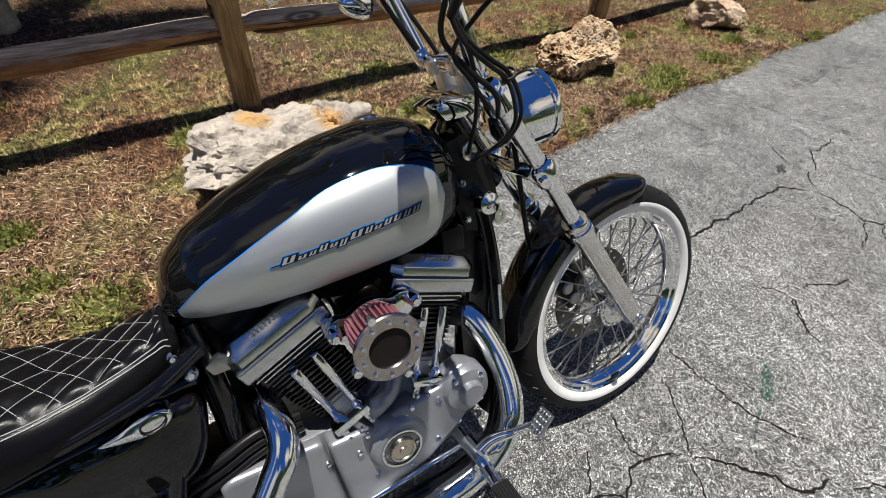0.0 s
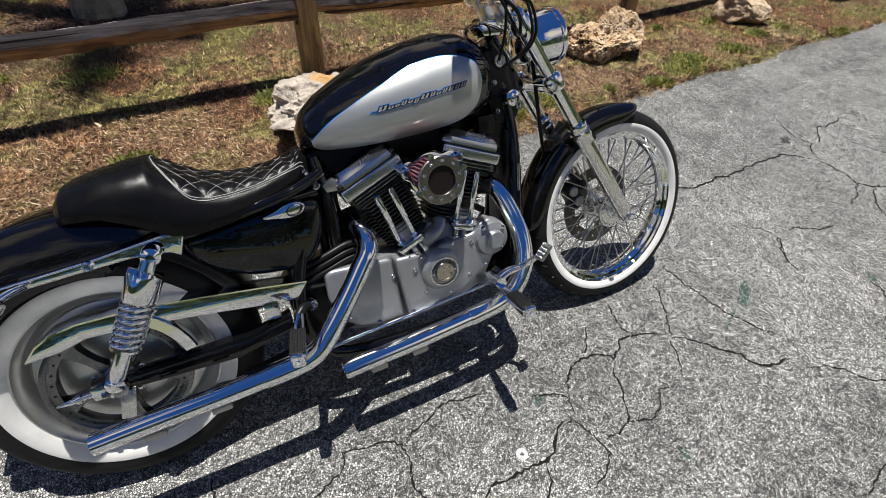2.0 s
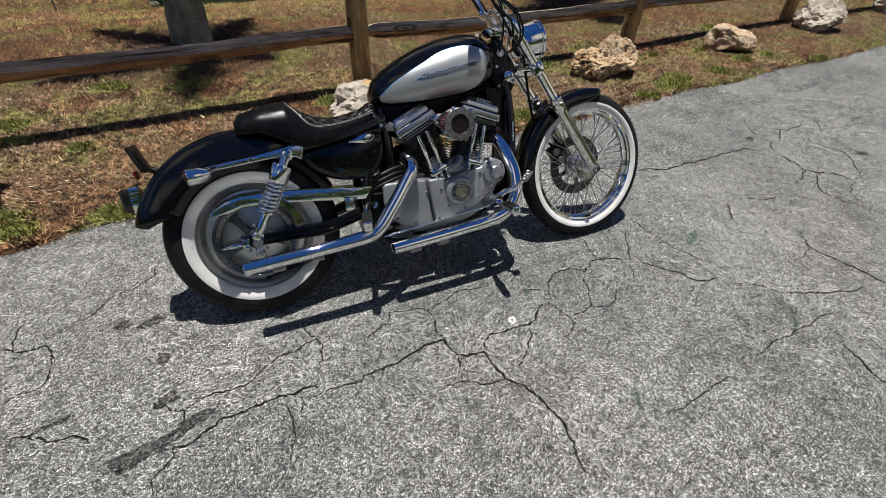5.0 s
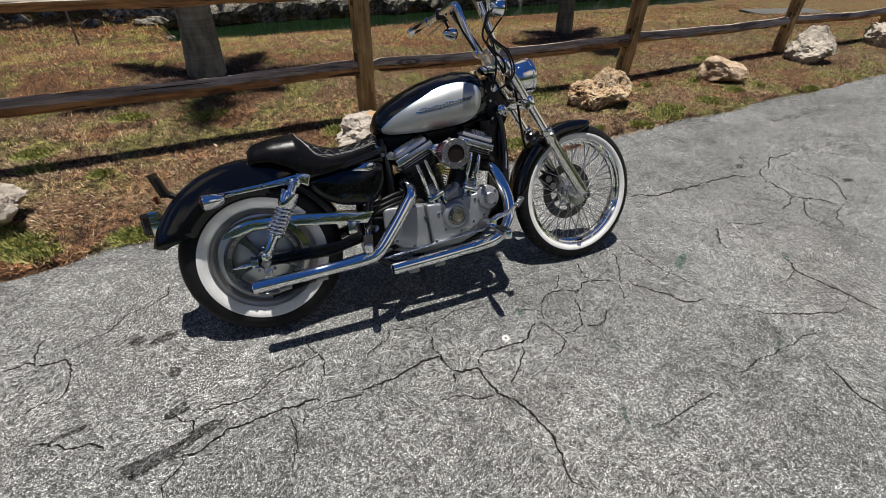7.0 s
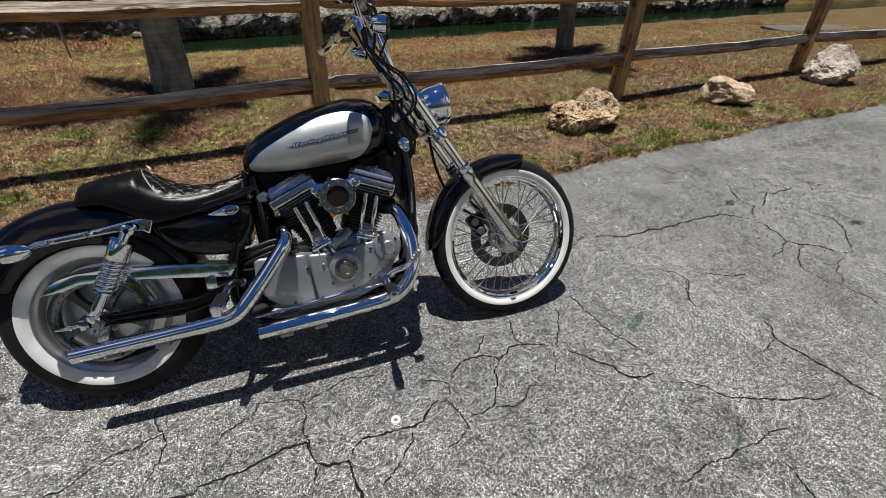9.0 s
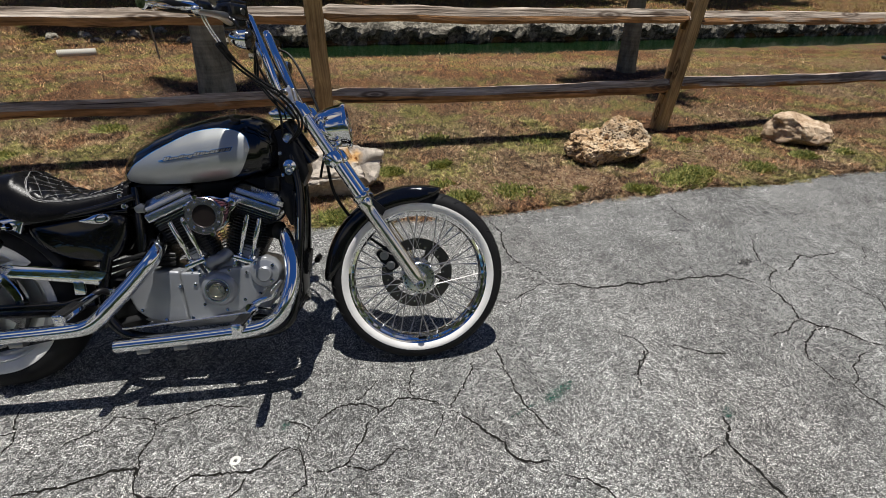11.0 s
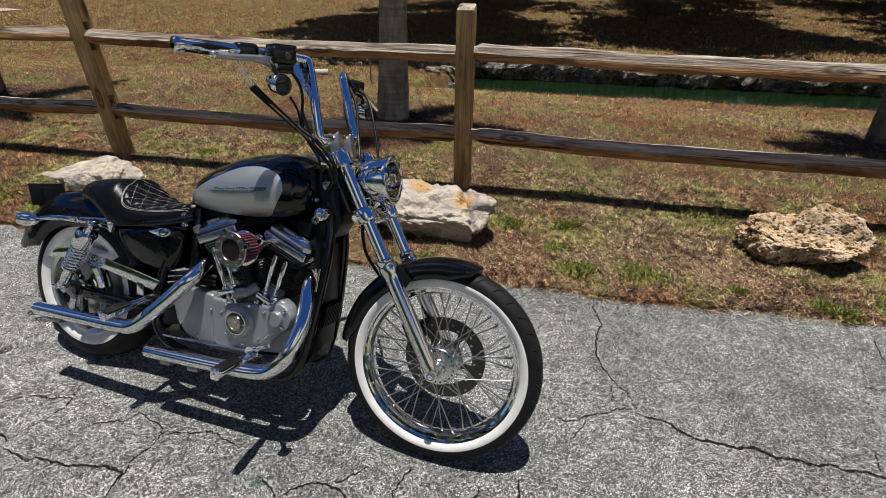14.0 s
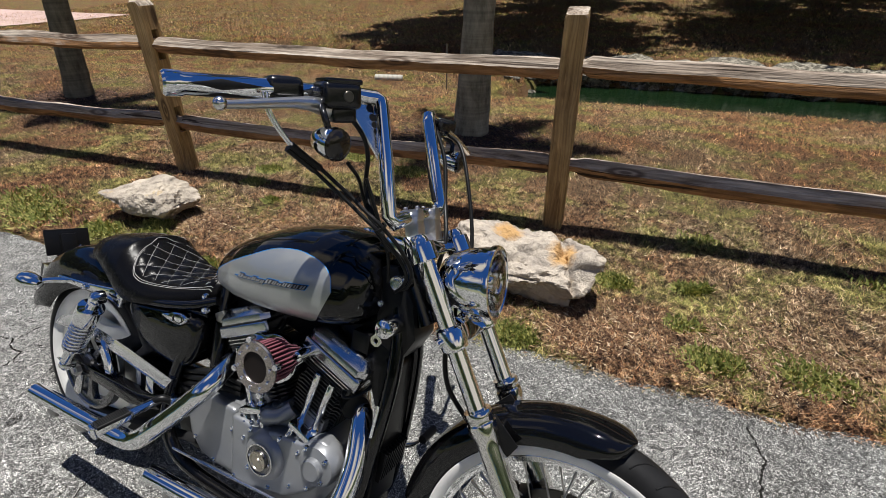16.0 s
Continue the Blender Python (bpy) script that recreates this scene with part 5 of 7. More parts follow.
# -- rear wheel
rear_wheel = new("rear_wheel")
rear_wheel.parent = bike
rear_wheel.matrix_basis = Matrix.Translation(REAR)
half = [(0.2, 0.052), (0.212, 0.064), (0.232, 0.073), (0.262, 0.077), (0.287, 0.07), (0.306, 0.052), (0.3175, 0.026), (0.3205, 0.0)]
sub(rear_wheel, "tyre", lathe(half + [(r, -h) for r, h in half[-2::-1]] + [(0.195, -0.03), (0.195, 0.03)], 96, AX, True), RUBBER, "wide black tyre")
wall_ring = [(0.21, 0.0655), (0.213, 0.068), (0.229, 0.075), (0.2465, 0.0785), (0.2495, 0.0775), (0.248, 0.074), (0.23, 0.07)]
sub(rear_wheel, "whitewall", lathe(wall_ring, 96, AX, True), WHITEWALL, "broad white tyre sidewall")
rim = [(0.216, 0.063), (0.213, 0.0665), (0.207, 0.066), (0.203, 0.06), (0.196, 0.056), (0.186, 0.05), (0.178, 0.035), (0.174, 0.0)]
sub(rear_wheel, "rim", lathe(rim + [(r, -h) for r, h in rim[-2::-1]] + [(0.208, -0.05), (0.19, 0.0), (0.208, 0.05)], 80, AX, True), WHEEL_ALLOY, "satin alloy rim")
sub(rear_wheel, "wheel_disc", lathe([(0.178, 0.03), (0.15, 0.036), (0.09, 0.042), (0.03, 0.045), (0.03, 0.03), (0.178, 0.015)], 64, AX, True), WHEEL_ALLOY, "solid cast alloy wheel disc")
pulley = sub(rear_wheel, "pulley", lathe([(0.138, 0.062), (0.15, 0.066), (0.152, 0.068), (0.152, 0.092), (0.149, 0.094), (0.142, 0.094), (0.138, 0.09), (0.122, 0.088), (0.12, 0.084), (0.12, 0.064)], 72, AX, True), DARK_ALLOY, "belt pulley")
for k in range(30):
    a = 2 * math.pi * k / 30
    sub(pulley, "pulley_hole", lathe([(0.0, 0.0896), (0.003, 0.0896), (0.003, 0.088)], 8, AX @ Matrix.Translation((0.13 * math.cos(a), 0.13 * math.sin(a), 0))), SATIN)
arm = finish(moved(loft([[Vector((x, y, h)) for x, y, h in ((r, -w_, 0.07), (r, w_, 0.07), (r, w_ * 0.7, 0.088), (r, -w_ * 0.7, 0.088))] for r, w_ in ((0.03, 0.017), (0.07, 0.013), (0.1, 0.016), (0.123, 0.026))]), AX), "pulley_arm", DARK_ALLOY)
for k in range(5):
    ob = part("pulley_arm", arm, DARK_ALLOY, pulley)
    ob.matrix_basis = Matrix.Rotation(2 * math.pi * k / 5 + 0.3, 4, "Y")
sub(pulley, "pulley_hub", lathe([(0, 0.1), (0.03, 0.1), (0.036, 0.094), (0.04, 0.06), (0, 0.06)], 32, AX), DARK_ALLOY)
for k in range(5):
    a = 2 * math.pi * k / 5 + 0.3
    sub(pulley, "pulley_bolt", moved(bolt((0.05 * math.cos(a), -0.088, 0.05 * math.sin(a)), 0.007, 0.006), Matrix()), CHROME)

# -- tank: one lofted shell
TANK = [(0.522, 0.045, 0.752, 0.8), (0.54, 0.07, 0.742, 0.838), (0.58, 0.099, 0.736, 0.872), (0.65, 0.127, 0.732, 0.91), (0.73, 0.146, 0.734, 0.944), (0.82, 0.157, 0.74, 0.97), (0.9, 0.16, 0.748, 0.983), (0.96, 0.151, 0.757, 0.98), (1.0, 0.129, 0.768, 0.967), (1.03, 0.096, 0.785, 0.945), (1.046, 0.057, 0.81, 0.915)]
tx = [q[0] for q in TANK]


def tank_at(x):
    from_x = lambda i: float(np.interp(x, tx, [q[i] for q in TANK]))
    return from_x(1), from_x(2), from_x(3)


def tank_half(x, z):
    wd, lo, hi = tank_at(x)
    c, h = lo + 0.42 * (hi - lo), (0.58 * (hi - lo) if z > lo + 0.42 * (hi - lo) else 0.42 * (hi - lo))
    e = 2.2 if z > c else 3.0
    return wd * max(0.0, 1 - min(1.0, abs((z - c) / h)) ** e) ** (1 / 2.1)


def tank_ring(x, n_=40):
    wd, lo, hi = tank_at(x)
    c = lo + 0.42 * (hi - lo)
    ring = []
    for k in range(n_):
        a = 2 * math.pi * k / n_
        sgn = math.sin(a)
        z = c + (hi - c if sgn > 0 else c - lo) * math.copysign(abs(sgn) ** 0.9, sgn)
        ring.append(Vector((x, math.copysign(tank_half(x, z), math.cos(a)), z)))
    return ring


stations = [float(v) for v in np.interp(np.linspace(0, 1, 46), np.linspace(0, 1, len(tx)), tx)]
tank = part("tank", loft([tank_ring(x) for x in stations]), BLACK, bike, "black teardrop fuel tank", 60)

# the silver side panels: a rounded teardrop outline laid on the shell
PANEL_TOP = [(0.545, 0.775), (0.588, 0.813), (0.645, 0.846), (0.68, 0.864), (0.718, 0.882), (0.788, 0.914), (0.857, 0.928), (0.905, 0.927), (0.945, 0.916), (0.967, 0.897), (0.976, 0.863)]
PANEL_LOW = [(0.545, 0.775), (0.549, 0.759), (0.575, 0.748), (0.63, 0.745), (0.7, 0.745), (0.765, 0.748), (0.83, 0.753), (0.891, 0.763), (0.93, 0.779), (0.958, 0.815), (0.976, 0.863)]
top_pts, low_pts = spline([(x, 0, z) for x, z in PANEL_TOP], 4), spline([(x, 0, z) for x, z in PANEL_LOW], 4)


def on_tank(x, z, lift, side):
    return Vector((x, side * (tank_half(x, z) + lift), z))


for side in (-1, 1):
    bm = bmesh.new()
    grid = []
    for a, b in zip(top_pts, low_pts):
        col = []
        for j in range(15):
            q = a.lerp(b, j / 14)
            col.append(bm.verts.new(on_tank(q.x, q.z, 0.0022, side)))
        grid.append(col)
    for A, B in zip(grid, grid[1:]):
        for j in range(14):
            bm.faces.new((A[j], B[j], B[j + 1], A[j + 1]))
    bmesh.ops.remove_doubles(bm, verts=bm.verts, dist=1e-5)
    panel = part("side_panel", bm, SILVER, tank, "silver metallic painted side panel", 60)
    rimline = [on_tank(q.x, q.z, 0.002, side) for q in top_pts]
    part("pinstripe", tube(rimline, 0.0008, 6, False), BLUE, tank, "blue pinstripe", 60)

part("filler_cap", lathe([(0, 0.016), (0.022, 0.014), (0.03, 0.008), (0.032, 0.0), (0.032, -0.012)], 28, pose(0.93, 0.06, 0.966, -16)), CHROME, tank, "chrome filler cap")


# -- fenders
def fender(center, R, a0, a1, half_w, skirt, n_=40, lip=0.004, tip=False):
    """A curved sheet with turned-down sides, drawn round the wheel's axle."""
    rings = []
    sec = []
    for k in range(17):
        t = k / 16 * 2 - 1
        w_ = half_w * math.copysign(min(1.0, abs(t) * 1.25) ** 0.8, t)
        drop = skirt * max(0.0, (abs(t) - 0.55) / 0.45) ** 1.4 + 0.02 * t * t
        sec.append((w_, -drop))
    inner = [(w_ * 0.965, d - lip) for w_, d in reversed(sec)]
    for k in range(n_ + 1):
        a = radians(a0 + (a1 - a0) * k / n_)
        u = Vector((math.cos(a), 0, math.sin(a)))
        end = min(k, n_ - k) / n_
        pinch = 0.86 + 0.14 * min(1, end * 9) ** 0.5
        if tip:
            s_ = min(1.0, end * 13)
            pinch = 0.2 + 0.8 * math.sqrt(1 - (1 - s_) ** 2)
        rings.append([center + u * (R + d * (0.35 + 0.65 * min(1, end * 7))) + Vector((0, w_ * pinch, 0)) for w_, d in sec + inner])
    return loft(rings)


part("front_fender", fender(FRONT, 0.367, 181, 75, 0.058, 0.04, 56, tip=True), BLACK, bike, "glossy black front fender", 50)
part("rear_fender", fender(REAR, 0.396, 62, 163, 0.103, 0.115), BLACK, bike, "glossy black rear fender", 50)

# -- seat
SEAT = [(0.012, 0.085, 0.69, 0.742), (0.03, 0.105, 0.7, 0.765), (0.09, 0.122, 0.7, 0.78), (0.15, 0.133, 0.675, 0.789), (0.195, 0.138, 0.645, 0.793), (0.235, 0.14, 0.632, 0.765), (0.28, 0.139, 0.632, 0.738), (0.34, 0.132, 0.642, 0.722), (0.4, 0.115, 0.655, 0.722), (0.46, 0.092, 0.668, 0.735), (0.51, 0.07, 0.685, 0.752), (0.527, 0.055, 0.7, 0.748)]
sx_ = [q[0] for q in SEAT]


def seat_at(x):
    return tuple(float(np.interp(x, sx_, [q[i] for q in SEAT])) for i in (1, 2, 3))


def seat_top(x, y):
    wd, lo, hi = seat_at(x)
    t = min(1.0, abs(y) / wd)
    return hi - (hi - lo) * (1 - (1 - t ** 3.2) ** 0.5) * 0.9 - 0.012 * (1 - t) * (0.2 < x < 0.5)


rings = []
for x in np.interp(np.linspace(0, 1, 50), np.linspace(0, 1, len(sx_)), sx_):
    wd, lo, hi = seat_at(float(x))
    ring = [Vector((float(x), wd * t, seat_top(float(x), wd * t))) for t in np.sin(np.linspace(-math.pi / 2, math.pi / 2, 25))]
    ring += [Vector((float(x), wd * 0.97 * t, lo - 0.002)) for t in np.linspace(1, -1, 9)]
    rings.append(ring)
LEATHER = material("black_leather", (0.004, 0.004, 0.0045), 0.36, 0.0, 0.15)
ln_ = Nodes(LEATHER)
ln_.bump(ln_.voronoi(ln_.co["Object"], 420.0, "DISTANCE_TO_EDGE"), 0.25, 0.001)
ln_.set(Roughness=ln_.ramp(ln_.noise(ln_.co["Object"], 20.0, 4.0), (0.3, 0.2), (0.7, 0.32)))
seat = part("seat", loft(rings), LEATHER, bike, "black leather saddle with a quilted white-stitched top", 60)
# the quilted inset: diamonds that swell between the stitches
q0, q1 = 0.2, 0.515


def quilt_half(x):
    t = (x - q0) / (q1 - q0)
    return min(0.118 * math.sin(math.pi * min(1, 0.5 * (t * 4.5) ** 0.8)) if t < 0.22 else 9, 0.118 * (1 - 0.5 * max(0, (t - 0.3) / 0.7) ** 1.2)) if t > 0 else 0.0


def quilt_point(x, y, lift):
    return Vector((x, y, seat_top(x, y) + lift))


D = 0.0245
bm = bmesh.new()
cols = []
for i in range(91):
    x = q0 + 0.002 + (q1 - q0 - 0.002) * i / 90
    hw = quilt_half(x)
    col = []
    for j in range(61):
        y = hw * (j / 30 - 1)
        a, b = (x + y * 0.85) / D, (x - y * 0.85) / D
        puff = (abs(math.sin(math.pi * a / 2)) * abs(math.sin(math.pi * b / 2))) ** 0.55
        col.append(bm.verts.new(quilt_point(x, y, 0.0015 + 0.0055 * puff * min(1, 12 * (1 - abs(j / 30 - 1))))))
    cols.append(col)
for A, B in zip(cols, cols[1:]):
    for j in range(60):
        bm.faces.new((A[j], B[j], B[j + 1], A[j + 1]))
part("quilted_inset", bm, LEATHER, seat, "diamond-quilted black leather inset", 80)
THREAD = material("white_thread", (0.36, 0.35, 0.34), 0.7)
for s_ in (-1, 1):
    for k in range(1, 16):
        run = []
        for i in range(60):
            y = -0.12 + 0.24 * i / 59
            x = 2 * D * k - s_ * y * 0.85
            if q0 + 0.006 < x < q1 - 0.004 and abs(y) < quilt_half(x) - 0.003:
                run.append(quilt_point(x, y, 0.0028))
        if len(run) > 3:
            part("stitch_line", tube(run, 0.00048, 5), THREAD, seat, "white stitching")
edge_pts = [quilt_point(x, -quilt_half(x), 0.003) for x in np.linspace(q1, q0 + 0.0015, 50)] + [quilt_point(x, quilt_half(x), 0.003) for x in np.linspace(q0 + 0.0015, q1, 50)]
for drop in (0.0, 0.004):
    ring_pts = [quilt_point(q.x - 0.5 * drop * (abs(q.y) < 0.1 and q.x < 0.23), q.y + math.copysign(drop, q.y), 0.0012) for q in edge_pts]
    part("piping", tube(ring_pts, 0.0009, 6), THREAD, seat, "white border stitching")
for s_ in (1,):
    part("seam", tube([quilt_point(x, s_ * 0.6 * seat_at(x)[0], 0.0008) for x in np.linspace(0.025, 0.2, 24)], 0.0006, 5), THREAD, seat, "fine pale seam stitching")

# -- engine: two finned cylinders in a narrow vee over a silver case
CRANK = Vector((0.828, 0.0, 0.32))
CASE_SIDE = [(0.5, 0.362), (0.502, 0.437), (0.52, 0.447), (0.644, 0.44), (0.689, 0.438), (0.759, 0.438), (0.775, 0.424), (0.84, 0.45), (0.93, 0.455), (0.95, 0.478), (0.985, 0.488), (1.018, 0.472), (1.031, 0.435), (1.01, 0.39), (0.961, 0.335), (0.885, 0.286), (0.8, 0.262), (0.697, 0.25), (0.625, 0.246), (0.567, 0.256), (0.52, 0.3)]
case = part("crankcase", prism([(0.505, 0.43), (0.6, 0.44), (0.76, 0.44), (0.79, 0.47), (0.93, 0.47), (1.0, 0.45), (1.03, 0.38), (0.97, 0.27), (0.85, 0.225), (0.65, 0.215), (0.53, 0.25)], -0.075, 0.08, 0.01), CASE, bike, "silver-painted crankcase")
sprocket_cover = part("sprocket_cover", prism([q for q in CASE_SIDE if q[0] < 0.69] [0:4] + [(0.684, 0.438), (0.7, 0.25)] + [q for q in CASE_SIDE[-5:] if q[0] < 0.69], -0.102, -0.07, 0.012, 3), CASE, case, "silver-painted sprocket cover")
cam_cover = part("cam_cover", prism([(0.69, 0.438), (0.759, 0.436), (0.775, 0.424), (0.835, 0.446), (0.93, 0.455), (0.95, 0.478), (0.985, 0.488), (1.018, 0.472), (1.031, 0.435), (1.01, 0.39), (0.961, 0.335), (0.885, 0.286), (0.8, 0.262), (0.706, 0.25)], -0.118, -0.07, 0.012, 3), CASE, case, "silver-painted cam cover")
part("cover_boss", lathe([(0, 0.022), (0.05, 0.022), (0.056, 0.018), (0.066, 0.0), (0.066, -0.02)], 40, axle(0.82, -0.112, 0.373)), CASE, case)
BRASS = metal_material("brassy_polished_alloy", (0.5, 0.455, 0.38), 0.28, 0.1)
badge = part("timing_cover", lathe([(0, 0.0275), (0.025, 0.0275), (0.026, 0.026), (0.038, 0.026), (0.041, 0.024), (0.041, 0.018)], 40, axle(0.82, -0.112, 0.373)), DARK_ALLOY, case, "round dark timing cover")
part("timing_ring", lathe([(0, 0.0), (0.024, 0.0), (0.026, 0.002), (0.026, 0.006), (0.022, 0.006), (0.021, 0.004), (0.008, 0.004), (0.007, 0.006), (0, 0.006)], 36, axle(0.82, -0.1394, 0.373)), BRASS, case, "polished centre of the timing cover")
part("timing_ring", lathe([(0.039, 0.0), (0.043, 0.0), (0.043, 0.0045), (0.039, 0.0045)], 40, axle(0.82, -0.135, 0.373), True), BRUSHED, case)
for a in (0, 180):
    part("timing_screw", bolt((0.82 + 0.033 * math.cos(radians(a)), -0.138, 0.373 + 0.033 * math.sin(radians(a))), 0.004, 0.003), CHROME, case)
part("front_dome", lathe([(0, 0.05), (0.024, 0.05), (0.027, 0.047), (0.028, 0.036), (0.048, 0.03), (0.054, 0.018), (0.056, -0.01)], 36, axle(0.985, -0.1, 0.428)), CASE, case, "domed gearcase boss")
for x, z in [(0.682, 0.384), (0.741, 0.392), (0.766, 0.318), (0.841, 0.325 - 0.03), (0.906, 0.33), (0.86, 0.44), (0.92, 0.43), (0.762, 0.425), (0.622, 0.262), (0.955, 0.467), (1.014, 0.457), (1.009, 0.401), (0.96, 0.352), (0.545, 0.3), (0.72, 0.27)]:
    part("case_bolt", bolt((x, -0.1 if x < 0.69 else (-0.132 if x > 0.945 and z > 0.39 else -0.116), z), 0.007, 0.007), CHROME, case)
part("oil_line", tube([(0.79, -0.085, 0.45), (0.8, -0.1, 0.47), (0.83, -0.09, 0.48), (0.85, -0.07, 0.5)], 0.02, 14, per=5), CASE, case)
part("oil_filter", lathe([(0, 0.05), (0.03, 0.048), (0.036, 0.04), (0.036, -0.05), (0, -0.05)], 28, pose(1.06, 0.0, 0.3, 0, 70)), BLACK, bike, "black oil filter")

part("engine_saddle", prism([(0.735, 0.43), (0.7, 0.5), (0.74, 0.525), (0.79, 0.475), (0.812, 0.5), (0.845, 0.5), (0.862, 0.478), (0.91, 0.525), (0.955, 0.505), (0.935, 0.43)], -0.072, -0.02, 0.006, 2), CASE, case, "grey cast saddle between the cylinders")
CYL = {"rear": Matrix.Translation(CRANK) @ Matrix.Rotation(radians(-24.5), 4, "Y"), "front": Matrix.Translation(CRANK) @ Matrix.Rotation(radians(20.5), 4, "Y")}


def fin_plate(hx, hy, t, r=0.02):
    bm = box(2 * hx, 2 * hy, t)
    corner = [e for e in bm.edges if abs(e.verts[0].co.z - e.verts[1].co.z) > t / 2]
    bmesh.ops.bevel(bm, geom=corner, offset=r, segments=3, affect="EDGES")
    return bm


FIN = material("black_fin_paint", (0.014, 0.014, 0.015), 0.4)
fin_me = finish(fin_plate(0.074, 0.08, 0.0035), "cooling_fin", FIN, 30)
head_me = finish(fin_plate(0.084, 0.084, 0.0026, 0.014), "head_fin", POLISHED, 30)
dull_me = finish(fin_plate(0.084, 0.084, 0.0026, 0.014), "head_fin", FIN, 30)
for key, M in CYL.items():
    cyl = part("cylinder", moved(lathe([(0, 0.13), (0.052, 0.13), (0.056, 0.335), (0, 0.335)], 32), M), FIN, bike, "black finned cylinder")
    for k in range(14):
        ob = part("cooling_fin", fin_me, FIN, cyl)
        ob.matrix_basis = M @ pose(0, 0, 0.178 + 0.0112 * k)
        f = 0.86 + 0.14 * min(1, k / 7)
        ob.scale = (f, f, 1)
    head = part("cylinder_head", moved(box(0.15, 0.15, 0.05, pose(0, 0, 0.348)), M), FIN, bike, "cylinder head with bright fin edges")
    for k in range(4):
        ob = part("head_fin", head_me if k > 1 else dull_me, POLISHED, head)
        ob.matrix_basis = M @ pose(0, 0, 0.322 + 0.0095 * k)
        ob.scale = (0.95 + 0.017 * k, 0.97 + 0.01 * k, 1)
    rocker = part("rocker_box", moved(box(0.18, 0.182, 0.032, pose(0, 0, 0.3745), 0.007, 3), M), ROCKER, bike, "satin alloy rocker box")
    part("rocker_gasket", moved(fin_plate(0.0885, 0.0895, 0.003, 0.014), M @ pose(0, 0, 0.3915)), FIN, rocker)
    lid_line = [(-0.09, -0.072), (-0.072, -0.09), (0.072, -0.09), (0.09, -0.072), (0.09, 0.072), (0.072, 0.09), (-0.072, 0.09), (-0.09, 0.072)]
    part("rocker_lid", moved(loft([[Vector((x * s_, y * s_, z)) for x, y in lid_line] for z, s_ in ((0.3925, 0.985), (0.394, 1.0), (0.409, 1.0), (0.412, 0.985), (0.43, 0.84), (0.4335, 0.79))]), M), ROCKER, rocker, "bevelled rocker box lid", 40)
    for sgn in (-1, 1):
        for k in range(7):
            part("lid_rib", moved(box(0.0045, 0.02, 0.008, pose(-0.026 + 0.0085 * k, sgn * 0.078, 0.424, 50 * sgn), 0.0012, 1), M), POLISHED, rocker)
    for x in (-0.06, -0.02, 0.045, 0.07):
        part("rocker_bolt", bolt(M @ Vector((x, -0.055, 0.425)), 0.006, 0.007, M.to_3x3() @ Vector((0, 0, 1))), CHROME, rocker)
    part("spark_lead", tube([M @ Vector(q) for q in ((0.05, -0.07, 0.34), (0.075, -0.095, 0.335), (0.1, -0.05, 0.36), (0.095, 0.03, 0.43))], 0.004, 8, per=6), CABLE, bike, "black spark plug lead")

TUBES = {"rear": (((0.728, -0.052, 0.455), (0.672, -0.092, 0.615)), ((0.768, -0.058, 0.472), (0.712, -0.088, 0.63))),
         "front": (((0.888, -0.052, 0.475), (0.932, -0.084, 0.635)), ((0.93, -0.056, 0.466), (0.972, -0.08, 0.62)))}
for key, pair in TUBES.items():
    for p, q in pair:
        p, q = Vector((p[0], p[1] - 0.03, p[2])), Vector((q[0], q[1] - 0.005, q[2]))
        L = (q - p).length
        part("pushrod_tube", lathe([(0, 0), (0.0115, 0), (0.0125, 0.004), (0.0125, 0.02), (0.0078, 0.024), (0.0078, L * 0.42), (0.0098, L * 0.45), (0.0098, L - 0.01), (0.0085, L - 0.006), (0.0085, L), (0, L)], 16, along(p, q)), CHROME, bike, "chrome pushrod tube")
    c = (Vector(pair[0][0]) + Vector(pair[1][0])) / 2
    tilt = -24.5 if key == "rear" else 20.5
    block = part("lifter_block", moved(box(0.078, 0.06, 0.02, pose(0, 0, 0.008), 0.006), Matrix.Translation((c.x, -0.082, c.z - 0.004)) @ Matrix.Rotation(radians(tilt), 4, "Y")), CHROME, bike, "chrome lifter block")
    for dx in (-0.026, 0.0, 0.026):
        part("lifter_foot", moved(box(0.014, 0.05, 0.045, pose(dx, 0.002, -0.022), 0.004), Matrix.Translation((c.x, -0.085, c.z - 0.004)) @ Matrix.Rotation(radians(tilt), 4, "Y")), CHROME if dx else CASE, block)
        part("lifter_bolt", bolt(Matrix.Translation((c.x, -0.082, c.z - 0.004)) @ Matrix.Rotation(radians(tilt), 4, "Y") @ Vector((dx, -0.03, -0.02)), 0.005, 0.005), CHROME, block)

# -- air cleaner: a round pleated filter between chrome plates
AC = Vector((0.822, -0.1, 0.645))
plate_pts = []
for k in range(48):
    a = 2 * math.pi * k / 48
    r = 0.06 + 0.0
    for b, amt in ((160, 0.03), (28, 0.032), (270, 0.006)):
        d = abs((math.degrees(a) - b + 180) % 360 - 180)
        r += amt * max(0, 1 - (d / 26) ** 2)
    plate_pts.append((AC.x + r * math.cos(a), AC.z + r * math.sin(a)))
cleaner = part("air_cleaner", prism(plate_pts, -0.118, -0.1, 0.003), CHROME, bike, "chrome air cleaner with a red pleated filter")
RED = material("red_filter_cloth", (0.03, 0.003, 0.006), 0.6)
part("filter", lathe([(0.046, 0.0), (0.046, 0.062)], 40, axle(AC.x, -0.117, AC.z)), RED, cleaner, "red pleated filter")
pleat_cloth = material("pale_red_pleat", (0.17, 0.05, 0.07), 0.6)
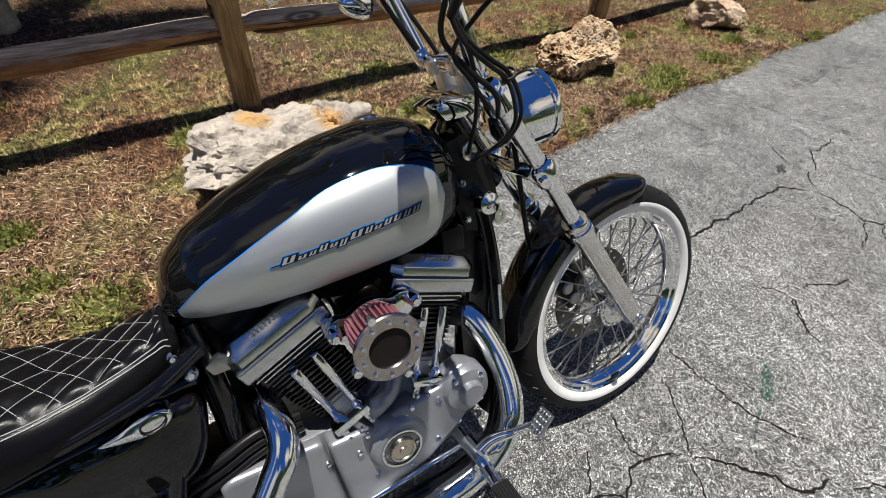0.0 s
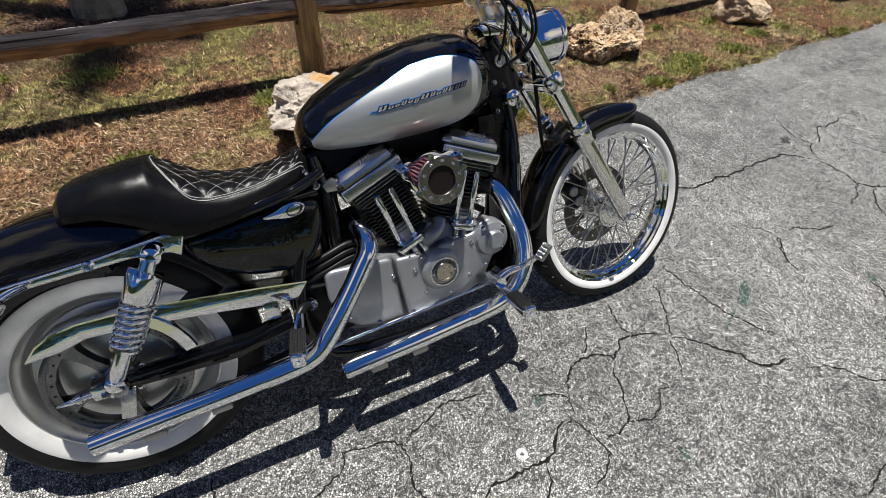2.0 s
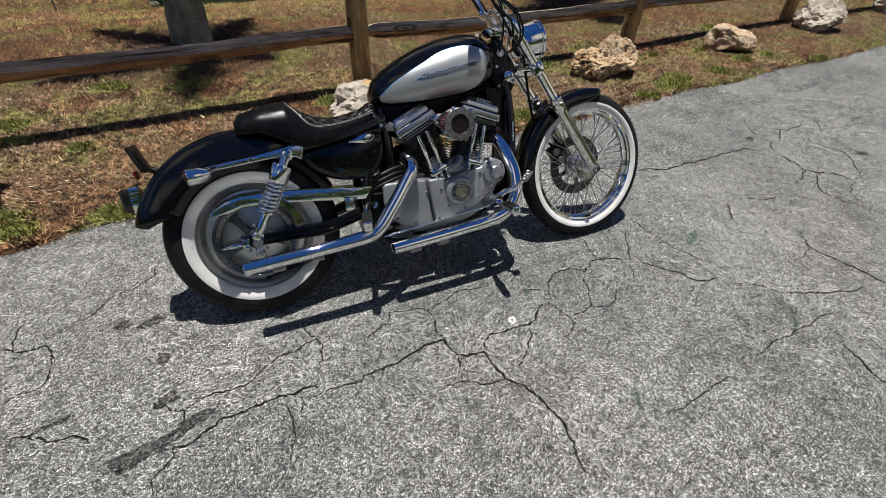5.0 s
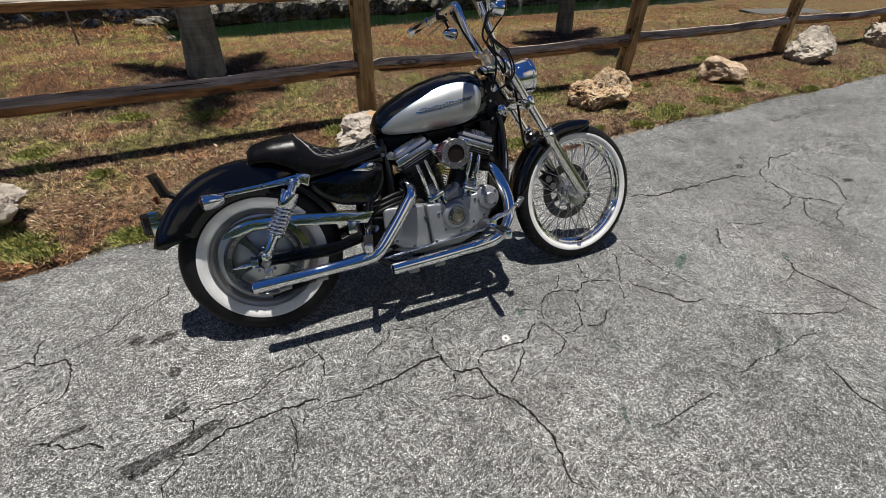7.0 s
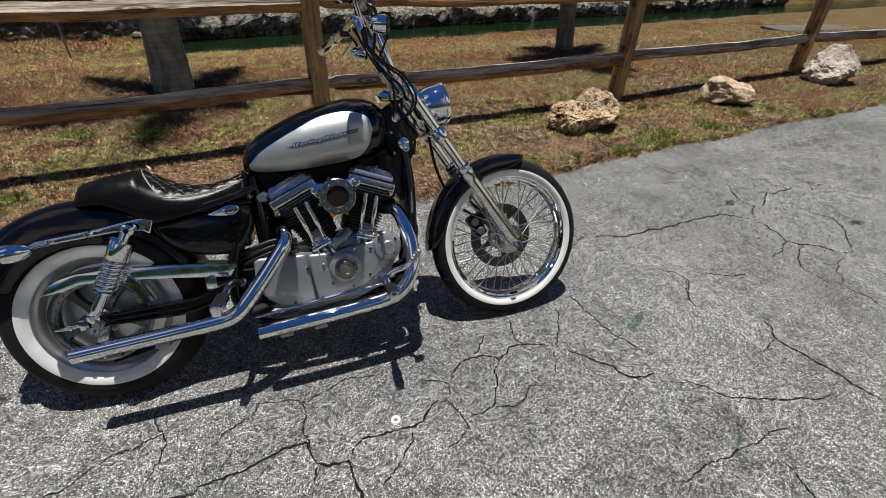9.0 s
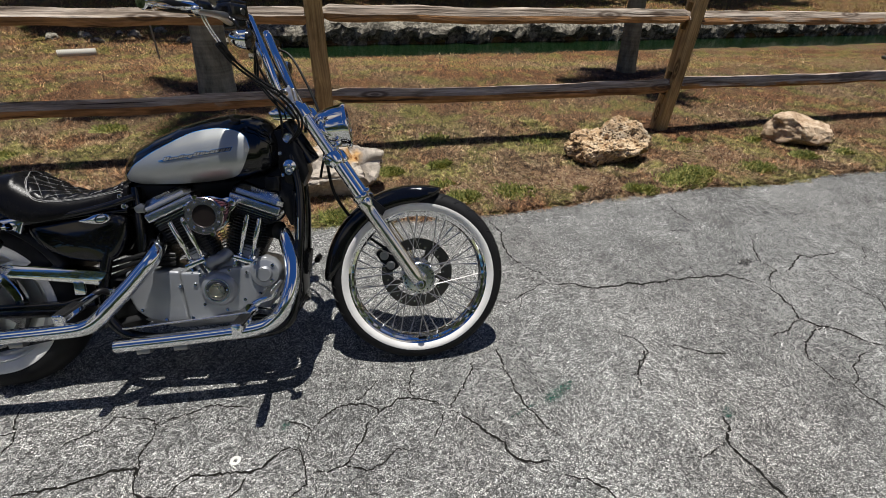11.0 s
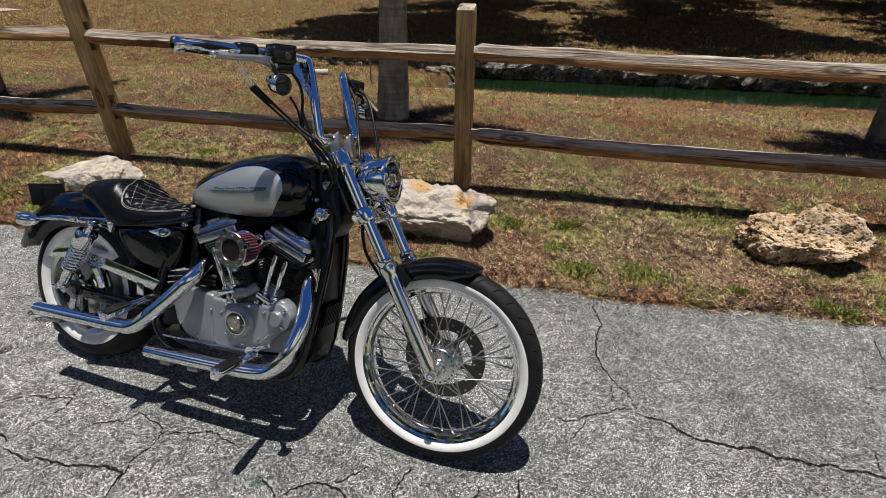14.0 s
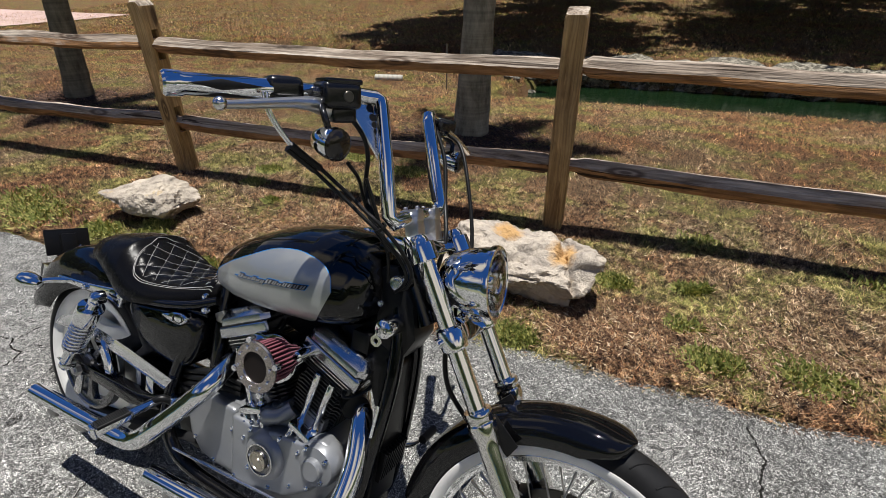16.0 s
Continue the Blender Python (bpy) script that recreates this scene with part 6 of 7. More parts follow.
pleat = finish(box(0.006, 0.06, 0.0042, pose(0.049, -0.147, 0), 0.0012, 1), "pleat", pleat_cloth)
for k in range(30):
    ob = part("pleat", pleat, RED, cleaner)
    ob.matrix_basis = Matrix.Translation((AC.x, 0, AC.z)) @ Matrix.Rotation(2 * math.pi * k / 30, 4, "Y")
face_pts = [(0.036, 0.004), (0.038, 0.007), (0.06, 0.007), (0.063, 0.004), (0.063, 0.0), (0.036, 0.0)]
part("face_ring", lathe(face_pts, 48, axle(AC.x, -0.18, AC.z), True), DARK_CHROME, cleaner, "machined aluminium face ring")
MESH_GLASS = material("dark_filter_screen", (0.012, 0.009, 0.008), 0.5, 0.0, 0.15)
part("screen", lathe([(0, 0.002), (0.037, 0.002), (0.037, 0.0)], 40, axle(AC.x, -0.18, AC.z)), MESH_GLASS, cleaner, "dark screen in the air cleaner")
for k in range(10):
    a = 2 * math.pi * k / 10 + 0.2
    part("face_bolt", bolt((AC.x + 0.05 * math.cos(a), -0.187, AC.z + 0.05 * math.sin(a)), 0.0045, 0.004), CHROME, cleaner)
for k in range(4):
    a = radians(20 + 90 * k)
    part("face_lug", lathe([(0, 0.009), (0.007, 0.009), (0.008, 0.006), (0.008, -0.004)], 14, axle(AC.x + 0.066 * math.cos(a), -0.18, AC.z + 0.066 * math.sin(a))), CHROME, cleaner)
for x, z in ((0.748, 0.668), (0.898, 0.682)):
    part("breather_bolt", join(lathe([(0, 0.022), (0.007, 0.022), (0.008, 0.018), (0.012, 0.015), (0.014, 0.0), (0.014, -0.03)], 18, axle(x, -0.12, z))), CHROME, cleaner)
part("carburettor", join(box(0.09, 0.09, 0.075, pose(0.822, -0.055, 0.64), 0.012), rod((0.822, -0.03, 0.64), (0.822, 0.05, 0.64), 0.035)), SATIN, bike, "dark carburettor")

# -- exhaust: two separate chrome pipes with shields
REAR_PIPE = [(0.6, -0.02, 0.56), (0.615, -0.07, 0.54), (0.623, -0.115, 0.515), (0.614, -0.142, 0.488), (0.59, -0.153, 0.458), (0.545, -0.17, 0.404), (0.487, -0.19, 0.34), (0.452, -0.2, 0.305), (0.42, -0.205, 0.285), (0.37, -0.206, 0.275), (0.2, -0.208, 0.263), (-0.053, -0.211, 0.249)]
FRONT_PIPE = [(1.01, -0.01, 0.57), (1.04, -0.045, 0.556), (1.056, -0.068, 0.528), (1.074, -0.1, 0.465), (1.078, -0.134, 0.405), (1.066, -0.162, 0.345), (1.042, -0.17, 0.295), (1.0, -0.172, 0.256), (0.95, -0.174, 0.238), (0.863, -0.178, 0.228), (0.7, -0.186, 0.217), (0.491, -0.193, 0.205)]


def pipe(name, pts, r, label):
    body = tube(pts, r, 24, False, per=7)
    bore = tube([Vector(pts[-1]) + (Vector(pts[-2]) - Vector(pts[-1])).normalized() * d for d in (0.001, 0.1)], r * 0.86, 24, False)
    lip = lathe([(r * 0.86, 0.0), (r * 0.9, 0.002), (r, 0.001), (r, -0.004)], 24, along(pts[-1], Vector(pts[-1]) + Vector(pts[-1]) - Vector(pts[-2])))
    ob = part(name, join(body, lip), CHROME, bike, label, 60)
    part("pipe_bore", bore, SATIN, ob)
    return ob


rear_pipe = pipe("exhaust_pipe", REAR_PIPE, 0.0245, "long chrome drag pipe from the rear cylinder")
front_pipe = pipe("exhaust_pipe", FRONT_PIPE, 0.0245, "chrome drag pipe from the front cylinder")
for pts, ob in ((REAR_PIPE, rear_pipe), (FRONT_PIPE, front_pipe)):
    p = spline(pts, 7)
    i0 = 7
    cut = p[i0:67] if ob is rear_pipe else p[i0:64]
    part("heat_shield", tube(cut, 0.0268, 24, True), CHROME, ob, "chrome heat shield", 60)
for p, ob in (((0.2, -0.207, 0.234), rear_pipe), ((0.06, -0.21, 0.226), rear_pipe), ((0.7, -0.186, 0.189), front_pipe), ((0.58, -0.19, 0.183), front_pipe)):
    part("pipe_clamp", box(0.045, 0.03, 0.016, pose(*p, 0, -3), 0.003), STEEL, ob)
part("exhaust_port", rod((0.66, -0.02, 0.56), (0.6, -0.03, 0.545), 0.033), SATIN, bike)
part("exhaust_port", rod((0.98, -0.02, 0.575), (1.03, -0.06, 0.57), 0.033), SATIN, bike)

# -- frame
for sgn in (-1, 1):
    part("down_tube", tube([(1.085, 0.03 * sgn, 0.86), (1.11, 0.05 * sgn, 0.7), (1.1, 0.075 * sgn, 0.5), (1.075, 0.09 * sgn, 0.3), (1.03, 0.095 * sgn, 0.215), (0.93, 0.1 * sgn, 0.19), (0.7, 0.11 * sgn, 0.19), (0.5, 0.11 * sgn, 0.21), (0.43, 0.11 * sgn, 0.3), (0.44, 0.1 * sgn, 0.45), (0.5, 0.09 * sgn, 0.62)], 0.018, 14, per=6), BLACK, bike, "glossy black frame tube")
    part("seat_rail", tube([(0.53, 0.07 * sgn, 0.655), (0.4, 0.085 * sgn, 0.645), (0.24, 0.092 * sgn, 0.628), (0.05, 0.094 * sgn, 0.61), (-0.08, 0.094 * sgn, 0.6)], 0.016, 12, per=5), BLACK, bike)
    part("swingarm", prism([(-0.05, 0.34), (-0.05, 0.3), (0.04, 0.296), (0.26, 0.29), (0.4, 0.325), (0.4, 0.375), (0.3, 0.345), (0.05, 0.336)], 0.118 * sgn, 0.086 * sgn, 0.006), BLACK, bike, "black swingarm")
part("pivot_plate", prism([(0.4, 0.4), (0.45, 0.43), (0.545, 0.45), (0.56, 0.25), (0.5, 0.21), (0.42, 0.225)], -0.06, 0.09, 0.01), SATIN, bike, "black swingarm pivot plate")
part("backbone", tube([(1.07, 0, 0.86), (0.9, 0, 0.8), (0.6, 0, 0.745), (0.48, 0, 0.67)], 0.028, 14, per=5), SATIN, bike)
part("steering_neck", rod((1.065, 0, 0.95), (1.15, 0, 0.81), 0.037), BLACK, bike, "black steering neck")
part("neck_cover", prism([(1.02, 0.92), (1.075, 0.935), (1.13, 0.86), (1.15, 0.78), (1.12, 0.72), (1.06, 0.74), (1.04, 0.8)], -0.05, 0.05, 0.012), SATIN, bike, "black electrical cover at the neck")
regulator = part("regulator", box(0.016, 0.1, 0.08, pose(1.098, 0, 0.44, 0, 8), 0.003), SATIN, bike, "finned black regulator")
for k in range(9):
    part("regulator_fin", box(0.022, 0.004, 0.08, pose(1.112, -0.048 + 0.012 * k, 0.44, 0, 8)), SATIN, regulator)
part("engine_mount", prism([(1.0, 0.75), (1.09, 0.76), (1.1, 0.6), (1.07, 0.58)], -0.045, 0.045, 0.008), SATIN, bike)
part("front_cover", prism([(1.085, 0.72), (1.11, 0.7), (1.105, 0.32), (1.07, 0.25), (1.05, 0.28), (1.075, 0.35)], -0.06, 0.06, 0.01), SATIN, bike, "black frame front section")
part("wire_conduit", rod((1.105, -0.088, 0.62), (1.1, -0.093, 0.54), 0.004), CHROME, bike)
part("ignition_lock", lathe([(0, 0.008), (0.009, 0.008), (0.011, 0.005), (0.016, 0.006), (0.018, 0.003), (0.018, -0.02)], 24, axle(1.082, -0.05, 0.898)), BRUSHED, bike, "round fork lock")
keyhead = part("ignition_switch", lathe([(0, 0.012), (0.012, 0.012), (0.016, 0.009), (0.021, 0.008), (0.023, 0.0), (0.023, -0.05)], 28, axle(1.092, -0.09, 0.803)), CHROME, bike, "chrome ignition switch")
part("key", join(box(0.004, 0.03, 0.014, pose(1.092, -0.112, 0.803), 0.001), lathe([(0.006, -0.0015), (0.013, -0.0015), (0.013, 0.0015), (0.006, 0.0015)], 20, axle(1.094, -0.125, 0.786), True)), BRUSHED, keyhead, "small metal key")
for p in ((1.055, -0.06, 0.845), (1.06, -0.06, 0.77), (1.03, -0.05, 0.735)):
    part("neck_bolt", bolt(p, 0.008, 0.008), CHROME, bike)
part("horn_bracket", box(0.05, 0.04, 0.05, pose(1.02, -0.05, 0.74), 0.006), SATIN, bike)
part("stand", tube([(0.76, 0.1, 0.23), (0.75, 0.17, 0.16), (0.735, 0.262, 0.112)], 0.013, 12, per=4), BLACK, bike, "kick stand")
part("stand_foot", box(0.06, 0.03, 0.012, pose(0.735, 0.27, 0.114, 21.8), 0.004), BLACK, bike)
part("primary_cover", prism([(0.52, 0.3), (0.54, 0.42), (0.7, 0.45), (0.9, 0.43), (0.99, 0.36), (0.97, 0.26), (0.85, 0.22), (0.6, 0.23)], 0.08, 0.14, 0.014), CASE, bike, "silver primary cover")
part("left_peg", rod((0.98, 0.13, 0.33), (0.98, 0.3, 0.335), 0.017), RUBBER, bike)
part("gear_pedal", tube([(0.98, 0.16, 0.33), (1.08, 0.18, 0.36), (1.12, 0.18, 0.4)], 0.008, 10, per=4), CHROME, bike)
part("gear_pedal_rubber", rod((1.12, 0.17, 0.4), (1.12, 0.24, 0.4), 0.012), RUBBER, bike)

# -- side cover with its badge
def pillow(outline, y_back, y_face, round_r, dome=0.006):
    """A closed, smoothed outline in x and z, with a well-rounded rim and a slightly domed face towards -y."""
    pts = [Vector((x, 0, z)) for x, z in outline]
    n_ = len(pts)
    line = spline(pts[-2:] + pts + pts[:3], 5)[10:10 + 5 * n_]
    mid = sum(line, Vector()) / len(line)
    rings = []
    for inset, y in [(0.0, y_back)] + [(round_r * (1 - math.cos(a)), y_face + round_r * 0.8 * (1 - math.sin(a))) for a in np.linspace(0, math.pi / 2, 7)]:
        rings.append([q + (mid - q) * min(0.95, inset / 0.1) + Vector((0, y, 0)) for q in line])
    last = rings[-1]
    for f in (0.3, 0.6, 0.85):
        rings.append([q + (mid + Vector((0, y_face, 0)) - q) * f + Vector((0, -dome * f * (2 - f), 0)) for q in last])
    return loft(rings)


side_cover = part("side_cover", pillow([(0.218, 0.608), (0.28, 0.624), (0.35, 0.636), (0.43, 0.645), (0.5, 0.645), (0.526, 0.63), (0.528, 0.59), (0.518, 0.545), (0.492, 0.5), (0.455, 0.48), (0.4, 0.481), (0.335, 0.492), (0.27, 0.522), (0.228, 0.565)], -0.03, -0.112, 0.026), BLACK, bike, "glossy black oil tank cover", 70)
for sgn in (-1, 1):
    part("frame_rail", tube([(0.19, sgn * 0.113, 0.622), (0.25, sgn * 0.115, 0.632), (0.33, sgn * 0.115, 0.645), (0.42, sgn * 0.11, 0.661), (0.49, sgn * 0.1, 0.678), (0.55, sgn * 0.07, 0.7)], 0.0125, 16, per=6), BLACK, bike, "black frame tube under the saddle", 70)
badge_plate = part("badge", pillow([(0.39, 0.627), (0.42, 0.638), (0.45, 0.65), (0.478, 0.652), (0.493, 0.641), (0.488, 0.626), (0.465, 0.616), (0.43, 0.618)], -0.094, -0.122, 0.012, 0.003), CHROME, side_cover, "chrome winged badge", 70)
part("badge_ring", tube([(0.467 + 0.018 * math.cos(a), -0.126, 0.635 + 0.0135 * math.sin(a) + 0.004 * math.cos(a)) for a in np.linspace(0, 2 * math.pi, 33)], 0.0014, 6), SATIN, badge_plate)
part("frame_downtube", tube([(0.545, -0.035, 0.73), (0.552, -0.05, 0.66), (0.556, -0.06, 0.56), (0.55, -0.06, 0.46), (0.53, -0.055, 0.38)], 0.017, 14, per=5), BLACK, bike, "black frame downtube", 70)
part("frame_plate", prism([(0.52, 0.7), (0.565, 0.72), (0.6, 0.68), (0.592, 0.6), (0.6, 0.53), (0.64, 0.47), (0.6, 0.43), (0.52, 0.43)], 0.0, 0.08, 0.008), SATIN, bike, "black battery tray behind the engine")
part("backbone", prism([(0.56, 0.735), (0.8, 0.752), (1.04, 0.8), (1.06, 0.75), (0.93, 0.705), (0.82, 0.675), (0.7, 0.7), (0.58, 0.68)], -0.028, 0.05, 0.008), SATIN, bike, "black frame backbone under the tank")
part("coil_bracket", prism([(0.548, 0.665), (0.575, 0.68), (0.592, 0.665), (0.585, 0.645), (0.556, 0.645)], -0.075, -0.06, 0.003), STEEL, bike)
part("battery_side", prism([(0.25, 0.63), (0.5, 0.66), (0.5, 0.48), (0.3, 0.5)], -0.03, 0.13, 0.015), SATIN, bike)
part("inner_fender", fender(REAR, 0.35, 20, 75, 0.09, 0.02, 16), SATIN, bike)
for k in range(3):
    part("oil_hose", tube([(0.42, -0.07, 0.46 - 0.025 * k), (0.5, -0.085, 0.48 - 0.02 * k), (0.58, -0.075, 0.5 - 0.02 * k), (0.66, -0.06, 0.49 - 0.015 * k)], 0.009, 10, per=5), CABLE, bike, "black oil hose")
part("seat_bolt", bolt((0.515, -0.078, 0.705), 0.009, 0.01), CHROME, bike)
part("tank_bolt", bolt((0.53, -0.085, 0.672), 0.011, 0.012), CHROME, bike)

# -- rear struts, shocks, signals
for sgn in (-1, 1):
    strut = part("fender_strut", prism([(-0.11, 0.588), (-0.11, 0.606), (0.05, 0.622), (0.19, 0.643), (0.222, 0.645), (0.23, 0.63), (0.214, 0.588), (0.196, 0.6), (0.12, 0.606), (0.04, 0.6)], sgn * 0.13, sgn * 0.112, 0.005, 3), CHROME, bike, "chrome fender strut cover")
    for x, z in ((0.045, 0.612),):
        part("strut_bolt", bolt((x, sgn * 0.13, z), 0.0115, 0.009, (0, sgn, 0)), CHROME, strut)
    lo, hi = Vector((0.013, sgn * 0.165, 0.349)), Vector((0.165, sgn * 0.165, 0.614))
    L = (hi - lo).length
    m = along(lo, hi)
    shock = part("shock_absorber", lathe([(0, 0.01), (0.014, 0.01), (0.016, 0.02), (0.0175, 0.03), (0.0175, 0.085), (0.031, 0.09), (0.031, 0.096), (0.012, 0.1), (0.012, 0.204), (0.033, 0.206), (0.0355, 0.21), (0.0355, 0.264), (0.034, 0.269), (0.017, 0.271), (0.016, 0.298), (0, L - 0.002)], 28, m), CHROME, bike, "chrome coil-over shock absorber")
    coil = [m @ Vector((0.0285 * math.cos(a), 0.0285 * math.sin(a), 0.098 + (0.126) * a / (2 * math.pi * 8.5))) for a in np.linspace(0, 2 * math.pi * 8.5, 8 * 22)]
    part("spring", tube(coil, 0.0047, 8), CHROME, shock, "chrome coil spring", 80)
    for q in (lo, hi):
        part("shock_eye", lathe([(0, 0.016), (0.008, 0.016), (0.012, 0.012), (0.019, 0.008), (0.0205, 0.0), (0.0205, -0.02), (0, -0.02)], 24, Matrix.Translation(q) @ Matrix.Rotation(radians(90 if sgn < 0 else -90), 4, "X")), CHROME, shock)
    # bullet signals on the struts
    m = along((-0.095, sgn * 0.19, 0.592), (-0.2, sgn * 0.198, 0.585))
    sig = part("turn_signal", lathe([(0, -0.012), (0.008, -0.011), (0.017, -0.002), (0.024, 0.014), (0.0275, 0.035), (0.0285, 0.055), (0.0275, 0.06)], 28, m), CHROME, bike, "chrome bullet turn signal")
    part("signal_lens", lathe([(0.0265, 0.058), (0.024, 0.067), (0.014, 0.073), (0, 0.075)], 24, m), material("smoked_red_lens", (0.02, 0.006, 0.005), 0.1), sig, "dark red lens")
    part("signal_stem", tube([(-0.07, sgn * 0.125, 0.598), (-0.09, sgn * 0.155, 0.598), (-0.11, sgn * 0.188, 0.592)], 0.009, 12, per=4), CHROME, sig)
part("axle_adjuster", join(lathe([(0, 0.075), (0.002, 0.073), (0.007, 0.045), (0.0075, 0.035), (0.011, 0.033), (0.011, 0.024), (0.007, 0.022), (0.007, 0.0)], 18, along((-0.045, -0.125, 0.318), (-0.15, -0.125, 0.309))), box(0.026, 0.03, 0.034, pose(-0.035, -0.118, 0.318), 0.003)), CHROME, bike, "pointed chrome axle adjuster")
part("axle_nut", lathe([(0, 0.02), (0.01, 0.02), (0.012, 0.016), (0.019, 0.014), (0.019, 0)], 6, axle(0.005, -0.122, 0.313)), STEEL, bike)
part("caliper_bracket", prism([(0.0, 0.3), (0.03, 0.3), (0.01, 0.225), (-0.02, 0.23)], -0.125, -0.115, 0.002), BRUSHED, bike)

# -- belt and its guards
part("belt", join(tube([(0.0, -0.08, 0.468), (0.3, -0.08, 0.43), (0.56, -0.08, 0.41)], 0.013, 8, squash=0.3), tube([(0.0, -0.08, 0.163), (0.3, -0.08, 0.22), (0.56, -0.08, 0.275)], 0.013, 8, squash=0.3)), RUBBER, bike, "black drive belt")
GUARD_TOP = [(-0.131, 0.431), (-0.106, 0.459), (-0.074, 0.477), (-0.025, 0.488), (0.054, 0.489), (0.138, 0.484), (0.24, 0.474), (0.355, 0.46), (0.455, 0.446)]
GUARD_LOW = [(0.424, 0.405), (0.352, 0.414), (0.243, 0.429), (0.155, 0.44), (0.105, 0.445), (0.043, 0.45), (-0.016, 0.452), (-0.07, 0.436)]
lip_rings = [[Vector((x, y, z + d)) for y, d in ((-0.1235, -0.001), (-0.1235, 0.003), (-0.07, 0.003), (-0.07, 0.0))] for x, z in GUARD_TOP]
guard = part("belt_guard", join(prism(GUARD_TOP + GUARD_LOW, -0.122, -0.118, 0.001), loft(lip_rings)), CHROME, bike, "polished chrome belt guard")
part("guard_arc", lathe([(0.158, 0.128), (0.182, 0.128), (0.185, 0.124), (0.185, 0.1), (0.182, 0.1), (0.158, 0.122)], 16, Matrix.Translation(REAR) @ AX, True, 14, 56), CHROME, guard)
part("guard_bracket", box(0.035, 0.01, 0.05, pose(0.36, -0.118, 0.395), 0.004), CHROME, guard)

# -- pegs and brake pedal
def peg(p, q, name, label):
    ob = part(name, rod(p, Vector(p).lerp(Vector(q), 0.46), 0.013), CHROME, bike, label)
    m = along(Vector(p).lerp(Vector(q), 0.43), q)
    L = (Vector(q) - Vector(p)).length * 0.57
    part("peg_barrel", moved(box(0.034, 0.028, L, pose(0, 0, L / 2), 0.01, 3), m), CHROME, ob, "chrome foot peg barrel")
    part("peg_rubber", moved(box(0.0365, 0.011, L * 0.86, pose(0, 0.0115, L / 2), 0.004, 3), m), RUBBER, ob, "ribbed black rubber")
    for k in range(5):
        part("peg_rib", moved(box(0.0032, 0.003, L * 0.8, pose(-0.012 + 0.006 * k, 0.0178, L / 2), 0.001, 1), m), RUBBER, ob)
    part("peg_tip", moved(join(box(0.03, 0.039, 0.014, pose(0, 0, L), 0.007, 3), lathe([(0, 0.009), (0.006, 0.009), (0.007, 0.005)], 12, pose(0, 0, L))), m), CHROME, ob, "chrome peg end")
    return ob


peg((0.955, -0.195, 0.318), (0.95, -0.365, 0.31), "front_peg", "front foot peg with black rubber")
peg((0.42, -0.13, 0.375), (0.388, -0.285, 0.338), "rear_peg", "folding rear foot peg")
part("peg_bracket", tube([(0.46, -0.1, 0.36), (0.435, -0.13, 0.385), (0.41, -0.15, 0.37)], 0.011, 10, per=4), SATIN, bike)
part("peg_bolt", lathe([(0, 0.012), (0.012, 0.012), (0.015, 0.008), (0.015, -0.05)], 18, axle(0.455, -0.11, 0.375)), CHROME, bike)
part("peg_bracket", tube([(0.97, -0.08, 0.27), (0.96, -0.15, 0.3), (0.956, -0.2, 0.32)], 0.015, 12, per=4), CHROME, bike)
pedal = part("brake_pedal", join(tube([(0.95, -0.2, 0.33), (0.985, -0.205, 0.352), (1.025, -0.225, 0.368), (1.052, -0.262, 0.405)], [0.014, 0.012, 0.009, 0.008], 14, per=6), rod((0.952, -0.16, 0.328), (0.952, -0.222, 0.33), 0.017)), CHROME, bike, "chrome brake pedal")
pad = part("pedal_pad", box(0.05, 0.034, 0.01, pose(1.058, -0.273, 0.417, 0, -48), 0.004), STEEL, pedal, "studded metal pedal pad")
for k in range(16):
    part("pad_stud", box(0.008, 0.0055, 0.005, pose(1.058, -0.273, 0.417, 0, -48) @ pose(-0.018 + 0.012 * (k % 4), -0.012 + 0.008 * (k // 4), 0.006), 0.001, 1), BRUSHED, pedal)
part("brake_rod", rod((0.955, -0.125, 0.285), (0.45, -0.118, 0.235), 0.005), CHROME, bike, "thin brake rod")

# -- tail: light, plate bracket
tail = part("tail_light", loft([[Vector((-0.335 + dx, y, z)) for y, z in ((-0.05 * s_, 0.565), (0.05 * s_, 0.565), (0.055 * s_, 0.52), (0.045 * s_, 0.475), (-0.045 * s_, 0.475), (-0.055 * s_, 0.52))] for dx, s_ in ((0.0, 1.0), (-0.03, 1.0))]), CHROME, bike, "chrome tail light", 30)
part("tail_lens", loft([[Vector((-0.36 + dx, y, 0.52 + (z - 0.52) * s_)) for y, z in ((-0.048 * s_, 0.562), (0.048 * s_, 0.562), (0.053 * s_, 0.52), (0.043 * s_, 0.478), (-0.043 * s_, 0.478), (-0.053 * s_, 0.52))] for dx, s_ in ((0.0, 1.0), (-0.028, 0.97), (-0.036, 0.85))]), material("smoked_lens", (0.012, 0.01, 0.01), 0.12), tail, "smoked dark lens", 30)
plate = part("plate_holder", join(tube([(-0.27, 0.02, 0.6), (-0.3, 0.02, 0.615), (-0.315, 0.02, 0.64)], 0.012, 10, per=4), box(0.02, 0.05, 0.08, pose(-0.31, 0.0, 0.645, 0, -18), 0.004), box(0.006, 0.14, 0.092, pose(-0.318, 0.0, 0.655, 0, -18), 0.003)), SATIN, bike, "black number plate bracket")
part("plate_screw", bolt((-0.308, 0.035, 0.635), 0.007, 0.006, (1, 0, 0.3)), CHROME, plate)
part("reflector", box(0.01, 0.05, 0.03, pose(-0.335, 0.0, 0.6, 0, -18), 0.004), material("red_reflector", (0.09, 0.006, 0.005), 0.2), plate, "red reflector")

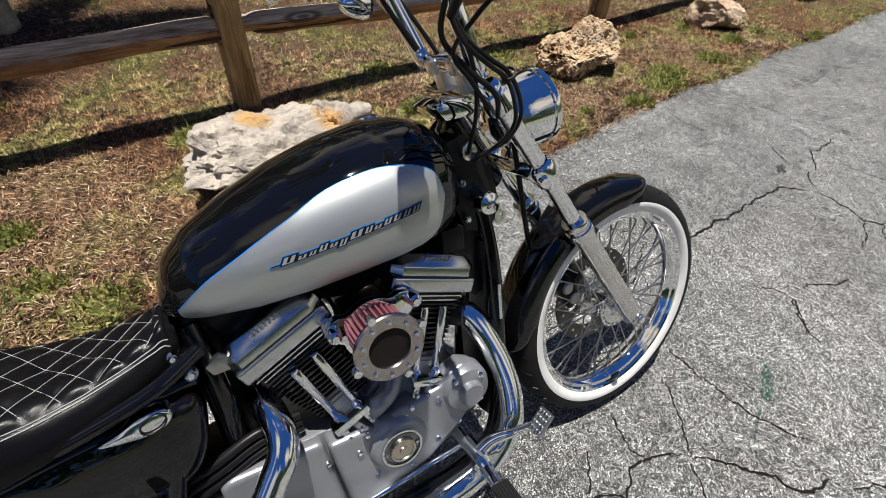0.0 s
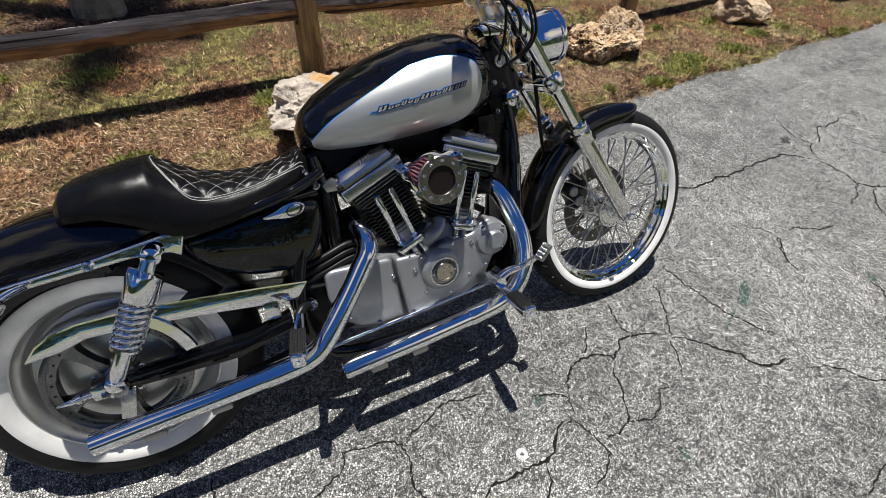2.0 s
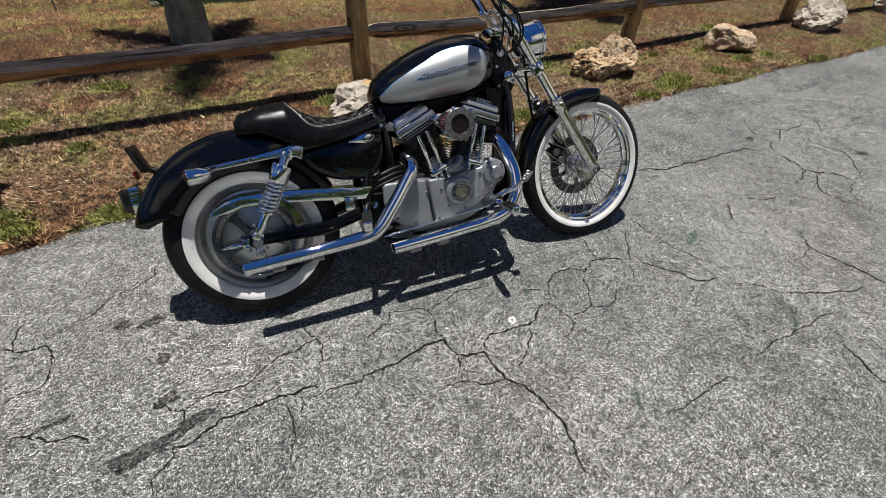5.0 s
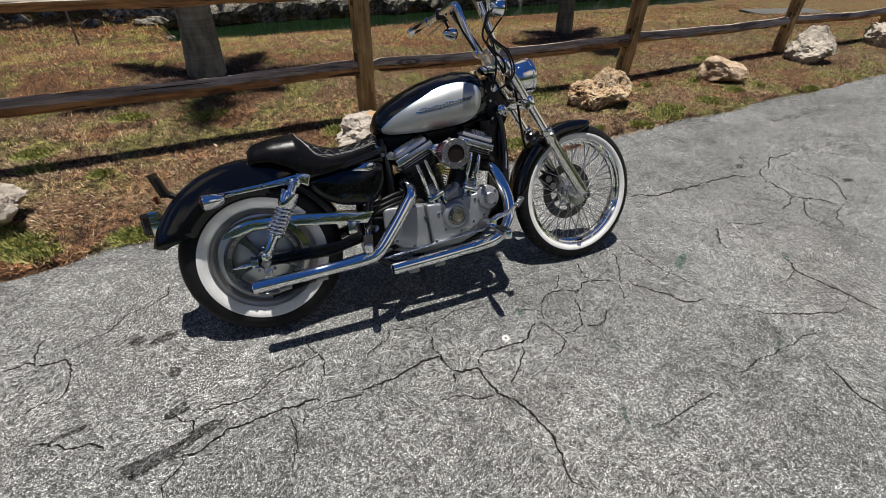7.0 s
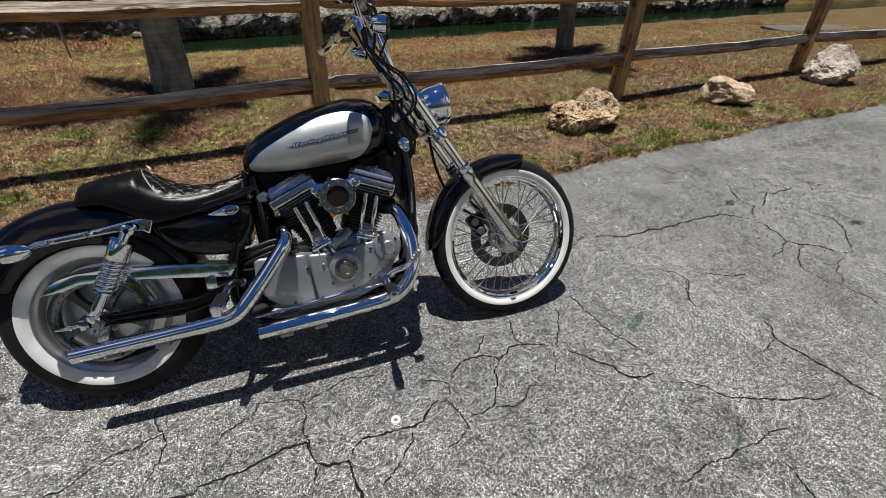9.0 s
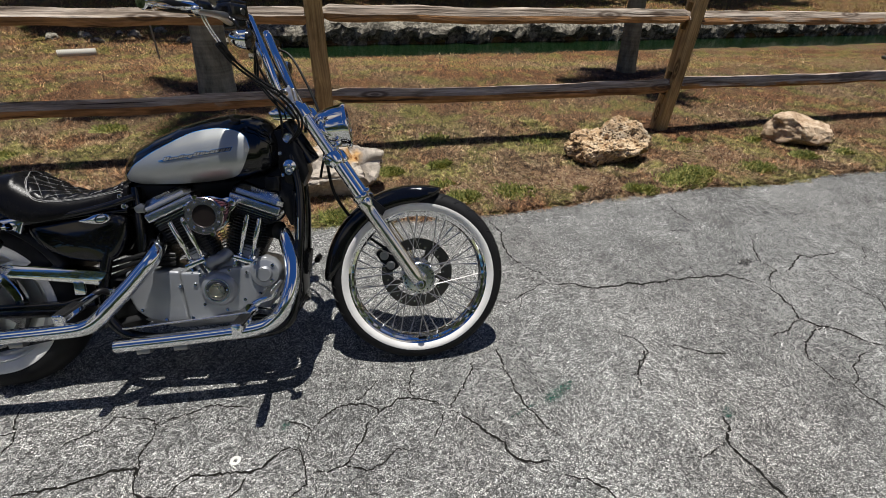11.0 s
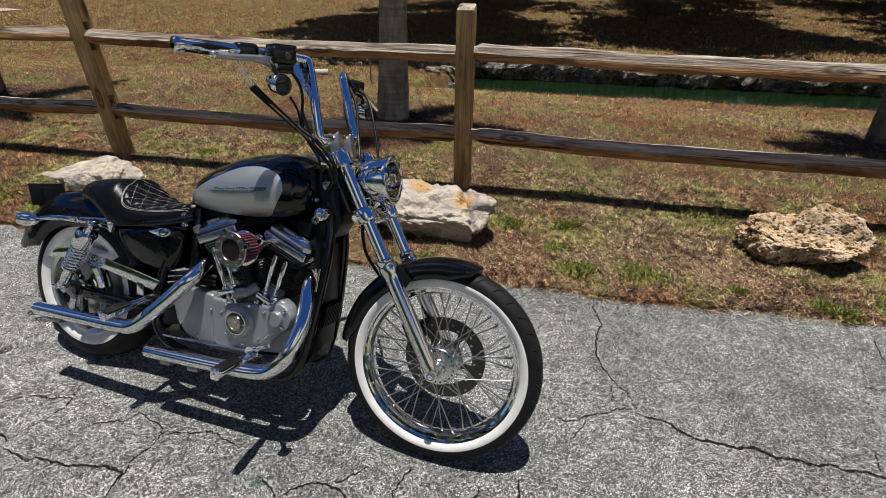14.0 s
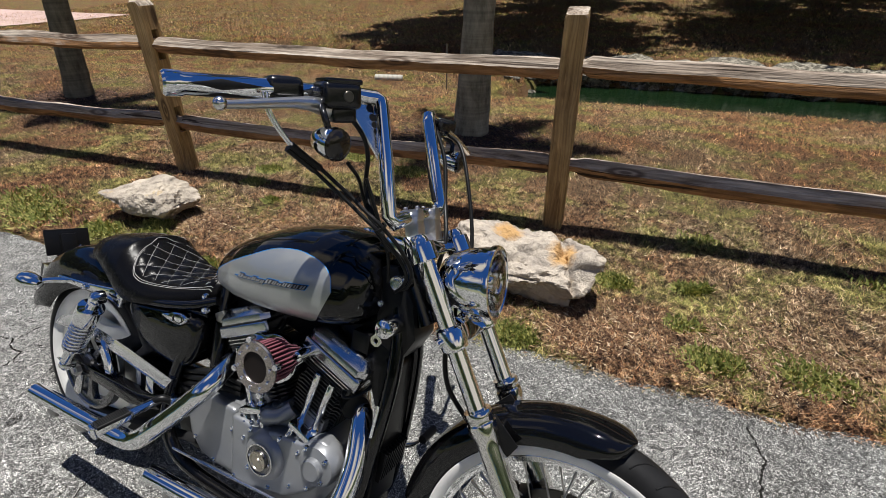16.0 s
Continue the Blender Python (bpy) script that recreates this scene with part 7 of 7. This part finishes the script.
# -- fork
FORK = Vector((0.535, 0, -0.845))
SLIDER = metal_material("polished_slider_alloy", (0.72, 0.71, 0.69), 0.08, 0.06)
TOP = Vector((1.127, 0, 1.007))
for y in (-0.07, 0.112):
    o = TOP + Vector((0, y, 0))
    tube_ = part("fork_tube", lathe([(0, -0.012), (0.014, -0.012), (0.019, -0.006), (0.0205, 0.0), (0.0205, 0.03), (0.0197, 0.032), (0.0197, 0.4), (0, 0.4)], 24, along(o, o + FORK)), CHROME, bike, "chrome fork tube")
    slider = part("fork_slider", lathe([(0.0197, 0.37), (0.029, 0.37), (0.0305, 0.374), (0.0305, 0.384), (0.0285, 0.387), (0.0285, 0.394), (0.0315, 0.397), (0.0315, 0.414), (0.028, 0.424), (0.0262, 0.444), (0.0262, 0.73), (0.024, 0.76), (0.02, 0.785), (0, 0.79)], 28, along(o, o + FORK)), SLIDER, bike, "polished fork slider")
    part("axle_boss", rod(Vector((1.542, y + (0.02 if y > 0 else -0.022), 0.353)), Vector((1.542, y + (-0.04 if y > 0 else 0.04), 0.353)), 0.02, 20), CHROME, slider)
    part("lower_clamp", lathe([(0.021, 0.19), (0.028, 0.194), (0.03, 0.2), (0.03, 0.232), (0.028, 0.238), (0.021, 0.242)], 24, along(o, o + FORK)), CHROME, bike, "chrome fork clamp")
    part("clamp_bolt", rod(Vector((1.222, y + (0.034 if y > 0 else -0.034), 0.812)), Vector((1.235, y * 0.6, 0.822)), 0.011, 14), CHROME, bike)
    part("upper_clamp", lathe([(0.0205, 0.006), (0.03, 0.008), (0.031, 0.014), (0.031, 0.045), (0.0205, 0.048)], 24, along(o, o + FORK)), CHROME, bike)
part("front_axle", lathe([(0, 0.0), (0.011, 0.0), (0.013, 0.003), (0.013, 0.2), (0, 0.2)], 18, axle(1.542, 0.1, 0.353)), STEEL, bike)
part("axle_end", lathe([(0, 0.01), (0.008, 0.01), (0.012, 0.006), (0.014, 0.0)], 18, axle(1.542, -0.092, 0.353)), CHROME, bike)
part("upper_triple_tree", join(box(0.06, 0.2, 0.022, pose(1.118, 0.02, 0.99, 0, 32), 0.008), prism([(1.02, 0.985), (1.05, 1.0), (1.11, 0.995), (1.13, 0.975), (1.1, 0.962), (1.04, 0.96)], -0.055, 0.055, 0.008)), CHROME, bike, "chrome upper triple tree")
part("lower_triple_tree", box(0.06, 0.19, 0.03, pose(1.232, 0.02, 0.82, 0, 32), 0.008), CHROME, bike, "lower triple tree")
part("fork_brace", box(0.012, 0.14, 0.05, pose(1.2, 0.003, 0.9, 0, -32), 0.004), SATIN, bike)
for y in (-0.042, 0.04):
    riser = part("riser", join(box(0.034, 0.034, 0.06, pose(1.1, y, 1.022, 0, -18), 0.005), box(0.046, 0.03, 0.028, pose(1.087, y, 1.052, 0, -18), 0.006)), ALLOY, bike, "cast alloy handlebar riser")
    for dx in (-0.014, 0.014):
        part("riser_bolt", bolt(Vector((1.083 + dx, y, 1.066 + 0.3 * dx)), 0.005, 0.006, (-0.3, 0, 1)), STEEL, riser)

# -- handlebar: straight uprights and arms that run back
R_TOP, L_TOP = (0.998, -0.148, 1.275), (1.0, 0.137, 1.277)
BAR_R = [(1.086, 0.0, 1.052), (1.086, -0.08, 1.044), (1.083, -0.105, 1.038), (1.074, -0.114, 1.05), (1.039, -0.105, 1.165), (1.003, -0.093, 1.262), (0.998, -0.094, 1.276), (0.988, -0.1, 1.281), (0.965, -0.16, 1.274), (0.9, -0.3, 1.25), (0.832, -0.438, 1.226)]
BAR_L = [(1.086, 0.0, 1.052), (1.086, 0.075, 1.052), (1.083, 0.095, 1.06), (1.077, 0.104, 1.08), (1.042, 0.112, 1.165), (1.007, 0.112, 1.264), (1.002, 0.118, 1.275), (0.997, 0.135, 1.279), (0.98, 0.2, 1.27), (0.93, 0.33, 1.245), (0.88, 0.45, 1.225)]
bars = part("handlebar", tube(BAR_R, 0.0158, 20), CHROME, bike, "tall chrome handlebar with drilled gussets", 60)
part("handlebar_half", tube(BAR_L, 0.0158, 20), CHROME, bars, "chrome handlebar upright", 60)


def gusset(a, b, c, name):
    """A drilled web in the corner of the bar."""
    a, b, c = Vector(a), Vector(b), Vector(c)
    nrm = (b - a).cross(c - a).normalized() * 0.003
    bm = bmesh.new()
    f = [bm.verts.new(q + nrm) for q in (a, b, c)]
    g = [bm.verts.new(q - nrm) for q in (a, b, c)]
    bm.faces.new(f)
    bm.faces.new(g[::-1])
    for i in range(3):
        bm.faces.new((f[i], f[(i + 1) % 3], g[(i + 1) % 3], g[i]))
    ob = part(name, bm, BRUSHED, bars, "drilled alloy gusset", 20)
    for t, r in ((0.12, 0.0085), (0.34, 0.007), (0.52, 0.006), (0.68, 0.005)):
        q = a.lerp(b, t * 0.92) * 0.72 + a.lerp(c, 0.6 * (1 - t)) * 0.28
        part("gusset_hole", lathe([(0, 0.0036), (r, 0.0036), (r, -0.0036), (0, -0.0036)], 14, along(q, q + nrm)), SATIN, ob)
    return ob


gusset((0.987, -0.104, 1.266), (1.032, -0.106, 1.15), (0.966, -0.165, 1.262), "gusset")
gusset((0.995, 0.152, 1.262), (1.04, 0.135, 1.15), (0.978, 0.205, 1.255), "gusset")

for s_, B in ((-1, BAR_R), (1, BAR_L)):
    end, inn = Vector(B[-1]), Vector(B[-3]).lerp(Vector(B[-2]), 0.85)
    m = along(end, inn)
    L = (inn - end).length
    grip = part("grip", lathe([(0, -0.004), (0.017, -0.004), (0.0205, 0.0), (0.0205, 0.022), (0.0185, 0.026), (0.018, L - 0.025), (0.0205, L - 0.018), (0.0205, L - 0.003), (0.017, L)], 28, m), CHROME, bars, "chrome hand grip with black inlays")
    for k in range(5):
        a = 2 * math.pi * k / 5 + 0.5
        ring = []
        for z, hw in ((0.03, 0.003), (L * 0.45, 0.5), (L - 0.03, 0.003)):
            ring.append([m @ Vector((0.0188 * math.cos(a + d * hw), 0.0188 * math.sin(a + d * hw), z)) for d in (-1, -0.5, 0, 0.5, 1)])
        part("grip_inlay", loft(ring, False, False), CABLE, bars, "black rubber inlay")

HOUSING = material("black_plastic", (0.005, 0.005, 0.0055), 0.2)
mr = Matrix.Translation((0.95, -0.195, 1.258)) @ Matrix.Rotation(radians(-26), 4, "Z")
switch = part("switch_housing", moved(box(0.048, 0.066, 0.046, pose(-0.002, -0.086, -0.002, 9), 0.016, 4), mr), HOUSING, bars, "black switch housing")
reservoir = part("brake_reservoir", moved(join(box(0.06, 0.076, 0.048, pose(0.038, 0.0, 0.006, 9), 0.014, 4), box(0.056, 0.07, 0.01, pose(0.038, 0.0, 0.031, 9), 0.004), box(0.05, 0.05, 0.03, pose(0.03, 0.012, -0.026, 9), 0.008, 3)), mr), HOUSING, bars, "black brake fluid reservoir")
part("sight_glass", lathe([(0, 0.003), (0.009, 0.003), (0.011, 0.0), (0.011, -0.004)], 18, along(mr @ Vector((0.067, 0.008, 0.006)), mr @ Vector((0.167, 0.008, 0.006)))), DISC_STEEL, bars)
blade = []
for x, y, z, wide, thick in ((1.0, -0.168, 1.247, 0.012, 0.017), (0.996, -0.2, 1.244, 0.015, 0.02), (0.99, -0.235, 1.242, 0.017, 0.019), (0.984, -0.262, 1.243, 0.015, 0.015), (0.978, -0.3, 1.238, 0.0105, 0.0115), (0.975, -0.35, 1.229, 0.0085, 0.0098), (0.972, -0.41, 1.218, 0.0075, 0.0085), (0.97, -0.452, 1.211, 0.006, 0.007)):
    x, z = x - 0.014, z - 0.004
    wide, thick = 0.86 * wide, 0.86 * thick
    if y < -0.3:
        y = -0.3 + 0.88 * (y + 0.3)
    blade.append([Vector((x + wide * math.cos(a), y, z + thick * math.copysign(abs(math.sin(a)) ** 0.7, math.sin(a)))) for a in (2 * math.pi * k / 14 for k in range(14))])
lever = part("brake_lever", loft(blade), ALLOY, bars, "polished cast brake lever", 55)
part("lever_ball", lathe([(0, -0.0105), (0.005, -0.0092), (0.0092, -0.005), (0.0105, 0), (0.0092, 0.005), (0.005, 0.0092), (0, 0.0105)], 18, Matrix.Translation((0.959, -0.438, 1.2085))), BRUSHED, bars)
part("lever_pivot", lathe([(0, 0.024), (0.008, 0.024), (0.01, 0.021), (0.01, -0.021), (0.008, -0.024), (0, -0.024)], 14, Matrix.Translation((0.986, -0.192, 1.242))), STEEL, bars)
ml = Matrix.Translation((0.98, 0.225, 1.263)) @ Matrix.Rotation(radians(-20), 4, "Z")
part("switch_housing", moved(box(0.05, 0.07, 0.05, pose(-0.01, 0.02, 0.0), 0.012, 3), ml), HOUSING, bars, "black switch housing")
part("clutch_bracket", moved(box(0.04, 0.04, 0.03, pose(0.03, -0.02, 0.0), 0.008, 3), ml), HOUSING, bars)
part("clutch_lever", tube([(1.01, 0.21, 1.25), (1.01, 0.28, 1.24), (0.98, 0.46, 1.21)], [0.012, 0.009, 0.008], 12, per=5, squash=0.75), BRUSHED, bars)
LENS = material("dark_smoked_lens", (0.012, 0.01, 0.008), 0.08)
for s_, c in ((-1, Vector((1.02, -0.258, 1.178))), (1, Vector((1.025, 0.258, 1.18)))):
    m = along(c, c + Vector((1, 0.1 * s_, -0.1)))
    sig = part("turn_signal", lathe([(0, -0.045), (0.01, -0.042), (0.02, -0.03), (0.027, -0.012), (0.0295, 0.008), (0.0295, 0.016)], 28, m), CHROME, bars, "chrome bullet turn signal")
    part("signal_lens", lathe([(0.029, 0.014), (0.027, 0.023), (0.018, 0.029), (0, 0.032)], 24, m), LENS, bars, "dark smoked lens")
    part("signal_stem", tube([c + Vector((-0.01, 0, 0.025)), c + Vector((-0.02, 0.005 * s_, 0.05)), Vector((0.955, 0.225 * s_, 1.255))], 0.006, 10, per=3), HOUSING, bars)

# -- cables
CABLES = [
    (0.004, [(0.975, -0.226, 1.129), (0.995, -0.205, 1.108), (1.023, -0.187, 1.085), (1.06, -0.18, 1.06), (1.094, -0.172, 1.039), (1.13, -0.15, 1.0), (1.15, -0.125, 0.955), (1.135, -0.1, 0.915), (1.1, -0.065, 0.89)]),
    (0.0038, [(0.968, -0.232, 1.122), (0.99, -0.212, 1.1), (1.02, -0.194, 1.076), (1.058, -0.184, 1.05), (1.09, -0.175, 1.028), (1.122, -0.148, 0.988), (1.138, -0.122, 0.945), (1.12, -0.095, 0.91), (1.085, -0.06, 0.88)]),
    (0.0066, [(0.963, -0.293, 1.163), (0.97, -0.258, 1.144), (0.976, -0.226, 1.128)]),
    (0.0062, [(0.955, -0.293, 1.156), (0.963, -0.262, 1.138), (0.969, -0.232, 1.122)]),
    (0.0048, [(1.0, -0.2, 1.238), (1.02, -0.165, 1.2), (1.02, -0.14, 1.16), (1.012, -0.122, 1.1), (1.045, -0.132, 1.05), (1.09, -0.14, 1.005), (1.12, -0.1, 0.96)]),
    (0.0038, [(1.045, -0.235, 1.148), (1.036, -0.183, 1.119), (1.022, -0.135, 1.075), (1.05, -0.135, 1.03), (1.09, -0.12, 0.98)]),
    (0.004, [(1.03, -0.15, 1.12), (1.06, -0.13, 1.04), (1.075, -0.1, 0.97), (1.07, -0.07, 0.9)]),
    (0.0055, [(1.0, 0.17, 1.255), (1.05, 0.15, 1.18), (1.09, 0.11, 1.08), (1.13, 0.06, 1.0), (1.13, 0.04, 0.92)]),
    (0.005, [(0.995, 0.23, 1.25), (1.06, 0.21, 1.22), (1.12, 0.17, 1.12), (1.17, 0.13, 1.0), (1.19, 0.1, 0.88), (1.17, 0.07, 0.75)]),
    (0.006, [(1.2, -0.03, 0.9), (1.21, -0.03, 0.82), (1.23, -0.02, 0.7), (1.28, 0.03, 0.6), (1.34, 0.06, 0.52), (1.44, 0.075, 0.44)]),
    (0.007, [(1.07, 0.09, 1.08), (1.03, 0.11, 1.16), (0.995, 0.135, 1.25)]),
]
for r, pts in CABLES:
    part("cable", tube(pts, r, 10, per=7), CABLE, bike, "black control cable", 60)
for dx in (0.0, -0.008):
    part("cable_elbow", tube([(0.938 + dx, -0.335, 1.243), (0.945 + dx, -0.33, 1.214), (0.955 + dx, -0.312, 1.186), (0.966 + dx, -0.29, 1.161)], 0.0026, 10, per=4), CHROME, bike)
for q in ((1.094, -0.173, 1.036),):
    part("cable_tie", lathe([(0.011, -0.003), (0.013, -0.003), (0.013, 0.003), (0.011, 0.003)], 14, along(q, Vector(q) + Vector((0.05, 0.06, -0.08))), True), CABLE, bike)

# -- headlamp
HL = Vector((1.283, 0.01, 0.944))
hm = along(HL, HL + Vector((0.98, 0.03, 0.16)))
lampbody = part("headlamp", lathe([(0, -0.125), (0.02, -0.123), (0.045, -0.112), (0.062, -0.09), (0.072, -0.055), (0.076, -0.02), (0.077, -0.006), (0.081, -0.005), (0.082, 0.004), (0.08, 0.009), (0.074, 0.01), (0.072, 0.004)], 48, hm), CHROME, bike, "chrome bullet headlamp", 50)
part("reflector", lathe([(0.073, 0.002), (0.06, -0.03), (0.035, -0.05), (0.012, -0.055), (0.012, -0.03), (0, -0.028)], 36, hm), CHROME, lampbody)
GLASS = material("headlamp_glass", (0.9, 0.92, 0.93), 0.03)
GLASS.node_tree.nodes["Principled BSDF"].inputs["Transmission Weight"].default_value = 1.0
part("lens", lathe([(0.074, 0.005), (0.06, 0.012), (0.035, 0.017), (0, 0.019), (0, 0.016), (0.035, 0.014), (0.06, 0.009), (0.072, 0.003)], 36, hm), GLASS, lampbody, "clear headlamp glass")
part("headlamp_bracket", join(box(0.05, 0.03, 0.05, pose(1.225, 0.003, 0.87, 0, 20), 0.008), rod((1.2, 0.003, 0.9), (1.235, 0.003, 0.88), 0.014)), CHROME, bike)

# -- front brake
caliper = part("brake_caliper", join(box(0.055, 0.05, 0.1, pose(1.418, 0.062, 0.42, 0, -30), 0.012, 3), box(0.03, 0.06, 0.03, pose(1.44, 0.06, 0.46, 0, -30), 0.006)), SATIN, bike, "dark brake caliper")
for x, z in ((1.405, 0.44), (1.43, 0.4)):
    part("caliper_piston", lathe([(0, 0.006), (0.014, 0.006), (0.018, 0.002), (0.018, -0.01)], 20, axle(x, 0.036, z)), STEEL, caliper)
for y in (-0.052, 0.056):
    part("fender_bracket", prism([(1.33, 0.655), (1.36, 0.69), (1.42, 0.64), (1.4, 0.6)], y - 0.003, y + 0.003, 0.001), SATIN, bike)
    part("fender_bolt", bolt((1.405, y * 1.15, 0.565), 0.009, 0.008, (0, math.copysign(1, y), 0)), CHROME, bike)

# -- tank emblem: a row of slanted grey blocks, outlined in black and edged in blue
LETTER = material("grey_letter_paint", (0.26, 0.27, 0.275), 0.3)
letters = random.Random(2)


def emblem_point(t, up, lift, side):
    """A place on the emblem's line: t along it, up metres above it, leaning forward."""
    return on_tank(0.684 + 0.245 * t + 0.6 * up, 0.826 + 0.036 * t + up, lift, side)


def emblem_block(t0, t1, lo, hi, lift, side, mat_, name, label=""):
    bm = bmesh.new()
    cols = [(bm.verts.new(emblem_point(t, lo, lift, side)), bm.verts.new(emblem_point(t, hi, lift, side))) for t in np.linspace(t0, t1, 4)]
    for a, b in zip(cols, cols[1:]):
        bm.faces.new((a[0], b[0], b[1], a[1]))
    part(name, bm, mat_, tank, label, 60)


for side in (-1, 1):
    emblem_block(-0.01, 0.1, -0.0035, -0.0002, 0.0032, side, BLUE, "emblem_tail", "blue tail of the tank emblem")
    emblem_block(0.0, 0.1, -0.0028, -0.001, 0.0042, side, SATIN, "emblem_tail")
    t = 0.06
    for k in range(13):
        wide = 0.088 if k in (0, 6) else letters.uniform(0.05, 0.061)
        hi = 0.0078 if k in (0, 6) else letters.choice((0.003, 0.003, 0.0066))
        lo = -0.0088 if k == 5 else -0.0046
        emblem_block(t - 0.009, t + wide + 0.009, lo - 0.0017, hi + 0.0017, 0.0032 + 0.00003 * k, side, BLUE, "emblem_edge", "blue edge of the tank emblem")
        emblem_block(t - 0.004, t + wide + 0.004, lo - 0.0007, hi + 0.0007, 0.0042 + 0.00003 * k, side, SATIN, "emblem_outline")
        for f0, f1 in ((0.08, 0.36), (0.58, 0.86)):
            emblem_block(t + wide * f0, t + wide * f1, lo + 0.0009, hi - 0.0009, 0.0053, side, LETTER, "emblem_bar")
        emblem_block(t + wide * 0.3, t + wide * 0.6, lo + 0.0009, lo + 0.0024, 0.0053, side, LETTER, "emblem_bar")
        t += wide + 0.008
